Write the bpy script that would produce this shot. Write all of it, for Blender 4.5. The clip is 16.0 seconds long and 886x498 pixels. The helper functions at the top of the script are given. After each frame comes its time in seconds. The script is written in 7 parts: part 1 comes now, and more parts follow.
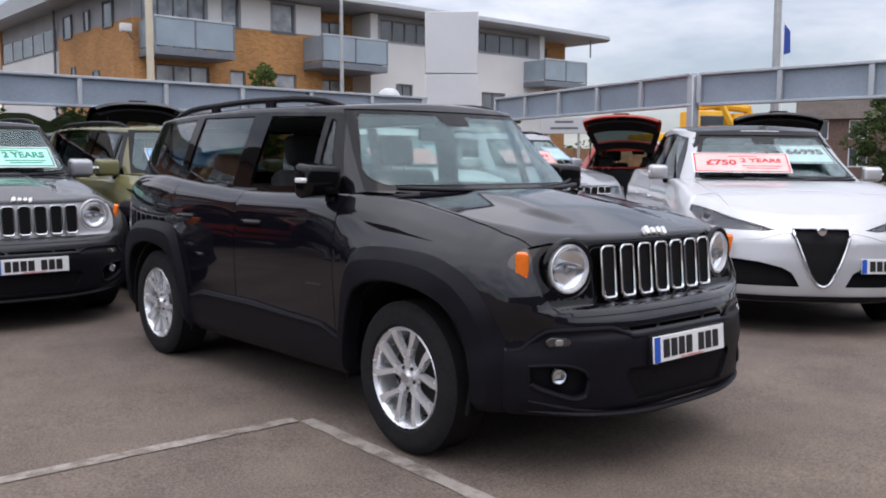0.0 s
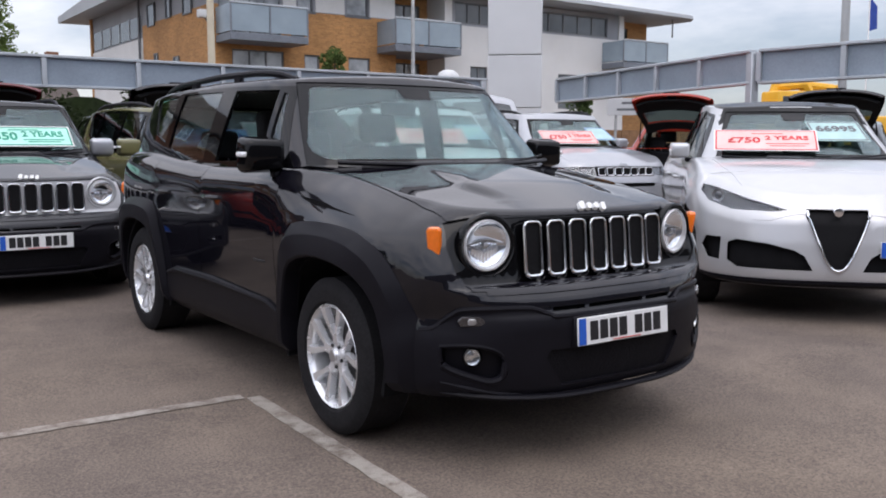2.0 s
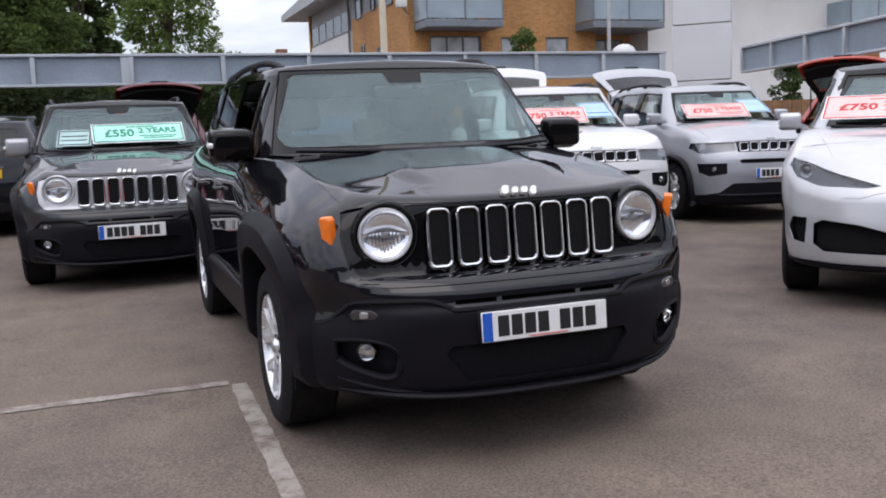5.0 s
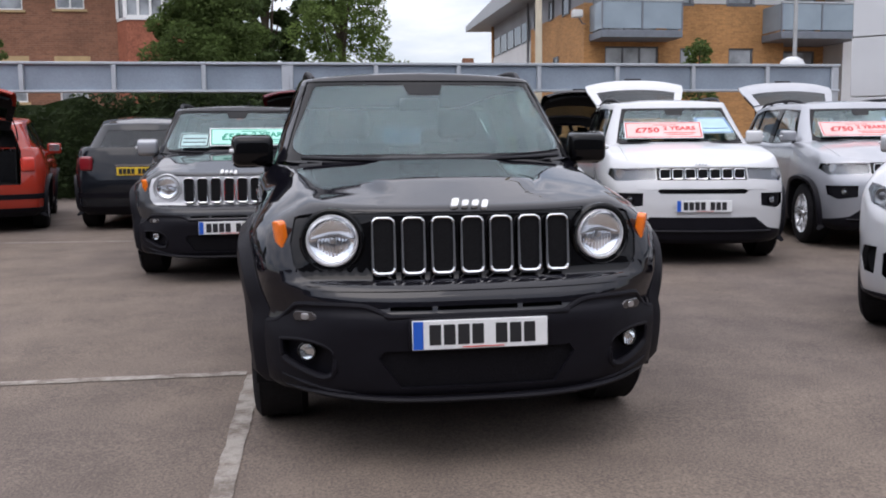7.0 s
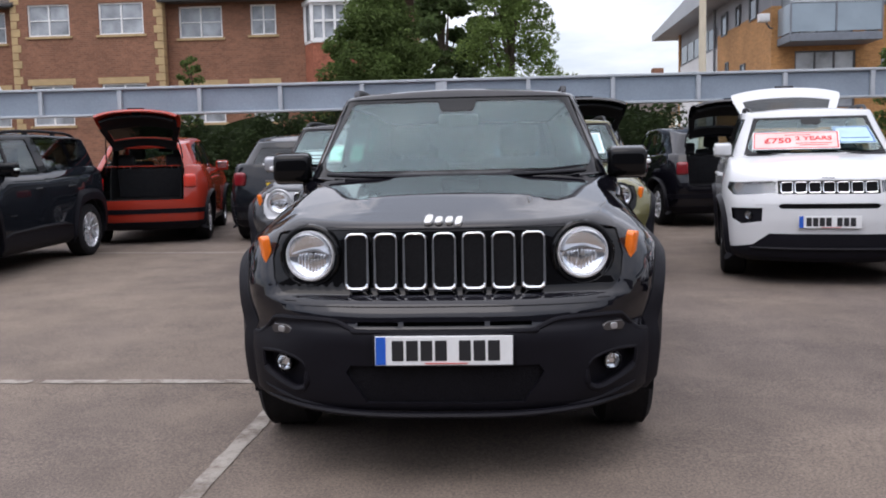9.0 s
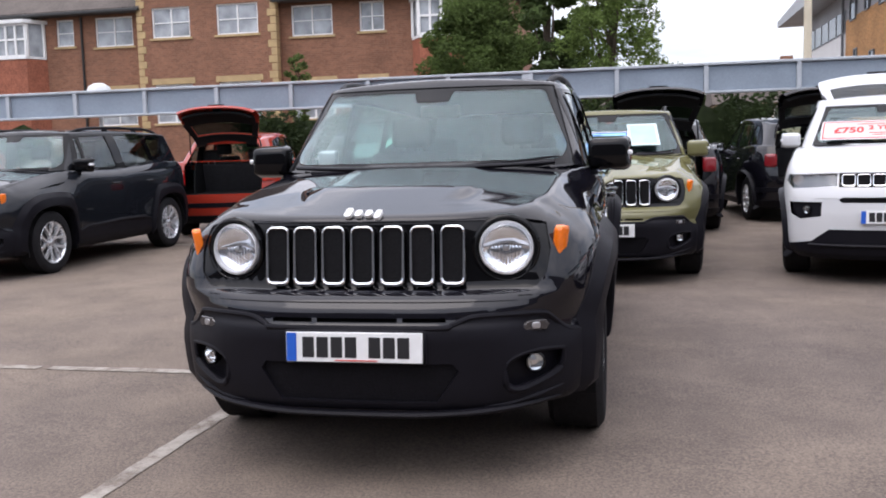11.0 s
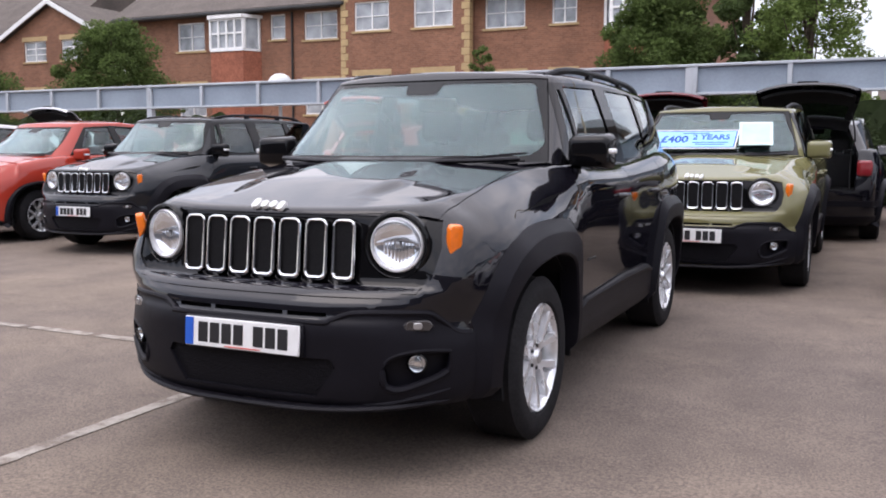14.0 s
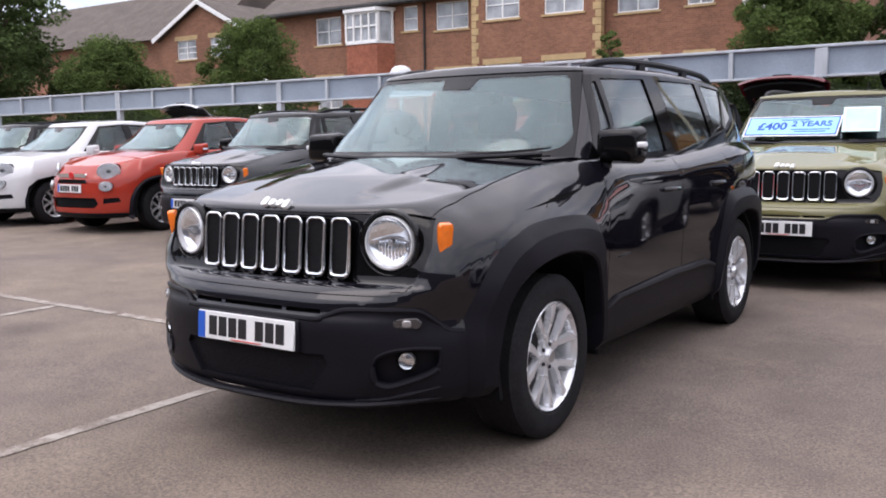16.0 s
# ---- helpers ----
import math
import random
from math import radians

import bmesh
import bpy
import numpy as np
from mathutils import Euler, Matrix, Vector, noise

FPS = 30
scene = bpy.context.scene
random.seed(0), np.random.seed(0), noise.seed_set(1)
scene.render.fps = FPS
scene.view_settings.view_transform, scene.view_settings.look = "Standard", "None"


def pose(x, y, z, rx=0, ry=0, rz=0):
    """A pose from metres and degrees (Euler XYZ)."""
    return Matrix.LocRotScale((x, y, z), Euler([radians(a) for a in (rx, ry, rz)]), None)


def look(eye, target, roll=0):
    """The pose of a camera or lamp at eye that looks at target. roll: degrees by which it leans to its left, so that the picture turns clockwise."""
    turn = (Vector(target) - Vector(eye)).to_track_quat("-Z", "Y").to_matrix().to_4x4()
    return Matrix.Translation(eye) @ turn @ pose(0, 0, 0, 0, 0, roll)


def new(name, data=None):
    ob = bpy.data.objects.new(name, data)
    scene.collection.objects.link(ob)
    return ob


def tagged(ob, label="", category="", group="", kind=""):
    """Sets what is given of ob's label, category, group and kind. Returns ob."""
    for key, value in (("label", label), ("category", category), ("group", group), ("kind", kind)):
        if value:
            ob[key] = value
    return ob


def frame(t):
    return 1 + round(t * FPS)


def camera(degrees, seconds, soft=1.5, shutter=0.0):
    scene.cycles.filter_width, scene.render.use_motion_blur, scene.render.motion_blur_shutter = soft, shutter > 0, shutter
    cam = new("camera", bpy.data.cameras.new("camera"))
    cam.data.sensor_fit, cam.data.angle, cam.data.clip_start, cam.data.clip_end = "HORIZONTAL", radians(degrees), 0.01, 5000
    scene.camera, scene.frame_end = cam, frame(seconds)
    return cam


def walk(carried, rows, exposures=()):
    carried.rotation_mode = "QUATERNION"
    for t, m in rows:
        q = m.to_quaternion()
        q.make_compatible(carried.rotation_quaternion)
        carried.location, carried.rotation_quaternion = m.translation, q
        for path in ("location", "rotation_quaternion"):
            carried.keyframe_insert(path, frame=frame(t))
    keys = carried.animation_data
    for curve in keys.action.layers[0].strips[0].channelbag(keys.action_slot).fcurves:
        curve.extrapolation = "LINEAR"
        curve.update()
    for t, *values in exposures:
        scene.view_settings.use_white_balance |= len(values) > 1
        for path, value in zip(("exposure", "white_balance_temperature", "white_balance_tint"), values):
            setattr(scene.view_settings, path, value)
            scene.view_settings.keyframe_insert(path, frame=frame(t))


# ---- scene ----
cam = camera(52.2, 16.0, soft=1.9)
PATH = [
    (0, (-3.334, -3.147, 1.271), (-2.032, -1.64, 1.08), 0.1),
    (0.5, (-3.23, -3.271, 1.257), (-1.936, -1.76, 1.055), -0.1),
    (1, (-3.098, -3.424, 1.242), (-1.867, -1.864, 1.012), -0.6),
    (1.5, (-2.915, -3.462, 1.207), (-1.713, -1.877, 0.995), -1.0),
    (2, (-2.706, -3.471, 1.22), (-1.56, -1.848, 0.995), 0.0),
    (2.5, (-2.532, -3.545, 1.217), (-1.424, -1.898, 0.974), -1.2),
    (3, (-2.353, -3.744, 1.221), (-1.336, -2.038, 0.978), -1.4),
    (3.5, (-2.156, -3.797, 1.194), (-1.202, -2.059, 0.933), -2.0),
    (4, (-1.932, -3.84, 1.215), (-1.077, -2.052, 0.946), -2.0),
    (6.5, (-0.892, -4.114, 1.195), (-0.449, -2.177, 0.967), -1.3),
    (7, (-0.651, -4.223, 1.199), (-0.347, -2.259, 0.972), -0.6),
    (7.5, (-0.443, -4.213, 1.179), (-0.242, -2.235, 0.961), -1.3),
    (8, (-0.237, -4.175, 1.2), (-0.16, -2.189, 0.977), 0.0),
    (8.5, (-0.028, -4.196, 1.197), (-0.003, -2.209, 0.973), -1.2),
    (9, (0.216, -4.267, 1.201), (0.091, -2.28, 1.009), -1.2),
    (9.5, (0.397, -4.233, 1.182), (0.228, -2.248, 0.999), -1.6),
    (12, (1.348, -3.932, 1.174), (0.801, -2.022, 0.946), -0.9),
    (12.5, (1.514, -3.878, 1.183), (0.92, -1.984, 0.936), -0.9),
    (13, (1.76, -3.851, 1.177), (1.056, -1.995, 0.934), -1.5),
    (13.5, (1.932, -3.801, 1.177), (1.157, -1.969, 0.969), -0.8),
    (14, (2.085, -3.618, 1.168), (1.246, -1.815, 0.959), 0.1),
    (14.5, (2.214, -3.485, 1.194), (1.324, -1.709, 0.966), 0.6),
    (15, (2.389, -3.413, 1.194), (1.414, -1.683, 0.958), 0.2),
    (15.5, (2.504, -3.353, 1.201), (1.438, -1.676, 0.966), -0.5),
    (16, (2.564, -3.343, 1.203), (1.452, -1.697, 0.969), -0.7),
]
walk(cam, [(t, look(eye, target, roll)) for t, eye, target, roll in PATH], [(0, 0.0, 6500, 15), (4, 0.0, 6500, 15), (9.5, 0.15, 6500, 15), (12, 0.50, 6600, 17), (16, 0.45, 6650, 18)])

from mathutils.bvhtree import BVHTree

# ---- world and light ----
def daylight():
    w = bpy.data.worlds.new("overcast_sky")
    scene.world = w
    w.use_nodes = True
    nt = w.node_tree
    nt.nodes.clear()
    N, Lk = nt.nodes.new, nt.links.new
    out, bg = N("ShaderNodeOutputWorld"), N("ShaderNodeBackground")
    sky = N("ShaderNodeTexSky")
    sky.sky_type, sky.sun_disc = "NISHITA", False
    sky.sun_elevation, sky.sun_rotation = radians(62), radians(205)
    co = N("ShaderNodeTexCoord")
    sep = N("ShaderNodeSeparateXYZ")
    Lk(co.outputs["Generated"], sep.inputs[0])
    mp = N("ShaderNodeMapping")
    mp.inputs["Scale"].default_value = (1.0, 1.0, 2.6)
    Lk(co.outputs["Generated"], mp.inputs[0])
    n1 = N("ShaderNodeTexNoise")
    n1.inputs["Scale"].default_value, n1.inputs["Detail"].default_value, n1.inputs["Roughness"].default_value = 3.4, 7.0, 0.56
    n1.inputs["Distortion"].default_value = 0.35
    Lk(mp.outputs[0], n1.inputs["Vector"])
    ramp = N("ShaderNodeValToRGB")
    ramp.color_ramp.elements[0].position, ramp.color_ramp.elements[0].color = 0.36, (0.47, 0.53, 0.62, 1)
    ramp.color_ramp.elements[1].position, ramp.color_ramp.elements[1].color = 0.60, (1.05, 1.04, 1.06, 1)
    Lk(n1.outputs["Fac"], ramp.inputs[0])
    # An overcast dome is brighter overhead than at the horizon.
    grad = N("ShaderNodeMapRange")
    grad.inputs["From Min"].default_value, grad.inputs["From Max"].default_value = 0.0, 1.0
    grad.inputs["To Min"].default_value, grad.inputs["To Max"].default_value = 0.74, 2.9
    Lk(sep.outputs["Z"], grad.inputs["Value"])
    mul = N("ShaderNodeMix")
    mul.data_type, mul.blend_type = "RGBA", "MULTIPLY"
    mul.inputs["Factor"].default_value = 1.0
    deck, high = N("ShaderNodeMix"), N("ShaderNodeMapRange")
    deck.data_type = "RGBA"
    high.inputs["From Min"].default_value, high.inputs["From Max"].default_value, high.inputs["To Max"].default_value = 0.30, 0.75, 0.75
    Lk(sep.outputs["Z"], high.inputs["Value"])
    Lk(high.outputs[0], deck.inputs["Factor"])
    Lk(ramp.outputs[0], deck.inputs["A"])
    deck.inputs["B"].default_value = (0.88, 0.90, 0.94, 1)
    Lk(deck.outputs["Result"], mul.inputs["A"])
    # the deck is thinner towards the west
    west, both = N("ShaderNodeMapRange"), N("ShaderNodeMath")
    west.inputs["From Min"].default_value, west.inputs["From Max"].default_value = -0.6, 0.8
    west.inputs["To Min"].default_value, west.inputs["To Max"].default_value = 1.08, 0.84
    both.operation = "MULTIPLY"
    Lk(sep.outputs["X"], west.inputs["Value"])
    Lk(west.outputs[0], both.inputs[0])
    Lk(grad.outputs[0], both.inputs[1])
    Lk(both.outputs[0], mul.inputs["B"])
    mix = N("ShaderNodeMix")
    mix.data_type, mix.blend_type = "RGBA", "MIX"
    mix.inputs["Factor"].default_value = 0.93
    Lk(sky.outputs[0], mix.inputs["A"])
    Lk(mul.outputs["Result"], mix.inputs["B"])
    Lk(mix.outputs["Result"], bg.inputs["Color"])
    bg.inputs["Strength"].default_value = SKY
    Lk(bg.outputs[0], out.inputs[0])
    sun = bpy.data.lights.new("sun", "SUN")
    sun.energy, sun.angle, sun.color = SUN, radians(40), (1.0, 0.96, 0.9)
    so = new("sun", sun)
    so.matrix_world = look((-10, -21, 46), (0, 0, 0))


SKY, SUN = 0.82, 0.55
daylight()

# ---- materials ----
MATS = {}


def mat(name, col, rough=0.5, metal=0.0, vary=0.12, scale=6.0, fine=0.0, fscale=90.0, bump=0.0, bscale=120.0, coat=0.0, emit=None, spec=0.5, rvary=0.0, cior=1.5):
    """A surface with broad and fine variation of its colour, relief and gloss."""
    if name in MATS:
        return MATS[name]
    m = bpy.data.materials.new(name)
    m.use_nodes = True
    nt = m.node_tree
    b = nt.nodes["Principled BSDF"]
    N, Lk = nt.nodes.new, nt.links.new
    b.inputs["Roughness"].default_value, b.inputs["Metallic"].default_value = rough, metal
    b.inputs["Specular IOR Level"].default_value = spec
    b.inputs["Coat Weight"].default_value, b.inputs["Coat Roughness"].default_value = coat, 0.03
    b.inputs["Coat IOR"].default_value = cior
    co = N("ShaderNodeTexCoord")
    n1, n2 = N("ShaderNodeTexNoise"), N("ShaderNodeTexNoise")
    n1.inputs["Scale"].default_value, n1.inputs["Detail"].default_value = scale, 5.0
    n2.inputs["Scale"].default_value, n2.inputs["Detail"].default_value = fscale, 3.0
    for n in (n1, n2):
        Lk(co.outputs["Object"], n.inputs["Vector"])
    r1, r2 = N("ShaderNodeMapRange"), N("ShaderNodeMapRange")
    for r, n, v in ((r1, n1, vary), (r2, n2, fine)):
        r.inputs["From Min"].default_value, r.inputs["From Max"].default_value = 0.3, 0.7
        r.inputs["To Min"].default_value, r.inputs["To Max"].default_value = 1 - v, 1 + v
        Lk(n.outputs["Fac"], r.inputs["Value"])
    mu = N("ShaderNodeMath")
    mu.operation = "MULTIPLY"
    Lk(r1.outputs[0], mu.inputs[0])
    Lk(r2.outputs[0], mu.inputs[1])
    vm = N("ShaderNodeVectorMath")
    vm.operation = "SCALE"
    vm.inputs[0].default_value = col
    Lk(mu.outputs[0], vm.inputs["Scale"])
    Lk(vm.outputs[0], b.inputs["Base Color"])
    if rvary:
        rr = N("ShaderNodeMapRange")
        rr.inputs["From Min"].default_value, rr.inputs["From Max"].default_value = 0.3, 0.7
        rr.inputs["To Min"].default_value, rr.inputs["To Max"].default_value = max(rough - rvary, 0.02), rough + rvary
        Lk(n1.outputs["Fac"], rr.inputs["Value"])
        Lk(rr.outputs[0], b.inputs["Roughness"])
    if bump:
        n3, bp = N("ShaderNodeTexNoise"), N("ShaderNodeBump")
        n3.inputs["Scale"].default_value, n3.inputs["Detail"].default_value = bscale, 4.0
        bp.inputs["Strength"].default_value, bp.inputs["Distance"].default_value = bump, 0.01
        Lk(co.outputs["Object"], n3.inputs["Vector"])
        Lk(n3.outputs["Fac"], bp.inputs["Height"])
        Lk(bp.outputs[0], b.inputs["Normal"])
    if emit:
        b.inputs["Emission Color"].default_value, b.inputs["Emission Strength"].default_value = (*emit[:3], 1), emit[3]
    MATS[name] = m
    return m


def glass_mat(name, tint, base=0.035, sheen=(0.96, 0.98, 1.0)):
    """Thin window glass: clear with a tint, and gloss that grows towards grazing angles, the same from both sides."""
    if name in MATS:
        return MATS[name]
    m = bpy.data.materials.new(name)
    m.use_nodes = True
    nt = m.node_tree
    nt.nodes.clear()
    N, Lk = nt.nodes.new, nt.links.new
    out, tr, gl, mx, lw = N("ShaderNodeOutputMaterial"), N("ShaderNodeBsdfTransparent"), N("ShaderNodeBsdfGlossy"), N("ShaderNodeMixShader"), N("ShaderNodeLayerWeight")
    tr.inputs["Color"].default_value = (*tint, 1)
    gl.inputs["Roughness"].default_value = 0.012
    gl.inputs["Color"].default_value = (*sheen, 1)
    pw, ma = N("ShaderNodeMath"), N("ShaderNodeMath")
    pw.operation, ma.operation = "POWER", "MULTIPLY_ADD"
    pw.inputs[1].default_value = 4.2
    ma.inputs[1].default_value, ma.inputs[2].default_value = 0.7, base
    lw.inputs["Blend"].default_value = 0.5
    Lk(lw.outputs["Facing"], pw.inputs[0])
    Lk(pw.outputs[0], ma.inputs[0])
    Lk(ma.outputs[0], mx.inputs[0])
    Lk(tr.outputs[0], mx.inputs[1])
    Lk(gl.outputs[0], mx.inputs[2])
    Lk(mx.outputs[0], out.inputs[0])
    MATS[name] = m
    return m


def paint(name, col, flake=0.05, cior=1.5, coat=1.0):
    return mat("paint_" + name, col, rough=0.5, vary=0.04, scale=2.0, fine=flake, fscale=900.0, coat=coat, spec=0.0, cior=cior)


PLASTIC = mat("black_plastic", (0.0074, 0.0070, 0.0100), rough=0.46, vary=0.1, scale=9, fine=0.25, fscale=420, bump=0.06, bscale=900, spec=0.12)
GLOSS_BLACK = mat("gloss_black", (0.003, 0.003, 0.0036), rough=0.5, vary=0.05, coat=0.7, spec=0.0, cior=1.42)
RUBBER = mat("tyre_rubber", (0.017, 0.0165, 0.018), rough=0.8, vary=0.15, scale=14, fine=0.2, bump=0.2, bscale=160, spec=0.1)
ALLOY = mat("alloy", (0.76, 0.77, 0.79), rough=0.27, metal=0.65, vary=0.06, scale=8, rvary=0.06)
DARK_ALLOY = mat("alloy_well", (0.03, 0.03, 0.032), rough=0.5, metal=0.6, vary=0.1)
CHROME = mat("chrome", (0.86, 0.87, 0.88), rough=0.08, metal=1.0, vary=0.03)
SATIN = mat("satin_metal", (0.5, 0.51, 0.53), rough=0.32, metal=0.9, vary=0.05)
CABIN = mat("cabin_trim", (0.012, 0.012, 0.013), spec=0.2, rough=0.75, vary=0.15, scale=12, fine=0.15, fscale=300, bump=0.1, bscale=500)
FABRIC = mat("seat_fabric", (0.03, 0.03, 0.033), rough=0.95, vary=0.15, scale=20, fine=0.3, fscale=500, bump=0.2, bscale=700)
UNDER = mat("underbody", (0.010, 0.010, 0.011), rough=0.9, vary=0.2, spec=0.05)
GLASS = glass_mat("window_glass", (0.76, 0.83, 0.82), 0.038)
SCREEN = glass_mat("screen_glass", (0.78, 0.87, 0.85), 0.058, (0.86, 0.97, 1.0))
DARK_GLASS = glass_mat("privacy_glass", (0.30, 0.33, 0.33))
LENS = glass_mat("lamp_lens", (0.94, 0.95, 0.96))
AMBER = mat("amber_lens", (0.9, 0.19, 0.012), rough=0.18, vary=0.08, scale=40, coat=0.6)
RED_LENS = mat("red_lens", (0.55, 0.012, 0.012), rough=0.15, vary=0.1, scale=30, coat=0.6)
PLATE_WHITE = mat("plate_white", (0.74, 0.75, 0.75), rough=0.35, vary=0.05, scale=20)
PLATE_YELLOW = mat("plate_yellow", (0.72, 0.5, 0.03), rough=0.35, vary=0.05, scale=20)
PLATE_BLUE = mat("plate_blue", (0.015, 0.1, 0.5), rough=0.35, vary=0.05)
INK = mat("plate_ink", (0.01, 0.01, 0.012), rough=0.5, vary=0.05)
WHITE_TRIM = mat("white_trim", (0.8, 0.8, 0.79), rough=0.4, vary=0.05, scale=5)


# ---- shape helpers ----
def finish(bm, smooth=40.0):
    bmesh.ops.recalc_face_normals(bm, faces=bm.faces[:])
    many = [f for f in bm.faces if len(f.verts) > 6]
    if many and len(bm.faces) > 60:
        bmesh.ops.triangulate(bm, faces=many)
    for f in bm.faces:
        f.smooth = True
    lim = radians(smooth)
    for e in bm.edges:
        e.smooth = not (len(e.link_faces) == 2 and e.calc_face_angle(0.0) > lim)
    return bm


def part(name, bm, material, parent=None, label="", smooth=40.0, kind=""):
    """Links a bmesh as one mesh object, under a thing or a part where a parent is given."""
    finish(bm, smooth)
    me = bpy.data.meshes.new(name)
    bm.to_mesh(me)
    bm.free()
    for m in material if isinstance(material, (list, tuple)) else [material]:
        me.materials.append(m)
    ob = new(name, me)
    if parent:
        ob.parent = parent
    return tagged(ob, label=label, kind=kind)


def empty(name, m, label, category, group="", kind=""):
    ob = new(name)
    ob.empty_display_size = 0.1
    ob.matrix_world = m
    return tagged(ob, label=label, category=category, group=group, kind=kind)


def join(*bms):
    out = bmesh.new()
    for b in bms:
        me = bpy.data.meshes.new("tmp")
        b.to_mesh(me)
        b.free()
        out.from_mesh(me)
        bpy.data.meshes.remove(me)
    return out


def moved(bm, m):
    bmesh.ops.transform(bm, matrix=m, verts=bm.verts[:])
    return bm


def box(x0, x1, y0, y1, z0, z1, bevel=0.0, seg=2):
    bm = bmesh.new()
    bmesh.ops.create_cube(bm, size=1)
    moved(bm, Matrix.Translation(((x0 + x1) / 2, (y0 + y1) / 2, (z0 + z1) / 2)) @ Matrix.Diagonal((x1 - x0, y1 - y0, z1 - z0, 1)))
    if bevel:
        bmesh.ops.bevel(bm, geom=bm.edges[:], offset=bevel, segments=seg, affect="EDGES", profile=0.5)
    return bm


def prism(pts, a, b, axis="x", bevel=0.0, seg=2):
    """A flat outline pushed from a to b along an axis; the outline's two coordinates are the other axes in order."""
    bm = bmesh.new()
    put = {"x": lambda p, c: (c, p[0], p[1]), "y": lambda p, c: (p[0], c, p[1]), "z": lambda p, c: (p[0], p[1], c)}[axis]
    lo, hi = [bm.verts.new(put(p, a)) for p in pts], [bm.verts.new(put(p, b)) for p in pts]
    n = len(pts)
    bm.faces.new(lo)
    bm.faces.new(hi)
    for i in range(n):
        bm.faces.new((lo[i], lo[(i + 1) % n], hi[(i + 1) % n], hi[i]))
    if bevel:
        bmesh.ops.bevel(bm, geom=bm.edges[:], offset=bevel, segments=seg, affect="EDGES", profile=0.5)
    return bm


def lathe(profile, n=32, axis="x", closed=False, caps=True):
    """Turns a profile of (radius, height) about an axis through the origin."""
    bm = bmesh.new()
    rings = []
    for r, h in profile:
        ring = []
        for i in range(n):
            a = 2 * math.pi * i / n
            c, s = r * math.cos(a), r * math.sin(a)
            ring.append(bm.verts.new({"x": (h, c, s), "y": (c, h, s), "z": (c, s, h)}[axis]))
        rings.append(ring)
    pairs = list(zip(rings, rings[1:])) + ([(rings[-1], rings[0])] if closed else [])
    for p, q in pairs:
        for i in range(n):
            bm.faces.new((p[i], p[(i + 1) % n], q[(i + 1) % n], q[i]))
    if caps and not closed:
        for ring, (r, h) in ((rings[0], profile[0]), (rings[-1], profile[-1])):
            if r > 1e-4:
                bm.faces.new(ring)
    bmesh.ops.remove_doubles(bm, verts=bm.verts[:], dist=1e-5)
    return bm


def tube(path, r, n=10, flat=1.0, closed=False, ends=True):
    """A round bar along a path; r is one radius or one for each point, flat squeezes it vertically."""
    bm = bmesh.new()
    path = [Vector(p) for p in path]
    rs = r if isinstance(r, (list, tuple)) else [r] * len(path)
    rings = []
    for i, p in enumerate(path):
        a = path[i - 1] if i or closed else p
        b = path[(i + 1) % len(path)] if i < len(path) - 1 or closed else p
        d = (b - a).normalized()
        up = Vector((0, 0, 1)) if abs(d.z) < 0.9 else Vector((0, 1, 0))
        u = d.cross(up).normalized()
        v = u.cross(d)
        rings.append([bm.verts.new(p + rs[i] * (math.cos(t) * u + flat * math.sin(t) * v)) for t in (2 * math.pi * k / n for k in range(n))])
    for p, q in list(zip(rings, rings[1:])) + ([(rings[-1], rings[0])] if closed else []):
        for k in range(n):
            bm.faces.new((p[k], p[(k + 1) % n], q[(k + 1) % n], q[k]))
    if ends and not closed:
        bm.faces.new(rings[0])
        bm.faces.new(rings[-1])
    return bm


def spline(pts, per):
    """Smooth curve through points, with `per` steps between each pair."""
    pts = [Vector(p) for p in pts]
    out = []
    for i in range(len(pts) - 1):
        p0, p1, p2, p3 = pts[max(i - 1, 0)], pts[i], pts[i + 1], pts[min(i + 2, len(pts) - 1)]
        for k in range(per):
            t = k / per
            m1, m2 = (p2 - p0) / 2, (p3 - p1) / 2
            out.append((2 * t**3 - 3 * t**2 + 1) * p1 + (t**3 - 2 * t**2 + t) * m1 + (-2 * t**3 + 3 * t**2) * p2 + (t**3 - t**2) * m2)
    return out + [pts[-1]]


def rounded(w, h, r, n=5, cx=0.0, cy=0.0):
    """Outline of a rounded rectangle."""
    out = []
    for sx, sy, a0 in ((1, 1, 0), (-1, 1, 90), (-1, -1, 180), (1, -1, 270)):
        for k in range(n + 1):
            a = radians(a0 + 90 * k / n)
            out.append((cx + sx * (w / 2 - r) + r * math.cos(a), cy + sy * (h / 2 - r) + r * math.sin(a)))
    return out


def inside(p, poly):
    hit = False
    for (ax, ay), (bx, by) in zip(poly, poly[1:] + poly[:1]):
        if (ay > p[1]) != (by > p[1]) and p[0] < (bx - ax) * (p[1] - ay) / (by - ay) + ax:
            hit = not hit
    return hit


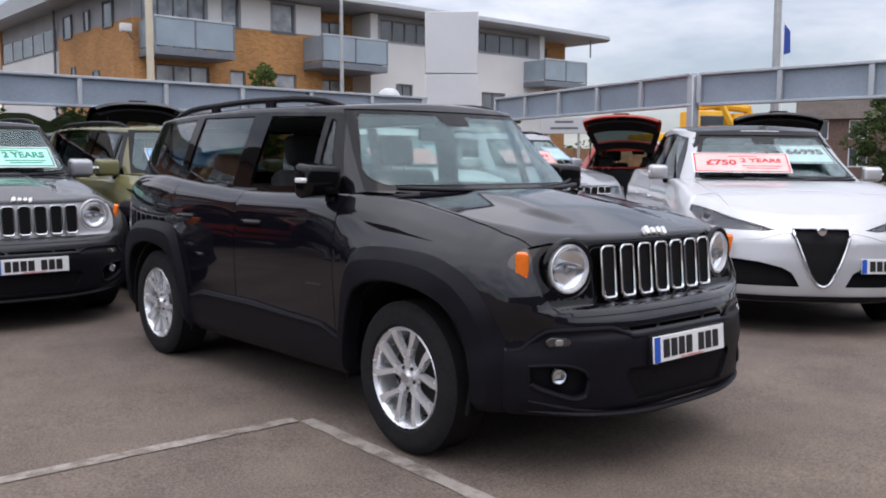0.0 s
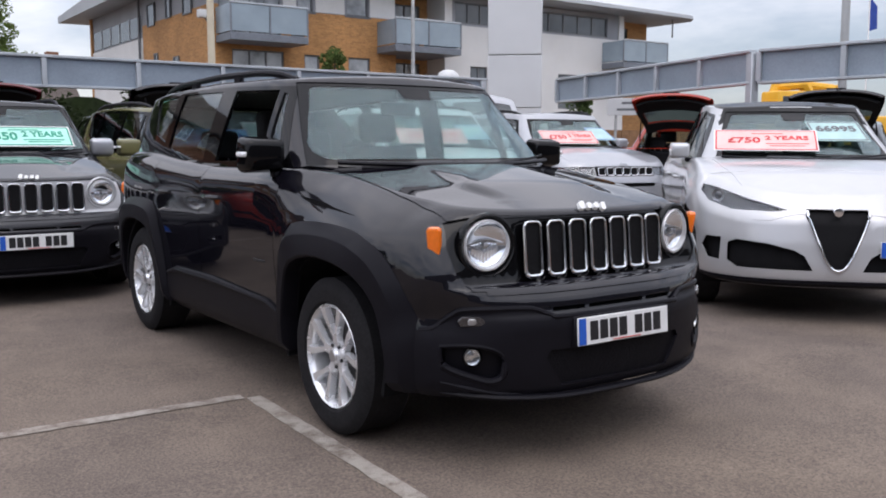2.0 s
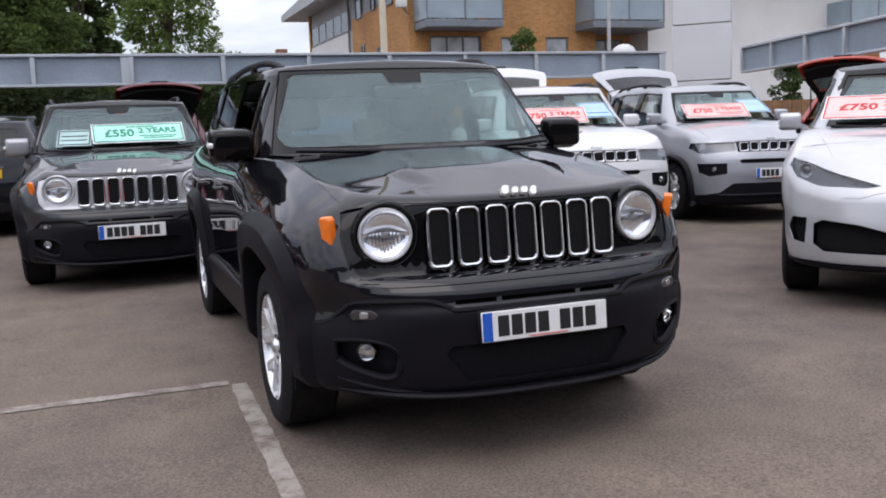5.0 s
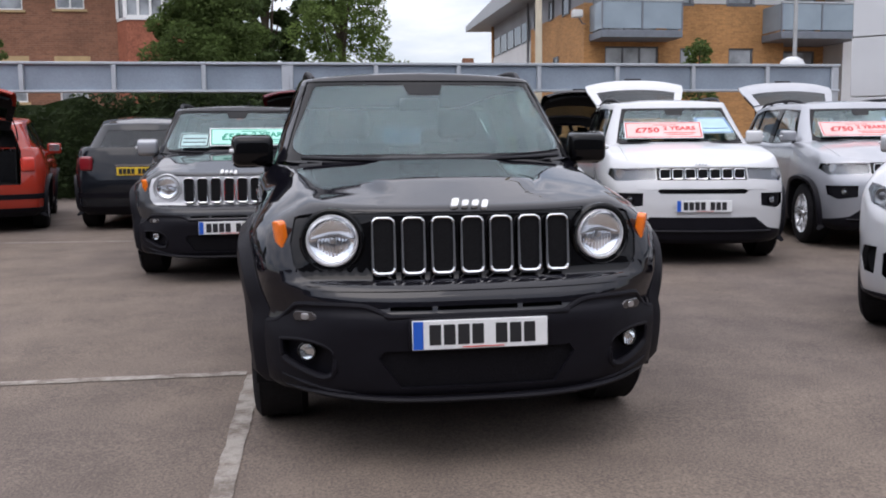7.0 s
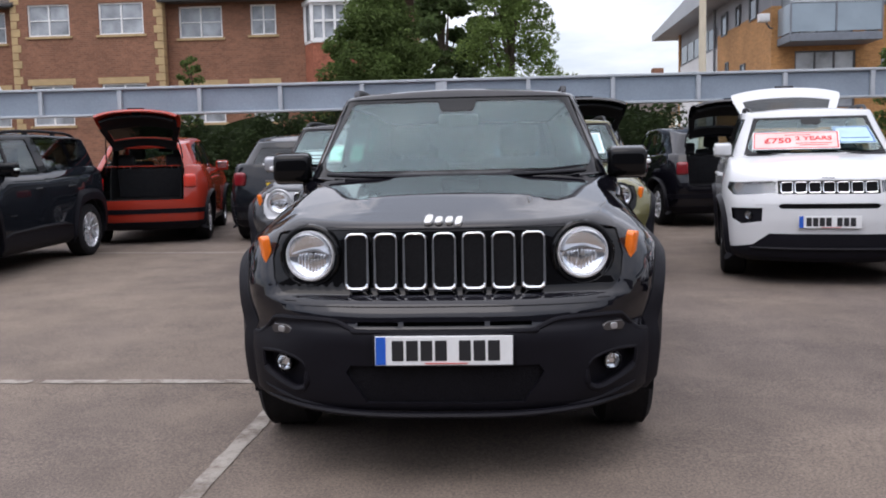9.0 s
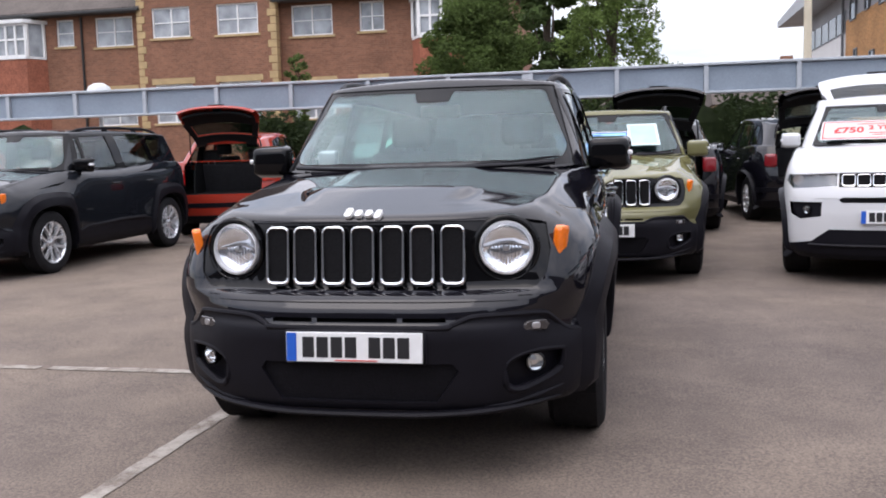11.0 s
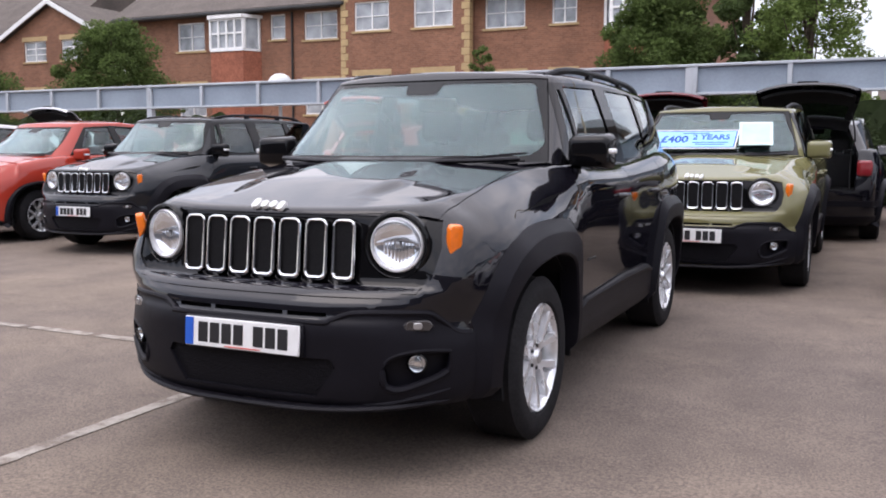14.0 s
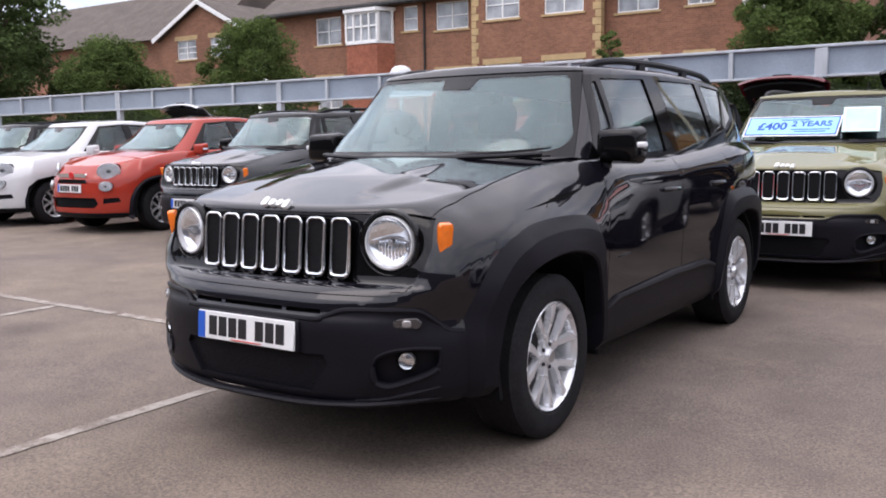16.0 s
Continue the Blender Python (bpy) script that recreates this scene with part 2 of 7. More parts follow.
def carve(bm, poly, axis, allow, keep=True):
    """Cuts the outline poly, seen along an axis, out of the part of a shell for which allow(centre, normal) holds; returns the piece."""
    flat = {"x": lambda v: (v.y, v.z), "y": lambda v: (v.x, v.z), "z": lambda v: (v.x, v.y)}[axis]
    lift = {"x": lambda a, b: Vector((0, a, b)), "y": lambda a, b: Vector((a, 0, b)), "z": lambda a, b: Vector((a, b, 0))}[axis]
    xs, ys = [p[0] for p in poly], [p[1] for p in poly]
    pad = 0.002
    for (ax, ay), (bx, by) in zip(poly, poly[1:] + poly[:1]):
        faces = []
        for f in bm.faces:
            q = [flat(v.co) for v in f.verts]
            if max(a for a, _ in q) < min(xs) - pad or min(a for a, _ in q) > max(xs) + pad or max(b for _, b in q) < min(ys) - pad or min(b for _, b in q) > max(ys) + pad:
                continue
            if allow(f.calc_center_median(), f.normal):
                faces.append(f)
        es, vs = {e for f in faces for e in f.edges}, {v for f in faces for v in f.verts}
        bmesh.ops.bisect_plane(bm, geom=list(faces) + list(es) + list(vs), plane_co=lift(ax, ay), plane_no=lift(by - ay, ax - bx), dist=1e-5)
    bm.normal_update()
    took = [f for f in bm.faces if allow(c := f.calc_center_median(), f.normal) and inside(flat(c), poly)]
    out = bmesh.new() if keep else None
    if keep:
        made = {}
        for f in took:
            for v in f.verts:
                if v not in made:
                    made[v] = out.verts.new(v.co)
            out.faces.new([made[v] for v in f.verts])
        out.normal_update()
    bmesh.ops.delete(bm, geom=took, context="FACES")
    return out


def thick(bm, depth, proud=0.0):
    """Gives a skin thickness inwards, and lifts it by proud first."""
    bm.normal_update()
    ns = {v: v.normal.copy() for v in bm.verts}
    for v, n in ns.items():
        v.co += n * proud
    geo = bmesh.ops.extrude_face_region(bm, geom=bm.faces[:])
    vs = [v for v in geo["geom"] if isinstance(v, bmesh.types.BMVert)]
    old = {v.co.to_tuple(6): n for v, n in ns.items()}
    for v in vs:
        n = old.get(v.co.to_tuple(6))
        if n is not None:
            v.co -= n * depth
    return bm


def flow(parts, refs):
    """Gives cut panels the unbroken shading of the shells that they were cut from."""
    trees = []
    for ref in refs:
        ref.normal_update()
        ref.faces.ensure_lookup_table()
        trees.append((ref, BVHTree.FromBMesh(ref)))
    for ob in parts:
        me = ob.data
        smooth = []
        for v in me.vertices:
            best = None
            for ref, bvh in trees:
                loc, _, k, d = bvh.find_nearest(v.co, 0.03)
                if loc is not None and (best is None or d < best[0]):
                    best = (d, loc, ref.faces[k])
            if best is None:
                smooth.append(None)
                continue
            n = Vector()
            for q in best[2].verts:
                n += q.normal / ((q.co - best[1]).length + 1e-4)
            smooth.append(n.normalized())
        out = [None] * len(me.loops)
        for p in me.polygons:
            fn = p.normal.copy()
            for k in p.loop_indices:
                n = smooth[me.loops[k].vertex_index]
                dot = n.dot(fn) if n is not None else 0
                out[k] = n if dot > 0.62 else -n if dot < -0.62 else fn
        me.normals_split_custom_set(out)
    for ref in refs:
        ref.free()


def text_mesh(body, size, depth=0.001, bold=0.0):
    cu = bpy.data.curves.new("text", "FONT")
    cu.body, cu.size, cu.align_x, cu.align_y, cu.extrude, cu.offset, cu.resolution_u = body, size, "CENTER", "CENTER", depth, bold, 3
    ob = new("text", cu)
    me = bpy.data.meshes.new_from_object(ob)
    bpy.data.objects.remove(ob)
    bpy.data.curves.remove(cu)
    bm = bmesh.new()
    bm.from_mesh(me)
    bpy.data.meshes.remove(me)
    return bm


# ---- cars: a shell of level outlines, cut into panels ----
def spec(**k):
    """A body's numbers: y runs back from the front axle, z up from the ground, tables run over the height share f of the flank."""
    d = dict(
        wb=2.57, wheel=0.345, tyre=0.225, hub=0.88,
        zlow=0.235, ztop=([-0.75, -0.3, 0.1, 0.45, 1.5, 2.2, 2.6, 3.4], [0.945, 1.01, 1.075, 1.105, 1.10, 1.14, 1.17, 1.17]),
        yf=([0, 0.03, 0.10, 0.44, 0.462, 0.476, 0.55, 0.562, 0.605, 0.622, 0.628, 0.96, 1.0], [-0.83, -0.885, -0.895, -0.905, -0.895, -0.880, -0.876, -0.868, -0.842, -0.815, -0.766, -0.738, -0.735]),
        yr=([0, 0.1, 0.45, 0.55, 0.8, 1.0], [3.30, 3.40, 3.42, 3.36, 3.345, 3.31]),
        w=([0, 0.06, 0.25, 0.55, 0.72, 0.86, 0.915, 0.945, 1.0], [0.80, 0.86, 0.878, 0.890, 0.889, 0.882, 0.874, 0.862, 0.818]),
        fs=[0, 0.03, 0.07, 0.14, 0.22, 0.30, 0.38, 0.44, 0.462, 0.476, 0.51, 0.55, 0.562, 0.583, 0.605, 0.622, 0.628, 0.68, 0.73, 0.80, 0.86, 0.905, 0.925, 0.945, 0.97, 0.99], wing=0.0,
        db=([0, 0.45, 0.6, 1.0], [0.05, 0.045, 0.0, 0.0]),
        base=[(0, 0.17), (0.3, 0.195), (0.58, 0.295), (0.735, 0.42), (0.795, 0.62), (0.805, 1.2), (0.805, 2.2), (0.775, 2.95), (0.69, 3.2), (0.4, 3.29), (0, 3.31)],
        top=[(0, 0.69), (0.28, 0.70), (0.49, 0.73), (0.60, 0.785), (0.645, 0.95), (0.665, 1.4), (0.668, 2.2), (0.65, 2.85), (0.58, 3.06), (0.33, 3.12), (0, 3.135)],
        zb=([0, 0.42, 0.62, 1.5, 2.2, 3.3], [1.085, 1.13, 1.10, 1.09, 1.10, 1.12]), zr=([0.6, 1.0, 1.8, 2.6, 3.2], [1.55, 1.575, 1.59, 1.575, 1.54]), crown=0.055,
        screen=[(-0.742, 1.132), (0.742, 1.132), (0.613, 1.548), (-0.613, 1.548)],
        rear_glass=[(-0.58, 1.17), (0.58, 1.17), (0.5, 1.50), (-0.5, 1.50)],
        tailgate=[(-0.62, 0.66), (0.62, 0.66), (0.66, 1.15), (0.56, 1.53), (-0.56, 1.53), (-0.66, 1.15)],
        glass=[[(0.845, 1.145), (0.885, 1.512), (1.405, 1.53), (1.47, 1.14)], [(1.60, 1.535), (1.66, 1.14), (2.02, 1.15), (2.31, 1.22), (2.25, 1.545)], [(2.355, 1.54), (2.40, 1.245), (2.62, 1.30), (2.79, 1.525)], [(0.665, 1.15), (0.80, 1.488), (0.835, 1.495), (0.80, 1.147)]],
        band=[(0.50, 1.118), (0.60, 1.20), (0.765, 1.525), (1.40, 1.553), (2.24, 1.567), (2.80, 1.548), (2.68, 1.275), (2.34, 1.19), (2.03, 1.122), (1.5, 1.112)],
        arch=[(-0.46, 0.10), (-0.475, 0.40), (-0.42, 0.60), (-0.29, 0.705), (-0.05, 0.748), (0.18, 0.724), (0.31, 0.64), (0.385, 0.42), (0.41, 0.10)],
        flare=[(-0.585, 0.255), (-0.60, 0.50), (-0.560, 0.655), (-0.49, 0.758), (-0.40, 0.828), (-0.22, 0.879), (0.03, 0.893), (0.25, 0.882), (0.33, 0.845), (0.38, 0.72), (0.44, 0.45), (0.465, 0.255)],
        sill=[(0.40, 0.20), (0.47, 0.435), (0.62, 0.478), (1.35, 0.50), (1.9, 0.495), (2.07, 0.46), (2.2, 0.2)], seams=[0.50, 1.50, 2.31], clad=True,
        rails=True, hood=[(0.672, -0.60), (0.685, -0.3), (0.675, 0.12), (0.655, 0.40)], hood_ridge=0.0, roof_black=False, belt_chrome=False,
    )
    d.update(k)
    return d


class Shell:
    def __init__(self, s):
        self.s = s

    def at(self, key, v):
        return float(np.interp(v, *self.s[key]))

    def ring(self, f, inset=0.0, rise=0.0):
        s = self.s
        yf, yr, w, db = self.at("yf", f), self.at("yr", f), self.at("w", f), self.at("db", f)
        k = w / 0.88
        wb = s["wb"]
        # the ledge under the grille fades out round the corners
        yo = self.at("yf_out", f) if "yf_out" in s else yf
        ctrl = [(0, yf), (0.30 * k, yf + 0.012), (0.55 * k, 0.75 * yf + 0.25 * yo + 0.065 + 0.3 * db), (0.725 * k, yo + 0.145 + db), (0.825 * k, yo + 0.28 + 1.1 * db), (w - 0.006, -0.26), (w, 0.3), (w, wb / 2), (w, wb - 0.3), (w - 0.012, wb + 0.32), (0.815 * k, yr - 0.2), (0.70 * k, yr - 0.085), (0.4 * k, yr - 0.02), (0, yr)]
        pts = []
        for p in spline([(x, y, 0) for x, y in ctrl], 6):
            lo, hi = s["zlow"], self.at("ztop", p.y)
            z = lo + (hi - lo) * f
            n = 1 - inset / max(abs(p.x), 0.2) if p.x else 1
            mid = wb / 2
            pts.append(Vector((p.x * n, mid + (p.y - mid) * (1 - inset / 2.2), z + rise)))
        return pts

    def front_y(self, x, z):
        """Where the nose lies at a place across and up."""
        lo, hi = self.s["zlow"], self.at("ztop", -0.7)
        pts = self.ring(min(max((z - lo) / (hi - lo), 0), 1))[:30]
        return float(np.interp(abs(x), [p.x for p in pts], [p.y for p in pts]))

    def side_x(self, y, z):
        lo, hi = self.s["zlow"], self.at("ztop", y)
        pts = self.ring(min(max((z - lo) / (hi - lo), 0), 1))[20:60]
        return float(np.interp(y, [p.y for p in pts], [p.x for p in pts]))

    def upper_x(self, y, g):
        pts = self.upper_ring(g)
        return float(np.interp(y, [p.y for p in pts], [p.x for p in pts]))

    def upper_ring(self, g, inset=0.0, rise=0.0):
        s = self.s
        ctrl = [(a[0] + (b[0] - a[0]) * g + 0.012 * math.sin(math.pi * g) * (a[0] > 0.5), a[1] + (b[1] - a[1]) * g) for a, b in zip(s["base"], s["top"])]
        pts = []
        for p in spline([(x, y, 0) for x, y in ctrl], 6):
            z0, z1 = self.at("zb", p.y), self.at("zr", p.y) - s["crown"] * 0.6 * (p.x / 0.66) ** 2 + 0.02
            mid = 1.9
            n = 1 - inset / max(p.x, 0.2) if p.x else 1
            pts.append(Vector((p.x * n, mid + (p.y - mid) * (1 - inset / 1.2), z0 + (z1 - z0) * g + rise)))
        return pts


def skin(rings, cap=None, crown=0.0, ridge=0.0):
    """Faces between half outlines, mirrored; cap closes the last one across the car with rows of that many steps."""
    bm = bmesh.new()
    grid = []
    for ring in rings:
        right = [bm.verts.new(p) for p in ring]
        left = [right[0]] + [bm.verts.new((-p.x, p.y, p.z)) for p in ring[1:-1]] + [right[-1]]
        grid.append(right + left[-2:0:-1])
    for p, q in zip(grid, grid[1:]):
        n = len(p)
        for i in range(n):
            bm.faces.new((p[i], p[(i + 1) % n], q[(i + 1) % n], q[i]))
    if cap:
        ring, m, rows = rings[-1], len(grid[-1]), []
        last = grid[-1]
        for i, p in enumerate(ring):
            if i in (0, len(ring) - 1):
                rows.append([last[i]] * (cap + 1))
                continue
            row = [last[m - i]]
            for k in range(1, cap):
                t = 2 * k / cap - 1
                z = p.z + crown * (1 - t * t) * min(1.0, 4 * abs(p.x)) * min(1.0, (p.y - ring[0].y) * 2.5, (ring[-1].y - p.y) * 2.5)
                step = min(1.0, max(0.0, (0.41 - abs(t) * p.x) / 0.09))
                z += ridge * step * step * (3 - 2 * step) * min(1.0, (p.y - ring[0].y) * 3)
                row.append(bm.verts.new((p.x * t, p.y, z)))
            rows.append(row + [last[i]])
        for a, b in zip(rows, rows[1:]):
            for k in range(cap):
                f = [a[k], a[k + 1], b[k + 1], b[k]]
                f = [v for j, v in enumerate(f) if v not in f[:j]]
                if len(f) > 2:
                    bm.faces.new(f)
    bmesh.ops.recalc_face_normals(bm, faces=bm.faces[:])
    bm.normal_update()
    return bm


def wheel(parent, x, y, s, turn=0.0, style="split"):
    """Tyre with tread and an alloy rim; the outer face looks along the sign of x."""
    R, W = s["wheel"], s["tyre"]
    side = 1 if x > 0 else -1
    ob = new("wheel")
    ob.parent = parent
    ob.matrix_local = Matrix.Translation((x, y, R)) @ (pose(0, 0, 0, turn) if side > 0 else pose(0, 0, 0, turn, 0, 180))
    rr = R * s.get("rim", 0.655)
    prof = [(rr, -W), (R - 0.035, -W - 0.004), (R - 0.012, -W * 0.93)] + [(R - (0.006 if k % 2 else 0), -W * 0.9 + k * W * 0.8 / 8) for k in range(9)] + [(R - 0.010, -W * 0.06), (R - 0.03, 0.002), (R - 0.06, 0.008), (rr + 0.012, 0.002), (rr, -0.012), (rr - 0.004, -0.03), (rr - 0.004, -W)]
    part("tyre", lathe(prof, 44), RUBBER, ob)
    part("rim", lathe([(rr - 0.004, -W + 0.01), (rr - 0.004, -0.03), (rr + 0.003, -0.013), (rr - 0.004, -0.004), (rr - 0.014, -0.012), (rr - 0.022, -0.03), (rr - 0.026, -W + 0.01)], 44, closed=True), ALLOY, ob)
    part("brake_disc", lathe([(0.02, -0.115), (rr - 0.045, -0.115), (rr - 0.045, -0.13), (0.02, -0.13)], 28), DARK_ALLOY, ob)
    part("wheel_well", lathe([(0.0, -0.15), (rr - 0.02, -0.15), (rr - 0.02, -0.17)], 24), UNDER, ob)
    if style == "split":
        angles = [(k * 72 + d, k * 72 + e) for k in range(5) for d, e in ((0, 0), (-3, -19), (3, 19))]
    else:
        angles = [(k * 360 / 7, k * 360 / 7) for k in range(7)]
    for a0, a1 in angles:
        def at(r, a, w, d):
            c, q = math.cos(radians(a)), math.sin(radians(a))
            return [(d, r * c - w * q, r * q + w * c), (d, r * c + w * q, r * q - w * c)]
        bm = bmesh.new()
        rows = []
        if a0 == a1 and style == "split":
            steps = ((0.03, a0, 0.026, -0.036), (0.07, a0, 0.024, -0.027), (0.098, a0, 0.020, -0.022))
        elif style == "split":
            steps = ((0.085, a0 + (a1 - a0) * 0.2, 0.0135, -0.026), (0.125, a0 + (a1 - a0) * 0.62, 0.015, -0.0185), (0.175, a0 + (a1 - a0) * 0.95, 0.0175, -0.0125), (rr - 0.008, a1, 0.024, -0.009))
        else:
            steps = ((0.03, a0, 0.017, -0.034), (0.075, a0, 0.018, -0.026), (0.16, a0, 0.021, -0.014), (rr - 0.010, a1, 0.028, -0.010))
        for r, a, w, d in steps:
            hi, lo = at(r, a, w * 0.80, d), at(r, a, w * 1.06, d - 0.028)
            rows.append([bm.verts.new(p) for p in (hi[0], hi[1], lo[1], lo[0])])
        for p, q in zip(rows, rows[1:]):
            for i in range(4):
                bm.faces.new((p[i], p[(i + 1) % 4], q[(i + 1) % 4], q[i]))
        bm.faces.new(rows[0])
        bm.faces.new(rows[-1])
        part("spoke", bm, ALLOY, ob)
    part("hub", lathe([(0.0, -0.014), (0.03, -0.015), (0.034, -0.02), (0.036, -0.03), (0.066, -0.036), (0.07, -0.05)], 24), ALLOY, ob)
    part("hub_cap", lathe([(0.0, -0.009), (0.024, -0.010), (0.027, -0.016)], 20), SATIN, ob)
    for k in range(5):
        a = radians(k * 72 + 36)
        part("wheel_bolt", moved(lathe([(0.0, 0.0), (0.008, 0.0), (0.009, -0.012)], 8), Matrix.Translation((-0.026, 0.05 * math.cos(a), 0.05 * math.sin(a)))), DARK_ALLOY, ob)
    return ob


def seat(parent, x, y, front=True):
    ob = new("seat" if front else "rear_bench")
    ob.parent = parent
    w = 0.25 if front else 0.62
    part("cushion", moved(box(-w, w, -0.27, 0.25, -0.08, 0.08, 0.05, 3), Matrix.Translation((x, y, 0.62))), FABRIC, ob)
    part("backrest", moved(box(-w, w, -0.07, 0.07, 0, 0.60 if front else 0.5, 0.05, 3), Matrix.Translation((x, y + 0.24, 0.64)) @ pose(0, 0, 0, -16)), FABRIC, ob)
    for dx in ((0,) if front else (-0.36, 0.36)):
        part("headrest", moved(box(-0.13, 0.13, -0.05, 0.05, 0, 0.19, 0.045, 3), Matrix.Translation((x + dx, y + 0.43, 1.245 if front else 1.14)) @ pose(0, 0, 0, -8)), FABRIC, ob)
        for px in (-0.05, 0.05):
            part("headrest_post", tube([(x + dx + px, y + 0.40, 1.16 if front else 1.08), (x + dx + px, y + 0.435, 1.27 if front else 1.16)], 0.007, 8), SATIN, ob)
    return ob


def plate(parent, y, z, rear=False, w=0.52, tilt=-4):
    ob = new("number_plate")
    ob.parent = parent
    ob.matrix_local = pose(0, y, z, tilt) if not rear else pose(0, y, z, 0, 0, 180)
    part("plate_board", box(-w / 2, w / 2, -0.004, 0.006, -0.0555, 0.0555, 0.0025, 1), PLATE_YELLOW if rear else PLATE_WHITE, ob, "yellow plate" if rear else "white plate")
    if not rear:
        part("plate_badge", box(-w / 2 + 0.003, -w / 2 + 0.041, -0.0065, -0.002, -0.0525, 0.0525), PLATE_BLUE, ob, "blue band")
    # the characters stand as plain bars of their size
    x = -w / 2 + (0.064 if not rear else 0.03)
    for k in range(7):
        part("plate_bar", box(x, x + 0.045, -0.0065, -0.002, -0.0385, 0.0385, 0.002, 1), INK, ob)
        x += 0.0545 + (0.036 if k == 3 else 0)
    part("plate_footer", box(-0.07, 0.09, -0.0062, -0.002, -0.050, -0.046), mat("footer_red", (0.6, 0.08, 0.06), 0.5), ob)
    return ob


def board(parent, m, w, h, ground, ink, lines, name="price_sign", fill=None):
    """A printed card set just outside the windscreen: border and wording."""
    ob = new(name)
    ob.parent = parent
    ob.matrix_local = m
    part("card", box(-w / 2, w / 2, 0, 0.003, -h / 2, h / 2), ground, ob)
    t = 0.012
    if fill:
        part("card_field", box(-w / 2 + 0.022, w / 2 - 0.022, -0.001, 0.0, -h / 2 + 0.024, h / 2 - 0.024), fill, ob)
    for x0, x1, z0, z1 in ((-w / 2 + 0.01, w / 2 - 0.01, h / 2 - 0.012 - t, h / 2 - 0.012), (-w / 2 + 0.01, w / 2 - 0.01, -h / 2 + 0.012, -h / 2 + 0.012 + t), (-w / 2 + 0.01, -w / 2 + 0.01 + t, -h / 2 + 0.012 + t, h / 2 - 0.012 - t), (w / 2 - 0.01 - t, w / 2 - 0.01, -h / 2 + 0.012 + t, h / 2 - 0.012 - t)):
        part("border", box(x0, x1, -0.002, 0.0, z0, z1), ink, ob)
    for body, size, x, z in lines:
        if body:
            part("wording", moved(text_mesh(body, size, 0.001, size * 0.028), pose(x, -0.0025, z, 90)), ink, ob)
        else:
            part("print_bar", box(x - size / 2, x + size / 2, -0.002, 0.0, z - 0.006, z + 0.006), ink, ob)
    return ob


def grille_slot(parent, x, y, z, w, h, ring, tilt=0.0, r=0.03):
    ob = new("grille_slot")
    ob.parent = parent
    ob.matrix_local = pose(x, y, z, tilt)
    out = rounded(w, h, r, 8)
    part("slot_frame", tube([(a, -0.002 - 0.003 * (b < 0), b) for a, b in out], [0.0046 + 0.0042 * min(1.0, max(0.0, (-b / h - 0.30) / 0.18)) for a, b in out], 8, closed=True), ring, ob, "chrome slot surround" if ring == CHROME else "")
    part("slot_mesh", prism([(a * 0.96, b * 0.98) for a, b in out], 0.004, 0.012, "y"), mat("slot_mesh", (0.008, 0.008, 0.009), 0.6, vary=0.3, scale=150, bump=0.3, bscale=300, spec=0.1), ob)
    return ob


def round_lamp(parent, x, y, z, r, yaw, bezel):
    ob = new("headlight")
    ob.parent = parent
    ob.matrix_local = pose(x, y, z, 0, 0, yaw)
    part("bezel", lathe([(r * 1.30, 0.016), (r * 1.28, -0.002), (r * 1.21, -0.007), (r * 1.12, 0.002), (r * 1.05, 0.03), (r * 1.0, 0.075)], 40, "y", caps=False), bezel, ob)
    # a clear ring that is broad and bright below, slim above
    ring, rows = bmesh.new(), []
    for k in range(48):
        a = 2 * math.pi * k / 48
        low = 0.5 - 0.5 * math.sin(a)
        ri = r * (0.965 - 0.12 * low ** 1.5)
        rows.append([ring.verts.new((q * math.cos(a), y, q * math.sin(a))) for q, y in ((ri, 0.020), (ri + 0.002, 0.004), ((ri + r) / 2, -0.007), (r * 0.995, -0.006), (r * 1.04, 0.003), (r * 1.03, 0.024))])
    for p, q in zip(rows, rows[1:] + rows[:1]):
        for i in range(5):
            ring.faces.new((p[i], p[i + 1], q[i + 1], q[i]))
    part("light_ring", ring, mat("ring_white", (0.78, 0.79, 0.81), 0.22, metal=0.35, vary=0.04), ob, "pale ring round the lamp")
    bright = mat("lamp_reflector", (0.90, 0.91, 0.93), 0.13, metal=1.0, vary=0.05, scale=60)
    part("reflector", lathe([(r * 0.97, 0.008), (r * 0.88, 0.018), (r * 0.70, 0.030), (r * 0.45, 0.038), (r * 0.2, 0.042), (0.0, 0.043)], 32, "y", caps=False), bright, ob)
    # upright flutes in the lower half and a hood before the bulb
    for k in range(9):
        x = (k - 4) * r * 0.135
        top, bot = r * 0.10, -r * (0.72 - 0.35 * abs(k - 4) / 4)
        part("reflector_rib", tube([(x, 0.034, bot), (x, 0.026, (top + bot) / 2), (x, 0.036, top)], r * 0.062, 8), bright, ob)
    part("bulb_shield", lathe([(0.0, 0.006), (r * 0.11, 0.010), (r * 0.14, 0.02), (r * 0.13, 0.036)], 18, "y"), SATIN, ob)
    part("lamp_divider", prism([(-r * 0.80, 0.03 * r), (-r * 0.2, 0.16 * r), (r * 0.2, 0.16 * r), (r * 0.80, 0.03 * r), (r * 0.80, 0.07 * r), (r * 0.2, 0.23 * r), (-r * 0.2, 0.20 * r), (-r * 0.80, 0.06 * r)], 0.016, 0.036, "y"), SATIN, ob)
    g = part("lens", lathe([(r * 1.04, 0.006), (r * 0.9, -0.014), (r * 0.6, -0.024), (r * 0.3, -0.029), (0.0, -0.031)], 36, "y", caps=False), LENS, ob)
    g.visible_shadow = False
    return ob


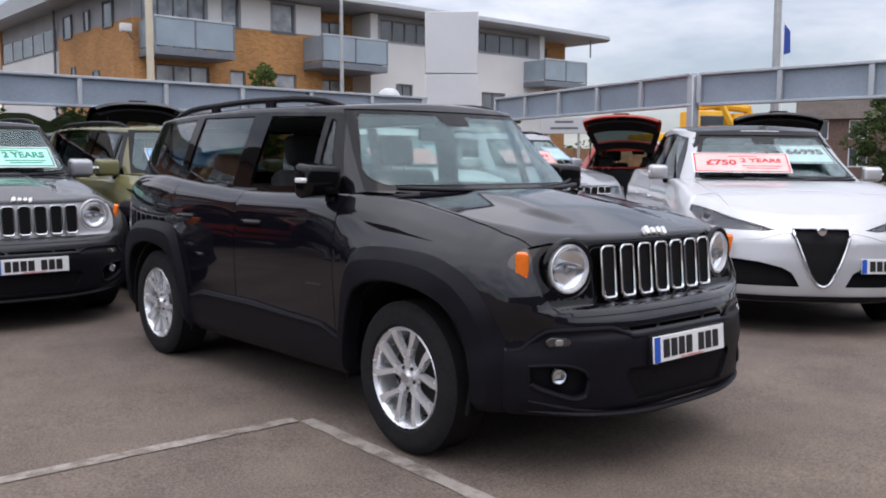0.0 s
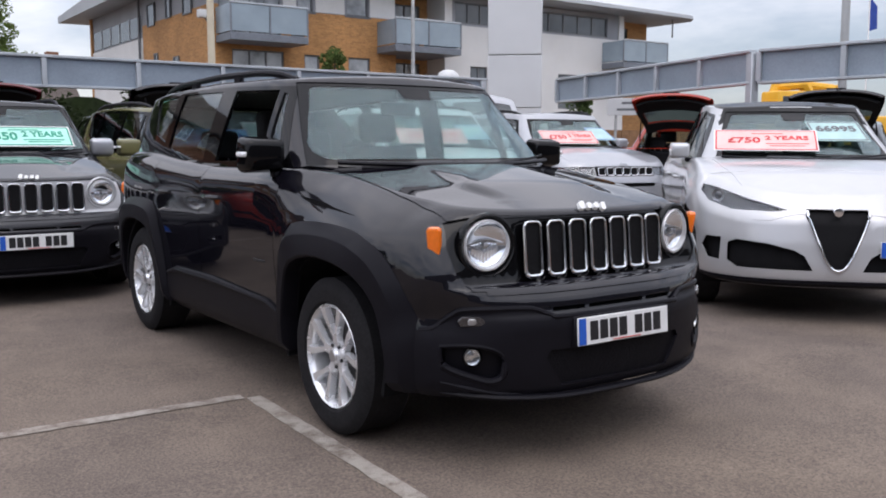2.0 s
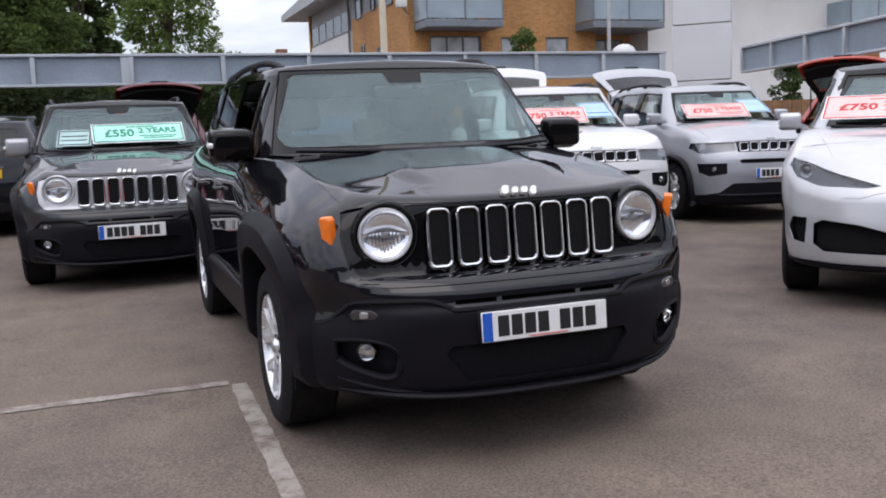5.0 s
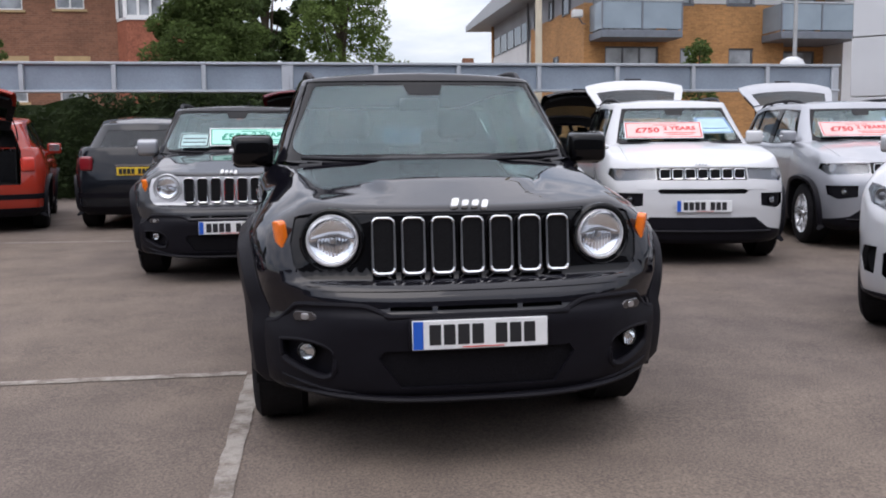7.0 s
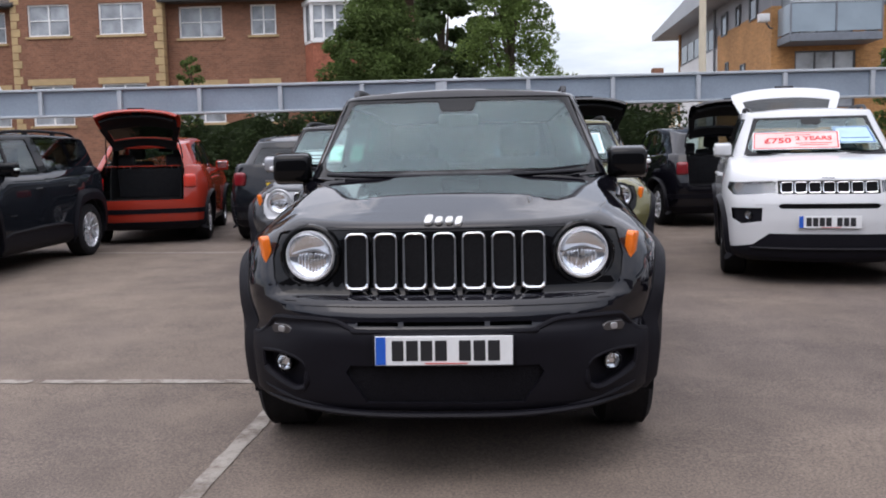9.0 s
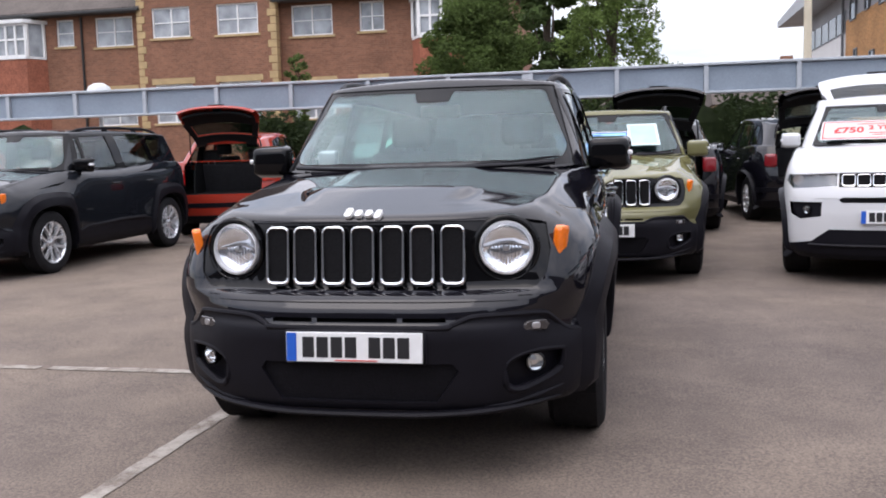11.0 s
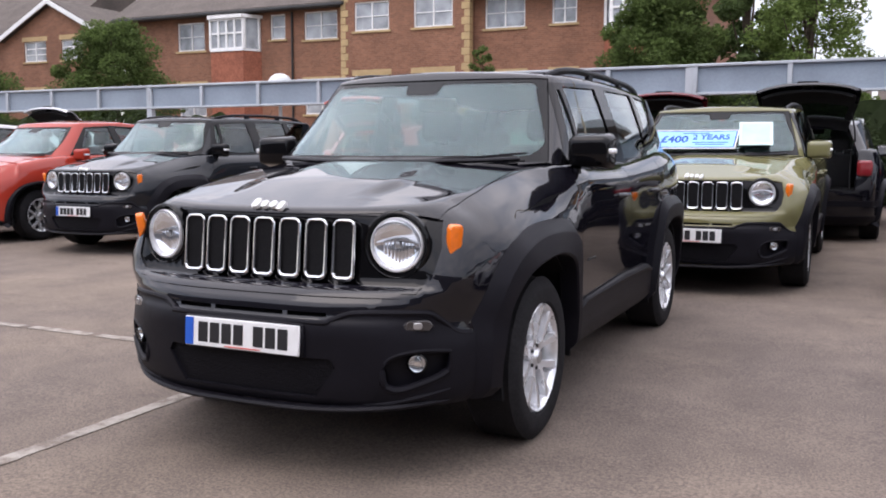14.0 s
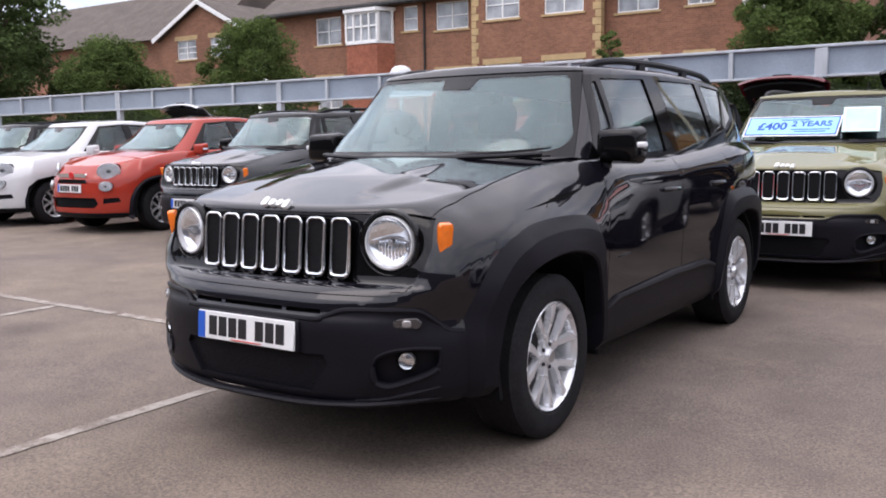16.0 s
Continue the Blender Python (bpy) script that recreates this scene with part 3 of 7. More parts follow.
def fog_lamp(parent, x, y, z, yaw):
    ob = new("fog_lamp")
    ob.parent = parent
    ob.matrix_local = pose(x, y, z, 0, 0, yaw)
    part("fog_bezel", lathe([(0.038, 0.01), (0.038, -0.004), (0.033, -0.008), (0.031, 0.03)], 24, "y", caps=False), GLOSS_BLACK, ob)
    part("fog_reflector", lathe([(0.031, 0.0), (0.027, 0.016), (0.016, 0.026), (0.011, 0.010), (0.0, 0.008)], 14, "y", caps=False), CHROME, ob)
    g = part("fog_lens", lathe([(0.032, -0.002), (0.019, -0.008), (0.0, -0.010)], 24, "y", caps=False), LENS, ob)
    g.visible_shadow = False


def mirror(parent, side, cap, s, y=0.62, z=1.16, x=0.80):
    ob = new("door_mirror")
    ob.parent = parent
    ob.matrix_local = Matrix.Translation((side * x, y, z)) @ Matrix.Diagonal((*[s.get("mirror_k", 1.0)] * 3, 1))
    q = lambda a: side * a
    shell = box(0.07, 0.285, -0.07, 0.055, -0.09, 0.082, 0.034, 3)
    for v in shell.verts:
        if v.co.y < -0.02:
            v.co.z *= 0.86
            v.co.x = 0.08 + (v.co.x - 0.08) * 0.94
    moved(shell, Matrix.Diagonal((side, 1, 1, 1)))
    part("mirror_shell", shell, cap, ob)
    part("mirror_stalk", moved(box(-0.03, 0.12, -0.035, 0.03, -0.125, -0.08, 0.015, 2), Matrix.Diagonal((side, 1, 1, 1))), PLASTIC, ob)
    part("mirror_glass", moved(box(0.10, 0.26, 0.053, 0.059, -0.048, 0.062, 0.002, 1), Matrix.Diagonal((side, 1, 1, 1))), CHROME, ob)
    part("turn_lamp", moved(box(0.232, 0.291, -0.052, 0.028, -0.014, 0.010, 0.006, 1), Matrix.Diagonal((side, 1, 1, 1))), mat("clear_lamp", (0.80, 0.81, 0.83), 0.3, metal=0.1), ob)


def raised_lid(root, lid, s, paint_m):
    """An open tailgate, level in its own frame and running back from the hinge: spoiler, glass, curved panel, dark lining, struts."""
    stations = [(0.0, 0.0, 0.47), (0.06, 0.028, 0.48), (0.15, 0.045, 0.50), (0.17, 0.044, 0.50), (0.33, 0.055, 0.54), (0.50, 0.058, 0.575), (0.52, 0.062, 0.58), (0.66, 0.066, 0.60), (0.78, 0.055, 0.60), (0.85, 0.02, 0.58), (0.87, -0.03, 0.56)]
    stations = [(v, h, hw * s.get("lid_w", 1.0)) for v, h, hw in stations]

    def band(a, b, off, shrink=1.0, x_in=1.0):
        bm = bmesh.new()
        rows = []
        for v, h, hw in stations[a:b]:
            row = []
            for k in range(17):
                t = (k / 8 - 1) * x_in
                row.append(bm.verts.new((t * hw * shrink, (v - 0.06 * abs(t) ** 4 * v / 0.87) * shrink + 0.02 * (1 - shrink), h - 0.06 * t * t + off)))
            rows.append(row)
        for p, q in zip(rows, rows[1:]):
            for i in range(16):
                bm.faces.new((p[i], p[i + 1], q[i + 1], q[i]))
        bm.normal_update()
        return bm

    part("tailgate_panel", thick(band(5, 11, 0.0), 0.02), paint_m, lid)
    part("spoiler", thick(band(0, 4, 0.0), 0.02), paint_m, lid)
    g = part("rear_glass", thick(band(3, 6, -0.004, 1.0, 0.86), 0.004), DARK_GLASS, lid)
    g.visible_shadow = False
    for side in (-1, 1):
        bm = bmesh.new()
        rows = [[bm.verts.new((side * hw * c, v - 0.06 * c ** 4 * v / 0.87, h - 0.06 * c * c)) for c in (0.84, 0.92, 1.0)] for v, h, hw in stations[3:6]]
        for p, q in zip(rows, rows[1:]):
            for i in range(2):
                bm.faces.new((p[i], p[i + 1], q[i + 1], q[i]))
        inner = moved(bm.copy(), Matrix.Translation((-side * 0.006, 0, -0.03)))
        part("tailgate_frame", thick(bm, 0.02), paint_m, lid)
        part("frame_lining", thick(inner, 0.008), CABIN, lid, "dark inner lining")
    part("tailgate_lining", thick(band(5, 11, -0.034, 0.90), 0.012), CABIN, lid, "dark inner lining")
    part("spoiler_lining", thick(band(0, 4, -0.03, 0.97), 0.01), CABIN, lid, "dark inner lining")
    part("lid_latch", box(-0.06, 0.06, 0.72, 0.80, 0.0, 0.03, 0.008, 1), PLASTIC, lid)
    part("lid_grip", box(-0.12, 0.12, 0.80, 0.835, 0.045, 0.058, 0.005, 1), PLASTIC, lid)
    lift = radians(s.get("lift", 34))
    for side in (-1, 1):
        part("lid_strut", tube([(side * 0.50, 0.34, -0.06), (side * 0.54, 0.12 * math.cos(lift), -0.12), (side * 0.57, 0.20 * math.cos(lift) - 0.62 * math.sin(lift), -0.42)], [0.008, 0.010, 0.010], 8), PLASTIC, lid)


def along(pts, n):
    """n points at even steps of length along an open line."""
    d = [0.0]
    for a, b in zip(pts, pts[1:]):
        d.append(d[-1] + math.hypot(b[0] - a[0], b[1] - a[1]))
    at = np.linspace(0, d[-1], n)
    return list(zip(np.interp(at, d, [p[0] for p in pts]).tolist(), np.interp(at, d, [p[1] for p in pts]).tolist()))


def flare_loft(bvh, side, y0, outer, arch, proud=0.046, n=41):
    """A wheel arch trim: an upper chamfer that rises from the body, a flat face, and a return into the arch."""
    ins = [(y + y0, z) if y0 == 0 else (y0 - y, z) for y, z in arch]
    if y0:
        ins = ins[::-1]
    ins = [(y, max(z, 0.25)) for y, z in ins]
    a, b = along([(p.x, p.y) for p in spline([(y, z, 0) for y, z in outer], 5)], n), along([(p.x, p.y) for p in spline([(y, z, 0) for y, z in ins], 5)], n)

    def skin_x(y, z):
        hit = bvh.ray_cast(Vector((side * 2, y, z)), Vector((-side, 0, 0)))[0]
        return abs(hit.x) if hit is not None else 0.86

    bm = bmesh.new()
    rows = []
    for (ya, za), (yb, zb) in zip(a, b):
        xa, xb = skin_x(ya, za), skin_x(yb, zb)
        rows.append([])
        for t, p in ((0.0, -0.012), (0.0, 0.004), (0.04, 0.010), (0.34, proud - 0.001), (0.37, proud), (0.94, proud - 0.003), (1.0, proud - 0.012), (1.0, -0.05)):
            rows[-1].append(bm.verts.new((side * (xa + (xb - xa) * t + p), ya + (yb - ya) * t, za + (zb - za) * t)))
    for p, q in zip(rows, rows[1:]):
        for i in range(len(p) - 1):
            bm.faces.new((p[i], p[i + 1], q[i + 1], q[i]))
    return bm


def recess(bm, depth):
    """A pan sunk from a skin, with walls round it."""
    bm.normal_update()
    old = bm.faces[:]
    ns = {v.co.to_tuple(6): v.normal.copy() for v in bm.verts}
    geo = bmesh.ops.extrude_face_region(bm, geom=old)
    for v in [g for g in geo["geom"] if isinstance(g, bmesh.types.BMVert)]:
        v.co -= ns.get(v.co.to_tuple(6), Vector((0, -1, 0))) * depth
    bmesh.ops.delete(bm, geom=[f for f in old if f.is_valid], context="FACES_ONLY")
    return bm


def car(name, label, s, paint_m, m, face, open_tail=False, seats=True, group="", rim="split", mirror_m=None, privacy=False, open_window=False, wheel_dz=(0.0, 0.0), face_m=None):
    """One parked car: shell, glazing, cladding, wheels and cabin, with a face of its own make."""
    root = empty(name, m, label, "car", group)
    sh = Shell(s)
    rings = [sh.ring(f) for f in s["fs"]] + [sh.ring(1.0, 0.006, 0.003), sh.ring(1.0, 0.018, 0.011), sh.ring(1.0, 0.04, 0.015)]
    low = skin(rings, cap=22, crown=0.034, ridge=s["hood_ridge"])
    wb = s["wb"]
    # shoulders over the wheels
    for v in low.verts:
        if abs(v.co.x) > 0.6 and v.co.z < 1.09:
            d = min(abs(v.co.y), abs(v.co.y - wb)) / 0.66
            if d < 1:
                v.co.x += math.copysign(s.get("haunch", 0.03) * (1 - d * d) ** 1.5 * max(0.0, 1 - ((v.co.z - 0.84) / 0.24) ** 2), v.co.x)
    # the wings lean in above the arches, up to the bonnet's edge
    if s["wing"]:
        for v in low.verts:
            if abs(v.co.x) > 0.35 and v.co.z > 0.84 and v.co.y < 0.62:
                t = min(1.0, (v.co.z - 0.84) / max(0.1, sh.at("ztop", v.co.y) - 0.84))
                fade = min(1.0, max(0.0, (0.62 - v.co.y) / 0.5))
                ahead = min(1.0, max(0.0, (v.co.y + 0.72) / 0.25))
                k = s["wing"] * t ** 1.15 * fade * fade * (3 - 2 * fade) * ahead
                v.co.x *= 1 - k / 0.85
    low.normal_update()
    ref_low = low.copy()
    ref_bvh = BVHTree.FromBMesh(ref_low)
    flank = lambda side: (lambda c, n: c.x * side > 0.55 and n.x * side > 0.25 and c.z < 1.3)
    nose = lambda c, n: c.y < -0.15 and n.y < 0.3 and abs(n.z) < 0.9
    tail = lambda c, n: c.y > wb + 0.25 and n.y > 0.2
    top = lambda c, n: n.z > 0.5 and c.z > 0.7

    # cabin opening in the deck
    carve(low, [(-0.69, 0.5), (-0.5, 0.38), (0.5, 0.38), (0.69, 0.5), (0.72, 1.4), (0.70, wb + 0.4), (0.6, wb + 0.62), (-0.6, wb + 0.62), (-0.70, wb + 0.4), (-0.72, 1.4)], "z", top, keep=False)
    # wheel arches, flares and sills
    for side in (-1, 1):
        for y0 in (0, wb):
            carve(low, [(y + y0 if y0 == 0 else y0 - y, z) for y, z in s["arch"]], "x", flank(side), keep=False)
    if s["clad"]:
        for side in (-1, 1):
            for y0 in (0, wb):
                fl = s["flare"] if y0 == 0 else [(-y * 1.0 + y0, z) for y, z in s["flare"]][::-1]
                carve(low, [(fl[0][0], 0.15)] + fl + [(fl[-1][0], 0.15)], "x", flank(side), keep=False)
                part("arch_flare", flare_loft(ref_bvh, side, y0, fl, s["arch"]), PLASTIC, root, "matt black wheel arch trim", 22)
            p = carve(low, s["sill"], "x", flank(side))
            sill = part("sill_trim", thick(p, 0.03, 0.012), PLASTIC, root, "matt black sill trim")
            if s["hub"] == 0.88:
                edge = [(side * (sh.side_x(y, z) + 0.006), y, z - 0.012) for y, z in s["sill"][1:-1]]
                part("sill_ledge", tube(edge, [0.008, 0.014, 0.024, 0.024, 0.014], 8, 0.9), PLASTIC, sill)
    face(sh, root, low, s, paint_m, nose, tail, face_m)
    # bonnet
    half = s["hood"]
    outline = [(-x, y) for x, y in half] + [(x, y) for x, y in half[::-1]]
    outline = [(-half[0][0] + 0.06, half[0][1] - 0.30)] + outline + [(half[0][0] - 0.06, half[0][1] - 0.30)]
    h = carve(low, outline, "z", lambda c, n: n.z > 0.35 and c.z > 0.65)
    if h.faces:
        part("bonnet", thick(h, 0.012, 0.004), paint_m, root)
    # tailgate in the lower shell
    hinge = Vector((0, s["top"][-1][1] - 0.04, sh.at("zr", s["top"][-1][1]) + 0.01))
    lid = new("tailgate")
    lid.parent = root
    lid.matrix_local = Matrix.Translation(hinge) @ (pose(0, 0, 0, s.get("lift", 34)) if open_tail else Matrix())
    back = Matrix.Translation(-hinge)
    tg = carve(low, s["tailgate"], "y", tail)
    if tg.faces and not open_tail:
        part("tailgate_panel", moved(thick(tg, 0.03), back), paint_m, lid)
    # seams between the doors, as narrow gaps over a dark inner skin
    for side in (-1, 1):
        for y in s["seams"]:
            carve(low, [(y - 0.003, 0.44), (y + 0.003, 0.44), (y + 0.003, 1.13), (y - 0.003, 1.13)], "x", flank(side), keep=False)
    doors = []
    ys = s["seams"]
    for side in (-1, 1):
        for nm, a, b in (("front_door", ys[0], ys[1]), ("rear_door", ys[1], ys[2])):
            p = carve(low, [(a, 0.40), (b, 0.40), (b, 1.13), (a, 1.13)], "x", flank(side))
            if p.faces:
                d = part(nm, thick(p, 0.012), paint_m, root)
                doors.append((side, a, b, d))
    part("body_shell", thick(low, 0.006), paint_m, root)
    inner = skin([[Vector((p.x * 0.955, p.y + (0.10 if p.y < -0.4 else 0.03 if p.y < 0 else -0.03 if p.y > wb else 0), p.z - 0.012)) for p in sh.ring(f)] for f in (0.12, 0.5, 0.9)])
    for side in (-1, 1):
        for y0 in (0, wb):
            carve(inner, [(y + y0 if y0 == 0 else y0 - y, z) for y, z in s["arch"]], "x", lambda c, n: c.x * side > 0.5, keep=False)
    if open_tail:
        carve(inner, s["tailgate"], "y", lambda c, n: c.y > wb + 0.3, keep=False)
    part("inner_skin", inner, UNDER, root)
    part("floor_pan", box(-0.76, 0.76, -0.5, wb + 0.55, 0.24, 0.30, 0.02, 1), UNDER, root)
    for y0 in (0, wb):
        for side in (-1, 1):
            arc = [(0.47 * math.cos(radians(a)), 0.36 + 0.41 * math.sin(radians(a))) for a in range(-20, 201, 20)]
            arc += [(0.45 * math.cos(radians(a)), 0.36 + 0.39 * math.sin(radians(a))) for a in range(200, -21, -20)]
            part("arch_liner", prism([(y + y0, z) for y, z in arc], side * 0.56, side * 0.86, "x"), UNDER, root)

    # upper shell: pillars, roof and glazing
    gs = [0, 0.08, 0.2, 0.35, 0.5, 0.65, 0.8, 0.9, 0.97, 1.0]
    up = skin([sh.upper_ring(g) for g in gs] + [sh.upper_ring(1.0, 0.012, 0.010), sh.upper_ring(1.0, 0.035, 0.018)], cap=14, crown=s["crown"] * 0.55)
    ref_up = up.copy()
    pane = []
    wsc = carve(up, s["screen"], "y", lambda c, n: n.y < -0.1 and c.y < 1.3)
    (xa, za), (xb, zb) = s["screen"][1], s["screen"][2]
    clear = []
    for cx, cz, r, a0 in ((xa - 0.030, za + 0.032, 0.075, -90), (xb - 0.024, zb - 0.020, 0.045, 0)):
        for k in range(5):
            a = radians(a0 + 90 * k / 4)
            clear.append((cx - r + r * math.cos(a) - (cz + r * math.sin(a) + r - cz) * 0.18 * (a0 < 0), cz + (r + r * math.sin(a) if a0 < 0 else -r + r * math.sin(a))))
    clear += [(0.105, clear[-1][1]), (0.085, clear[-1][1] - 0.055), (-0.085, clear[-1][1] - 0.055), (-0.105, clear[-1][1])] + [(-x, z) for x, z in clear[::-1]]
    pane.append(("windscreen", carve(wsc, clear, "y", lambda c, n: True), SCREEN))
    part("screen_border", thick(wsc, 0.004, -0.005), GLOSS_BLACK, root, "black printed edge of the windscreen")
    rg = carve(up, s["rear_glass"], "y", lambda c, n: n.y > 0.25 and c.y > 2.0)
    for side in (-1, 1):
        for k, g in enumerate(s["glass"]):
            p = carve(up, g, "x", lambda c, n: c.x * side > 0.4 and n.x * side > 0.3)
            if not (open_window and side < 0 and k == 0):
                pane.append((("front_window", "rear_window", "quarter_window")[min(k, 2)], p, DARK_GLASS if (privacy and k) else GLASS))
        if s["band"]:
            p = carve(up, s["band"], "x", lambda c, n: c.x * side > 0.4 and n.x * side > 0.3)
            part("window_surround", thick(p, 0.02, 0.002), GLOSS_BLACK, root, "gloss black pillars and window frame")
    tg = carve(up, s["tailgate"], "y", lambda c, n: n.y > 0.25 and c.y > 2.0)
    if tg.faces and not open_tail:
        part("tailgate_frame", moved(thick(tg, 0.03), back), paint_m, lid)
    for nm, p, mt in pane:
        if p.faces:
            g = part(nm, thick(p, 0.004, -0.006), mt, root)
            g.visible_shadow = False
    if open_tail:
        raised_lid(root, lid, s, paint_m)
    elif rg.faces:
        g = part("rear_glass", moved(thick(rg, 0.004, -0.004), back), DARK_GLASS, lid)
        g.visible_shadow = False
    if s["roof_black"]:
        roof = carve(up, [(-0.62, 0.9), (0.62, 0.9), (0.62, wb + 0.42), (-0.62, wb + 0.42)], "z", lambda c, n: n.z > 0.7)
        part("roof_panel", thick(roof, 0.006, 0.002), GLOSS_BLACK, root, "black roof")
    part("roof_shell", thick(up, 0.012), paint_m, root)
    lining = skin([[Vector((p.x * 0.95, 1.9 + (p.y - 1.9) * 0.965, p.z - 0.035)) for p in sh.upper_ring(g)] for g in (0.97, 1.0)], cap=8, crown=s["crown"] * 0.5)
    skins = ("body_shell", "roof_shell", "bonnet", "front_door", "rear_door", "front_bumper", "grille_panel", "screen_border", "sill_trim", "windscreen", "front_window", "rear_window", "quarter_window", "window_surround", "rear_bumper", "tailgate_panel")
    flow([o for o in root.children if o.type == "MESH" and o.name.split(".")[0] in skins], [ref_low, ref_up])
    part("headlining", lining, mat("headlining", (0.22, 0.22, 0.22), 0.95, vary=0.06), root)

    # black edge of the windscreen, wipers
    base = [Vector((p.x, p.y - 0.035, p.z + 0.012)) for p in sh.upper_ring(0.03)[:15]]
    path = [Vector((-p.x, p.y, p.z)) for p in base[:0:-1]] + base
    part("scuttle", tube(path, 0.022, 8, 0.5), PLASTIC, root, "black plastic scuttle below the windscreen")
    for x0, x1, g0, g1 in ((0.20, 0.665, 0.035, 0.085), (-0.55, 0.0, -0.015, 0.02)):
        pts = []
        for t in np.linspace(0, 1, 7):
            x = x0 + (x1 - x0) * t
            p = sh.upper_ring(g0 + (g1 - g0) * t)
            y = float(np.interp(abs(x), [q.x for q in p[:20]], [q.y for q in p[:20]]))
            z = float(np.interp(abs(x), [q.x for q in p[:20]], [q.z for q in p[:20]]))
            pts.append((x, y - 0.028, z + 0.012))
        part("wiper", tube(pts, [0.009] * 3 + [0.006] * 4, 6), PLASTIC, root)
    # handles, mirrors, rails, aerial
    for side, a, b, d in doors:
        y, z = b - 0.20, 0.945
        x = sh.side_x(y, z)
        part("door_handle", tube([(side * (x - 0.005), y - 0.09, z), (side * (x + 0.022), y - 0.06, z + 0.002), (side * (x + 0.026), y, z + 0.003), (side * (x + 0.022), y + 0.06, z + 0.002), (side * (x - 0.005), y + 0.085, z)], 0.016, 8, 0.8), paint_m, d)
    for side in (-1, 1):
        mirror(root, side, mirror_m or GLOSS_BLACK, s, *s.get("mirror", (0.61, 1.185, 0.725)))
        if s["rails"]:
            pts = []
            y0, y1 = s["top"][4][1] - 0.10, s["top"][7][1] + 0.02
            for t in np.linspace(0, 1, 15):
                y = y0 + (y1 - y0) * t
                g = sh.upper_x(y, 1.0) - 0.055
                lift = 0.046 * min(1.0, 5.5 * t, 5.5 * (1 - t)) ** 0.6
                pts.append((side * g, y, sh.at("zr", y) - s["crown"] * 0.5 + 0.025 + lift))
            rail = part("roof_rail", tube(pts, [0.015] + [0.017] * 13 + [0.013], 8, 1.1), s.get("rail_m", PLASTIC), root)
            for t in (0.34, 0.68):
                y = y0 + (y1 - y0) * t
                g = sh.upper_x(y, 1.0) - 0.055
                part("rail_foot", box(side * g - 0.014, side * g + 0.014, y - 0.05, y + 0.05, sh.at("zr", y) - 0.02, sh.at("zr", y) + 0.055, 0.01, 1), PLASTIC, rail)
    if s["rails"]:
        ya = s["top"][-1][1] - 0.28
        za = sh.at("zr", ya) + 0.02
        mast_a = part("aerial_base", lathe([(0.034, -0.02), (0.030, 0.012), (0.012, 0.030), (0.0, 0.032)], 14, "z"), PLASTIC, root)
        mast_a.location = (0.0, ya, za)
        part("aerial", tube([(0, 0.0, 0.02), (0, 0.06, 0.10), (0, 0.11, 0.17)], [0.006, 0.004, 0.003], 6), PLASTIC, mast_a)
    # wheels
    for x in (-s["hub"], s["hub"]):
        for y in (0, wb):
            w = wheel(root, x, y, s, 20 + 31 * (y > 0) + 13 * (x > 0), rim)
            w.location.z += wheel_dz[y > 0]
            w.location.y += s.get("wheel_dy", (0, 0))[y > 0]
    # cabin
    if seats:
        dash = prism([(0.30, 0.80), (0.30, 1.05), (0.42, 1.085), (0.62, 1.075), (0.78, 1.02), (0.80, 0.80)], -0.66, 0.66, "x", 0.02, 2)
        part("dashboard", dash, CABIN, root)
        part("instrument_hood", box(-0.52, -0.18, 0.60, 0.76, 1.05, 1.115, 0.03, 3), CABIN, root)
        st = [(-0.35 + 0.17 * math.cos(radians(a)), 0.90 - 0.17 * math.sin(radians(a)) * 0.42, 0.98 + 0.17 * math.sin(radians(a)) * 0.9) for a in range(0, 360, 20)]
        wh = part("steering_wheel", tube(st, 0.014, 8, closed=True), CABIN, root)
        part("wheel_boss", box(-0.43, -0.27, 0.87, 0.91, 0.92, 1.03, 0.02, 2), CABIN, wh)
        part("spoke", box(-0.51, -0.19, 0.885, 0.905, 0.965, 0.99, 0.005, 1), CABIN, wh)
        ym = s["top"][0][1] + 0.10
        part("rear_view_mirror", box(-0.11, 0.11, ym - 0.015, ym + 0.015, sh.at("zr", ym) - 0.17, sh.at("zr", ym) - 0.10, 0.012, 2), CABIN, root)
        part("sensor_box", box(-0.05, 0.05, ym - 0.14, ym - 0.05, sh.at("zr", ym) - 0.09, sh.at("zr", ym) - 0.03, 0.015, 2), CABIN, root)
        for x in (-0.35, 0.35):
            seat(root, x, 1.15)
        seat(root, 0, 2.05, False)
    if open_tail:
        for side in (-1, 1):
            part("boot_lining", prism([(wb - 0.2, 0.62), (wb + 0.5, 0.62), (wb + 0.42, 1.02), (s["top"][7][1] - 0.02, 1.38), (wb - 0.3, 1.40)], side * 0.50, side * 0.515, "x"), CABIN, root, "dark boot lining")
    part("boot_floor", box(-0.62, 0.62, 2.2, wb + 0.62, 0.62, 0.66, 0.01, 1), CABIN, root)
    return root, sh, lid


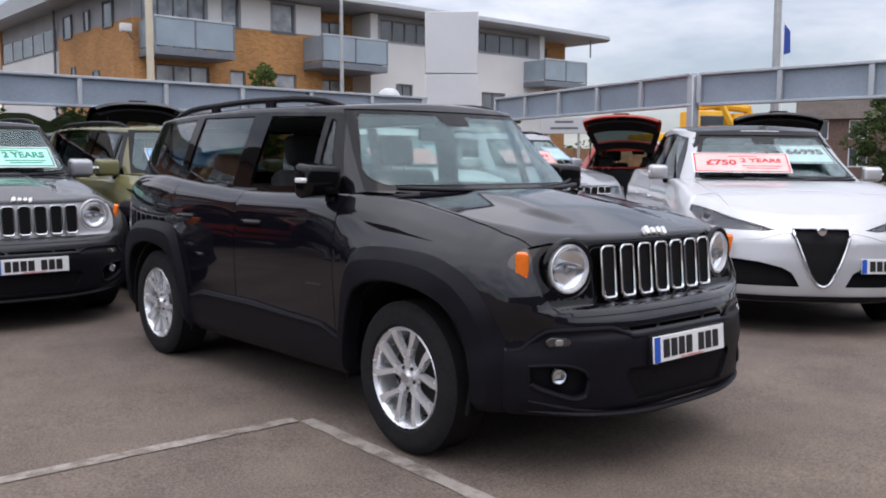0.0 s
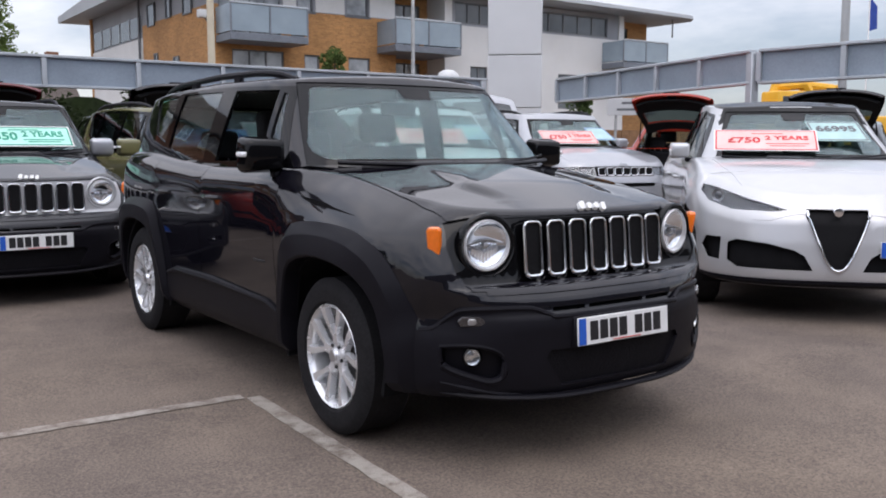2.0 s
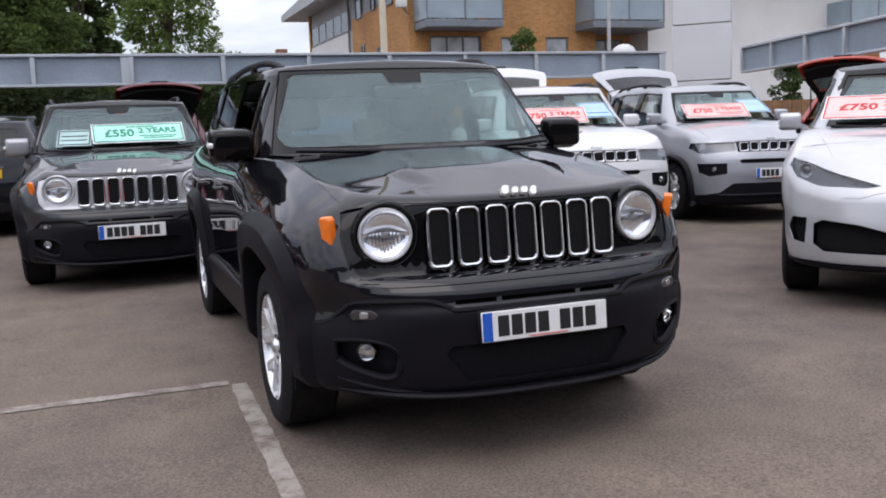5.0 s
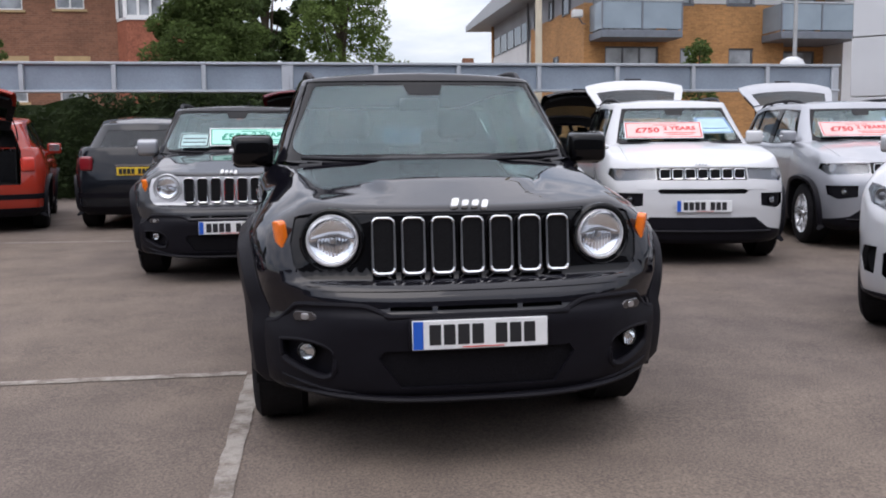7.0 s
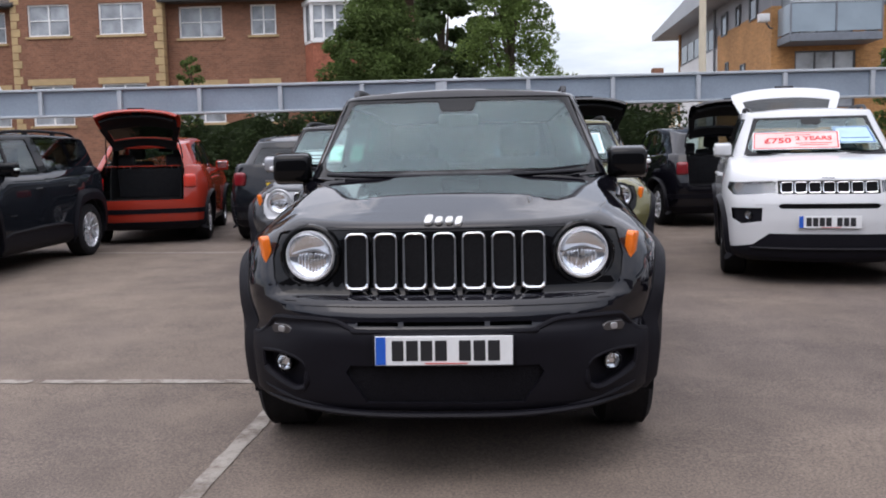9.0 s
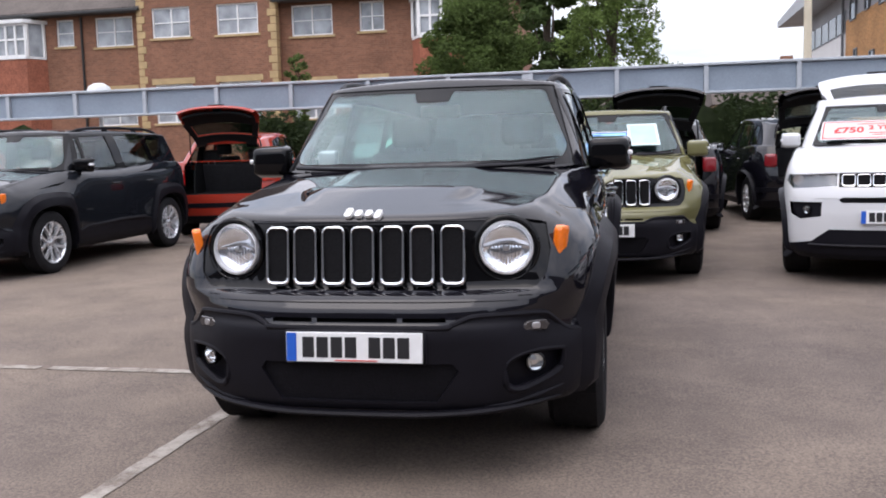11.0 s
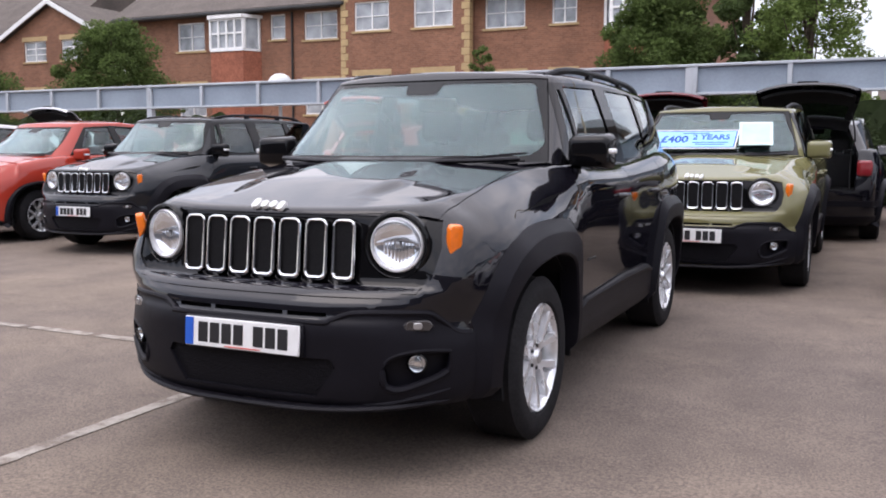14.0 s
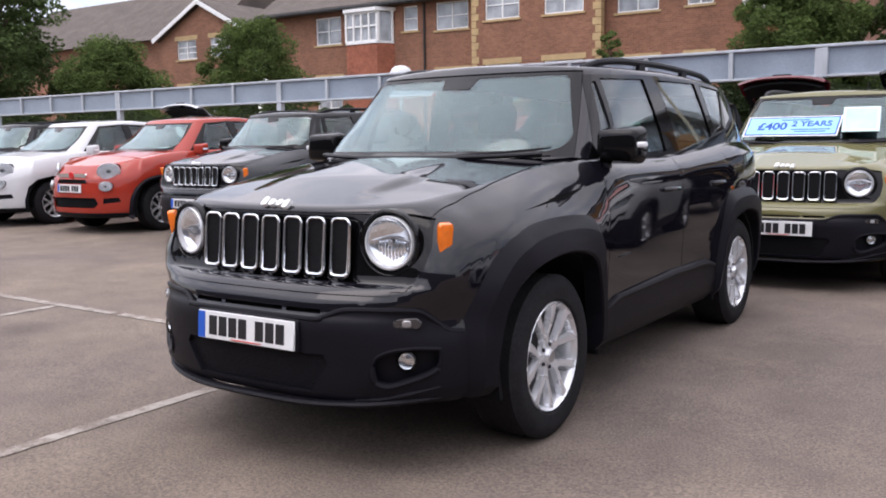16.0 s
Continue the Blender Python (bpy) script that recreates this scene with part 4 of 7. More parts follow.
def logo_shape(parent, sh, x, y, z, w, h, material, lean=0):
    """A maker's mark as a row of plain raised shapes."""
    mark = new("maker_badge")
    mark.parent = parent
    mark.matrix_local = Matrix.Translation((x, y, z)) @ pose(0, 0, 0, lean)
    for k, (dx, ww, hh, dz) in enumerate(((-0.36, 0.26, 1.0, 0.1), (-0.10, 0.24, 0.72, 0.0), (0.16, 0.24, 0.72, 0.0), (0.40, 0.22, 0.95, -0.12))):
        part("badge_shape", prism([(dx * w + q[0] + 0.28 * q[1], dz * h + q[1]) for q in rounded(ww * w * 0.72, hh * h, ww * w * 0.24, 3)], -0.014, 0.003, "z"), material, mark)
    return mark


def slot_face(sh, root, low, s, paint_m, nose, tail, face_m):
    # lower bumper, with its wavy upper edge, as one plastic piece
    half = [(0.285, 0.560), (0.355, 0.568), (0.405, 0.588), (0.455, 0.598), (0.59, 0.600), (0.675, 0.597), (0.70, 0.582), (0.735, 0.545), (0.765, 0.523), (0.80, 0.516), (0.92, 0.512), (0.92, 0.20)]
    bump = mirrored(half) + half
    insert = [(-0.60, 0.678), (0.60, 0.678), (0.655, 0.695), (0.692, 0.745), (0.705, 0.83), (0.685, 0.925), (0.60, 0.940), (-0.60, 0.940), (-0.685, 0.925), (-0.705, 0.83), (-0.692, 0.745), (-0.655, 0.695)]
    for side in (-1, 1):
        carve(low, [(side * 0.543 + 0.108 * math.cos(radians(a)), 0.836 + 0.104 * math.sin(radians(a))) for a in range(0, 360, 24)], "y", nose, keep=False)
    p = carve(low, insert, "y", nose)
    part("grille_panel", thick(p, 0.02, -0.006), face_m or GLOSS_BLACK, root, "glossy grille surround")
    # slim intakes between the painted ledge and the bumper
    for x0, x1 in ((-0.335, -0.175), (-0.155, 0.155), (0.175, 0.335)):
        p = carve(low, [(x0, 0.578), (x1, 0.578), (x1, 0.594), (x0, 0.594)], "y", nose)
        part("upper_intake", recess(p, 0.03), UNDER, root, "dark slim intake")
    for side in (-1, 1):
        fog = [(p.x, p.y) for p in spline([(x, z, 0) for x, z in ((0.748, 0.458), (0.68, 0.463), (0.605, 0.453), (0.552, 0.42), (0.545, 0.345), (0.585, 0.318), (0.65, 0.335), (0.728, 0.372), (0.748, 0.41), (0.748, 0.458))], 3)][:-1]
        if side < 0:
            fog = [(-x, z) for x, z in fog][::-1]
        p = carve(low, fog, "y", nose)
        ys = [sh.front_y(a, b) for a, b in fog]
        part("fog_recess", recess(p, 0.038), PLASTIC, root)
        part("fog_frame", tube([(a, y - 0.002, b) for (a, b), y in zip(fog, ys)], [0.009 + 0.006 * (b < 0.385) for a, b in fog], 8, closed=True), PLASTIC, root)
    p = carve(low, [(-0.30, 0.285), (0.30, 0.285), (0.38, 0.40), (0.36, 0.43), (-0.36, 0.43), (-0.38, 0.40)], "y", nose)
    part("lower_grille", recess(p, 0.008), mat("slot_mesh2", (0.0055, 0.0052, 0.007), 0.6, vary=0.3, scale=90, bump=0.5, bscale=120, spec=0.1), root)
    p = carve(low, bump, "y", nose)
    part("front_bumper", thick(p, 0.02, 0.008), PLASTIC, root, "matt black plastic bumper")
    ridge = [(a, sh.front_y(a, b) - 0.004, b) for a, b in bump[2:-2]]
    part("bumper_ridge", tube([(p.x, p.y, p.z) for p in spline(ridge, 3)], 0.011, 8), PLASTIC, root)
    # the fold that runs in from the corner above the chin
    for side in (-1, 1):
        fold = [(side * x, sh.front_y(x, z) - 0.006, z) for x, z in ((0.745, 0.315), (0.66, 0.292), (0.56, 0.268), (0.47, 0.262))]
        part("bumper_fold", tube(fold, [0.006, 0.012, 0.012, 0.005], 8), PLASTIC, root)
    lip = [(x, sh.front_y(x, 0.25) - 0.03, 0.238 + 0.045 * (abs(x) / 0.8) ** 3) for x in np.linspace(-0.78, 0.78, 25)]
    part("chin_lip", tube(lip, 0.024, 8, 0.55), PLASTIC, root)
    rear = carve(low, [(-0.95, 0.2), (0.95, 0.2), (0.95, 0.62), (-0.95, 0.62)], "y", tail)
    part("rear_bumper", thick(rear, 0.02, 0.008), PLASTIC, root, "matt black plastic bumper")
    for k in range(7):
        x = (k - 3) * 0.1155
        grille_slot(root, x, sh.front_y(x, 0.76) - 0.010, 0.815, 0.086, 0.216, CHROME, -4, 0.024)
    for side in (-1, 1):
        x = side * 0.543
        round_lamp(root, x, sh.front_y(x, 0.836) - 0.012, 0.836, 0.099, side * 9, face_m or GLOSS_BLACK)
        xi = side * 0.735
        yi = sh.front_y(0.735, 0.85)
        part("side_indicator", moved(prism([(-0.020, -0.062), (0.012, -0.066), (0.022, -0.052), (0.027, 0.050), (0.018, 0.064), (-0.022, 0.064), (-0.028, 0.050), (-0.027, -0.03)], -0.014, 0.02, "y", 0.006, 2), Matrix.Translation((xi + side * 0.006, yi - 0.003, 0.85)) @ pose(0, 0, 0, 9, 0, side * 57) @ Matrix.Diagonal((-side, 1, 1, 1))), AMBER, root, "amber turn lamp")
        at = Matrix.Translation((side * 0.655, sh.front_y(0.655, 0.56) - 0.024, 0.553)) @ pose(0, 0, 0, 0, 0, side * 30) @ Matrix.Diagonal((side, 1, 1, 1))
        lamp = part("day_lamp", moved(prism([(-0.052, -0.018), (0.045, -0.020), (0.058, 0.004), (0.040, 0.022), (-0.030, 0.020), (-0.052, 0.006)], 0.0, 0.02, "y", 0.004, 1), at), mat("day_lamp", (0.055, 0.052, 0.055), 0.12, metal=0.5, vary=0.2, scale=40, coat=0.8), root, "small clear lamp under the ridge")
        part("day_reflector", moved(prism(rounded(0.034, 0.024, 0.008, 3), -0.003, 0.004, "y", 0.002, 1), at), SATIN, lamp)
        fog_lamp(root, side * 0.65, sh.front_y(0.65, 0.41) + 0.005, 0.415, side * 22)
        part("rear_lamp", box(side * 0.66 - 0.09, side * 0.66 + 0.09, 3.28, 3.355, 0.82, 1.0, 0.02, 2), RED_LENS, root)
        # a maker's name low on the door stands as a plain bar
        part("door_badge", box(side * (sh.side_x(0.68, 0.66) + 0.001) - 0.002, side * (sh.side_x(0.68, 0.66) + 0.001) + 0.002, 0.61, 0.75, 0.655, 0.667, 0.002, 1), DARK_ALLOY, root)
    plate(root, sh.front_y(0, 0.49) - 0.022, 0.494)
    part("plate_holder", box(-0.27, 0.27, sh.front_y(0, 0.49) - 0.016, sh.front_y(0, 0.49) + 0.03, 0.43, 0.555, 0.006, 1), PLASTIC, root)
    logo_shape(root, sh, -0.005, -0.731, 0.975, 0.155, 0.040, WHITE_TRIM, 50)


def lamp_piece(root, low, poly, nose, dark=True):
    """A shaped headlamp cut out of the nose: housing, two bowls, clear cover."""
    p = carve(low, poly, "y", nose)
    if not p.faces:
        return None
    cover = p.copy()
    cs = [f.calc_center_median() for f in p.faces]
    c = sum(cs, Vector()) / len(cs)
    ob = part("headlight", thick(p, 0.01, -0.035), mat("lamp_housing", (0.085, 0.088, 0.095), 0.3, metal=0.4, vary=0.25, scale=14) if not dark else mat("lamp_housing_dark", (0.03, 0.03, 0.035), 0.3, metal=0.4, vary=0.3, scale=14), root)
    for k, t in enumerate((-0.07, 0.07) if not dark else (math.copysign(0.10, c.x),)):
        if dark:
            at = Matrix.Translation((c.x + t, c.y + 0.055, c.z + 0.012)) @ pose(0, 0, 0, 0, 0, math.copysign(28, c.x))
            part("projector_ring", moved(lathe([(0.043, -0.004), (0.047, -0.012), (0.040, -0.010), (0.037, 0.01)], 24, "y"), at), SATIN, ob)
            part("projector", moved(lathe([(0.036, 0.006), (0.028, -0.006), (0.014, -0.012), (0.0, -0.014)], 20, "y"), at), mat("projector_glass", (0.10, 0.105, 0.12), 0.08, metal=0.3, coat=1.0), ob)
            continue
        part("lamp_bowl", moved(lathe([(0.045, -0.004), (0.03, 0.012), (0.0, 0.02)], 20, "y"), Matrix.Translation((c.x + t, c.y + 0.018 + abs(t) * 0.4, c.z))), CHROME, ob)
    g = part("lens", thick(cover, 0.004, 0.0), LENS, ob)
    g.visible_shadow = False
    return ob


def mirrored(poly):
    return [(-x, z) for x, z in poly][::-1]


def dark_piece(root, low, poly, nose, name="intake", depth=-0.03, m=None):
    p = carve(low, poly, "y", nose)
    if p.faces:
        part(name, thick(p, 0.01, depth), m or UNDER, root)


def band_face(sh, root, low, s, paint_m, nose, tail, face_m):
    lamp = [(0.44, 0.84), (0.80, 0.815), (0.86, 0.875), (0.84, 0.935), (0.44, 0.945)]
    for q in (lamp, mirrored(lamp)):
        lamp_piece(root, low, q, nose, False)
    band = [(-0.43, 0.827), (0.43, 0.827), (0.43, 0.948), (-0.43, 0.948)]
    dark_piece(root, low, band, nose, "grille_panel", -0.012, GLOSS_BLACK)
    for k in range(7):
        x = (k - 3) * 0.118
        grille_slot(root, x, sh.front_y(x, 0.885) - 0.004, 0.887, 0.098, 0.096, CHROME, -8, 0.018)
    dark_piece(root, low, [(-0.40, 0.70), (0.40, 0.70), (0.43, 0.725), (0.40, 0.745), (-0.40, 0.745), (-0.43, 0.725)], nose, "slim_intake", -0.02)
    fog = [(0.565, 0.585), (0.74, 0.555), (0.82, 0.60), (0.83, 0.70), (0.56, 0.705)]
    for q in (fog, mirrored(fog)):
        dark_piece(root, low, q, nose, "fog_recess", -0.03, PLASTIC)
    for side in (-1, 1):
        fog_lamp(root, side * 0.68, sh.front_y(0.68, 0.64) + 0.01, 0.635, side * 24)
        part("rear_lamp", box(side * 0.66 - 0.14, side * 0.66 + 0.14, sh.at("yr", 0.8) - 0.16, sh.at("yr", 0.8) - 0.05, 0.92, 1.04, 0.03, 2), RED_LENS, root)
    p = carve(low, [(-0.95, 0.15), (0.95, 0.15), (0.95, 0.31), (0.64, 0.37), (0.50, 0.475), (-0.50, 0.475), (-0.64, 0.37), (-0.95, 0.31)], "y", nose)
    part("front_bumper", thick(p, 0.02, 0.003), PLASTIC, root, "black lower bumper")
    lip = [(x, sh.front_y(x, 0.30) - 0.012, 0.34) for x in np.linspace(-0.66, 0.66, 15)]
    part("skid_strip", tube(lip, 0.02, 6, 0.7), PLASTIC, root)
    plate(root, sh.front_y(0, 0.585) - 0.02, 0.585)
    logo_shape(root, sh, 0, sh.front_y(0, 0.95) + 0.012, 0.985, 0.12, 0.026, SATIN, 60)


def shield_face(sh, root, low, s, paint_m, nose, tail, face_m):
    lamp = [(0.33, 0.80), (0.42, 0.785), (0.70, 0.795), (0.84, 0.845), (0.89, 0.92), (0.87, 0.965), (0.78, 0.945), (0.58, 0.87)]
    for q in (lamp, mirrored(lamp)):
        lamp_piece(root, low, q, nose)
    shield = [(0.0, 0.375), (0.06, 0.415), (0.215, 0.765), (0.205, 0.81), (-0.205, 0.81), (-0.215, 0.765), (-0.06, 0.415)]
    dark_piece(root, low, shield, nose, "shield_grille", -0.025, mat("slot_mesh", (0.006, 0.006, 0.007), 0.6, vary=0.3, scale=150, bump=0.3, bscale=300, spec=0.1))
    rim = spline([(x, sh.front_y(x, z) - 0.012, z) for x, z in ((-0.205, 0.80), (-0.195, 0.745), (-0.125, 0.56), (-0.06, 0.43), (0.0, 0.39), (0.06, 0.43), (0.125, 0.56), (0.195, 0.745), (0.205, 0.80))], 4)
    part("shield_rim", tube(rim, 0.010, 8), CHROME, root, "satin metal V-shaped grille rim")
    by = sh.front_y(0, 0.775)
    part("maker_badge", moved(lathe([(0.0, -0.010), (0.030, -0.008), (0.036, 0.0), (0.036, 0.02)], 24, "y"), Matrix.Translation((0, by - 0.008, 0.795))), CHROME, root, "plain round chrome badge")
    inl = [(0.165, 0.385), (0.66, 0.385), (0.725, 0.43), (0.725, 0.555), (0.67, 0.585), (0.46, 0.565), (0.29, 0.525), (0.22, 0.485)]
    gill = [(0.775, 0.425), (0.85, 0.435), (0.885, 0.52), (0.86, 0.59), (0.765, 0.59)]
    for q in (inl, mirrored(inl), gill, mirrored(gill)):
        dark_piece(root, low, q, nose, "air_intake", -0.04)
    for side in (-1, 1):
        part("rear_lamp", box(side * 0.7 - 0.14, side * 0.7 + 0.14, sh.at("yr", 0.8) - 0.18, sh.at("yr", 0.8) - 0.05, 0.95, 1.05, 0.03, 2), RED_LENS, root)
    dark_piece(root, low, [(-0.95, 0.15), (0.95, 0.15), (0.95, 0.315), (-0.95, 0.315)], nose, "front_valance", 0.004, PLASTIC)
    # the plate sits to one side of the shield
    pl = plate(root, sh.front_y(0.52, 0.545) - 0.025, 0.545)
    pl.matrix_local = pose(0.53, sh.front_y(0.53, 0.545) - 0.035, 0.545, -4, 0, 10)


def oval_face(sh, root, low, s, paint_m, nose, tail, face_m):
    for side in (-1, 1):
        for (x, z, r) in ((0.575, 0.85, 0.118), (0.61, 0.655, 0.068)):
            y = sh.front_y(x, z)
            carve(low, [(side * x + 0.92 * r * math.cos(radians(a)), z + 0.86 * r * math.sin(radians(a))) for a in range(0, 360, 30)], "y", nose, keep=False)
            ob = new("headlight")
            ob.parent = root
            ob.matrix_local = pose(side * x, y - 0.028, z, -6, 0, side * 36) @ Matrix.Diagonal((1.25, 1, 0.92, 1))
            part("bezel", lathe([(r * 1.08, 0.02), (r * 1.06, -0.006), (r * 0.98, -0.008), (r * 0.94, 0.02)], 30, "y"), SATIN, ob)
            part("reflector", lathe([(r * 0.96, 0.002), (r * 0.7, 0.014), (r * 0.3, 0.02), (0, 0.022)], 28, "y"), mat("soft_reflector", (0.72, 0.73, 0.75), 0.35, metal=0.35, vary=0.2, scale=30), ob)
            part("bulb_shield", lathe([(0.0, -0.004), (r * 0.22, 0.0), (r * 0.26, 0.02)], 16, "y"), mat("lamp_housing", (0.16, 0.165, 0.18), 0.3, metal=0.5), ob)
            g = part("lens", lathe([(r, 0.002), (r * 0.7, -0.016), (r * 0.35, -0.023), (0, -0.025)], 28, "y"), LENS, ob)
            g.visible_shadow = False
        part("rear_lamp", moved(box(-0.09, 0.09, -0.045, 0.04, -0.10, 0.10, 0.035, 3), Matrix.Translation((side * 0.675, sh.at("yr", 0.8) - 0.055, 0.93)) @ pose(0, 0, 0, 0, 0, -side * 20)), (mat("orange_lens", (0.62, 0.055, 0.035), 0.15, coat=0.6) if paint_m.name == "paint_orange_red" else mat("maroon_lens", (0.22, 0.012, 0.018), 0.15, coat=0.6)), root)
    y = sh.front_y(0, 0.80)
    part("chrome_bar", moved(prism(rounded(0.62, 0.05, 0.022, 4), -0.015, 0.01, "y"), Matrix.Translation((0, y - 0.012, 0.80))), CHROME, root)
    part("maker_badge", moved(lathe([(0.0, -0.014), (0.045, -0.012), (0.05, 0.0)], 20, "y"), Matrix.Translation((0, y - 0.026, 0.80))), RED_LENS, root, "plain round badge")
    dark_piece(root, low, [(-0.34, 0.69), (0.34, 0.69), (0.30, 0.745), (-0.30, 0.745)], nose, "upper_intake", -0.02)
    dark_piece(root, low, [(-0.44, 0.36), (0.44, 0.36), (0.50, 0.42), (0.46, 0.50), (-0.46, 0.50), (-0.50, 0.42)], nose, "lower_intake", -0.03)
    fog = [(0.56, 0.42), (0.74, 0.44), (0.72, 0.50), (0.57, 0.49)]
    for q in (fog, mirrored(fog)):
        dark_piece(root, low, q, nose, "fog_recess", -0.02, PLASTIC)
    p = carve(low, [(-0.95, 0.15), (0.95, 0.15), (0.95, 0.29), (-0.95, 0.29)], "y", nose)
    part("front_valance", thick(p, 0.02, 0.003), PLASTIC, root)
    p = carve(low, [(-0.95, 0.46), (0.95, 0.46), (0.95, 0.53), (-0.95, 0.53)], "y", tail)
    part("rear_bumper_band", thick(p, 0.02, 0.008), PLASTIC, root, "black bumper band")
    p = carve(low, [(-0.95, 0.15), (0.95, 0.15), (0.95, 0.34), (-0.95, 0.34)], "y", tail)
    part("rear_valance", thick(p, 0.02, 0.005), PLASTIC, root)
    plate(root, sh.front_y(0, 0.625) - 0.02, 0.625)
    if not face_m:
        plate(root, sh.at("yr", 0.7) + 0.02, 0.82, True)
        part("tailgate_bar", moved(prism(rounded(0.56, 0.03, 0.012, 3), -0.008, 0.012, "y"), Matrix.Translation((0, sh.at("yr", 0.78) + 0.016, 0.90))), CHROME, root, "chrome bar over the plate")


# ---- ground ----
def asphalt_mat(name, dark, pale, paint_col=None):
    """Worn asphalt: brown and grey patches, stains, pale chippings; with a paint colour, a worn line over it."""
    m = bpy.data.materials.new(name)
    m.use_nodes = True
    nt = m.node_tree
    N, Lk = nt.nodes.new, nt.links.new
    b = nt.nodes["Principled BSDF"]
    b.inputs["Roughness"].default_value, b.inputs["Specular IOR Level"].default_value = 0.9, 0.28
    co = N("ShaderNodeTexCoord")

    def noise(scale, detail=4.0, rough=0.55, stretch=None):
        n = N("ShaderNodeTexNoise")
        n.inputs["Scale"].default_value, n.inputs["Detail"].default_value, n.inputs["Roughness"].default_value = scale, detail, rough
        if stretch:
            mp = N("ShaderNodeMapping")
            mp.inputs["Scale"].default_value = stretch
            Lk(co.outputs["Object"], mp.inputs[0])
            Lk(mp.outputs[0], n.inputs["Vector"])
        else:
            Lk(co.outputs["Object"], n.inputs["Vector"])
        return n.outputs["Fac"]

    def span(src, a, b2, lo, hi):
        r = N("ShaderNodeMapRange")
        for key, v in (("From Min", a), ("From Max", b2), ("To Min", lo), ("To Max", hi)):
            r.inputs[key].default_value = v
        Lk(src, r.inputs["Value"])
        return r.outputs[0]

    def blend(kind, fac, a, c):
        x = N("ShaderNodeMix")
        x.data_type, x.blend_type = "RGBA", kind
        for key, v in (("Factor", fac), ("A", a), ("B", c)):
            if isinstance(v, (int, float)):
                x.inputs[key].default_value = v
            elif isinstance(v, tuple):
                x.inputs[key].default_value = (*v, 1)
            else:
                Lk(v, x.inputs[key])
        return x.outputs["Result"]

    col = blend("MIX", span(noise(0.22, 5.0, 0.6, (1.0, 0.55, 1.0)), 0.38, 0.62, 0.0, 1.0), dark, pale)
    col = blend("MULTIPLY", 1.0, col, blend("MIX", span(noise(1.7, 6.0, 0.65), 0.35, 0.68, 0.0, 1.0), (0.80, 0.79, 0.79), (1.16, 1.15, 1.13)))
    # chippings: dark binder between pale stones
    col = blend("MULTIPLY", 1.0, col, blend("MIX", span(noise(85, 3.0, 0.7), 0.34, 0.68, 0.0, 1.0), (0.62, 0.62, 0.63), (1.42, 1.40, 1.36)))
    v = N("ShaderNodeTexVoronoi")
    v.inputs["Scale"].default_value = 26.0
    Lk(co.outputs["Object"], v.inputs["Vector"])
    col = blend("MIX", span(v.outputs["Distance"], 0.05, 0.11, 0.45, 0.0), col, (0.36, 0.32, 0.28))
    # drips of oil
    w = N("ShaderNodeTexVoronoi")
    w.inputs["Scale"].default_value = 0.55
    Lk(co.outputs["Object"], w.inputs["Vector"])
    col = blend("MULTIPLY", span(w.outputs["Distance"], 0.05, 0.16, 0.45, 0.0), col, (0.45, 0.44, 0.46))
    if paint_col:
        worn = span(noise(9.0, 6.0, 0.7), 0.40, 0.60, 0.12, 0.80)
        col = blend("MIX", worn, col, paint_col)
    Lk(col, b.inputs["Base Color"])
    bp = N("ShaderNodeBump")
    bp.inputs["Strength"].default_value, bp.inputs["Distance"].default_value = 0.5, 0.01
    Lk(noise(130, 4.0), bp.inputs["Height"])
    Lk(bp.outputs[0], b.inputs["Normal"])
    return m


ASPHALT = asphalt_mat("asphalt", (0.136, 0.112, 0.100), (0.176, 0.142, 0.116))
LINE_PAINT = asphalt_mat("line_paint", (0.140, 0.115, 0.102), (0.176, 0.142, 0.116), (0.39, 0.36, 0.32))


def yard(y):
    """The height of the gently rising yard."""
    return -0.036 + 0.0125 * min(max(y, -8.0), 16.0)


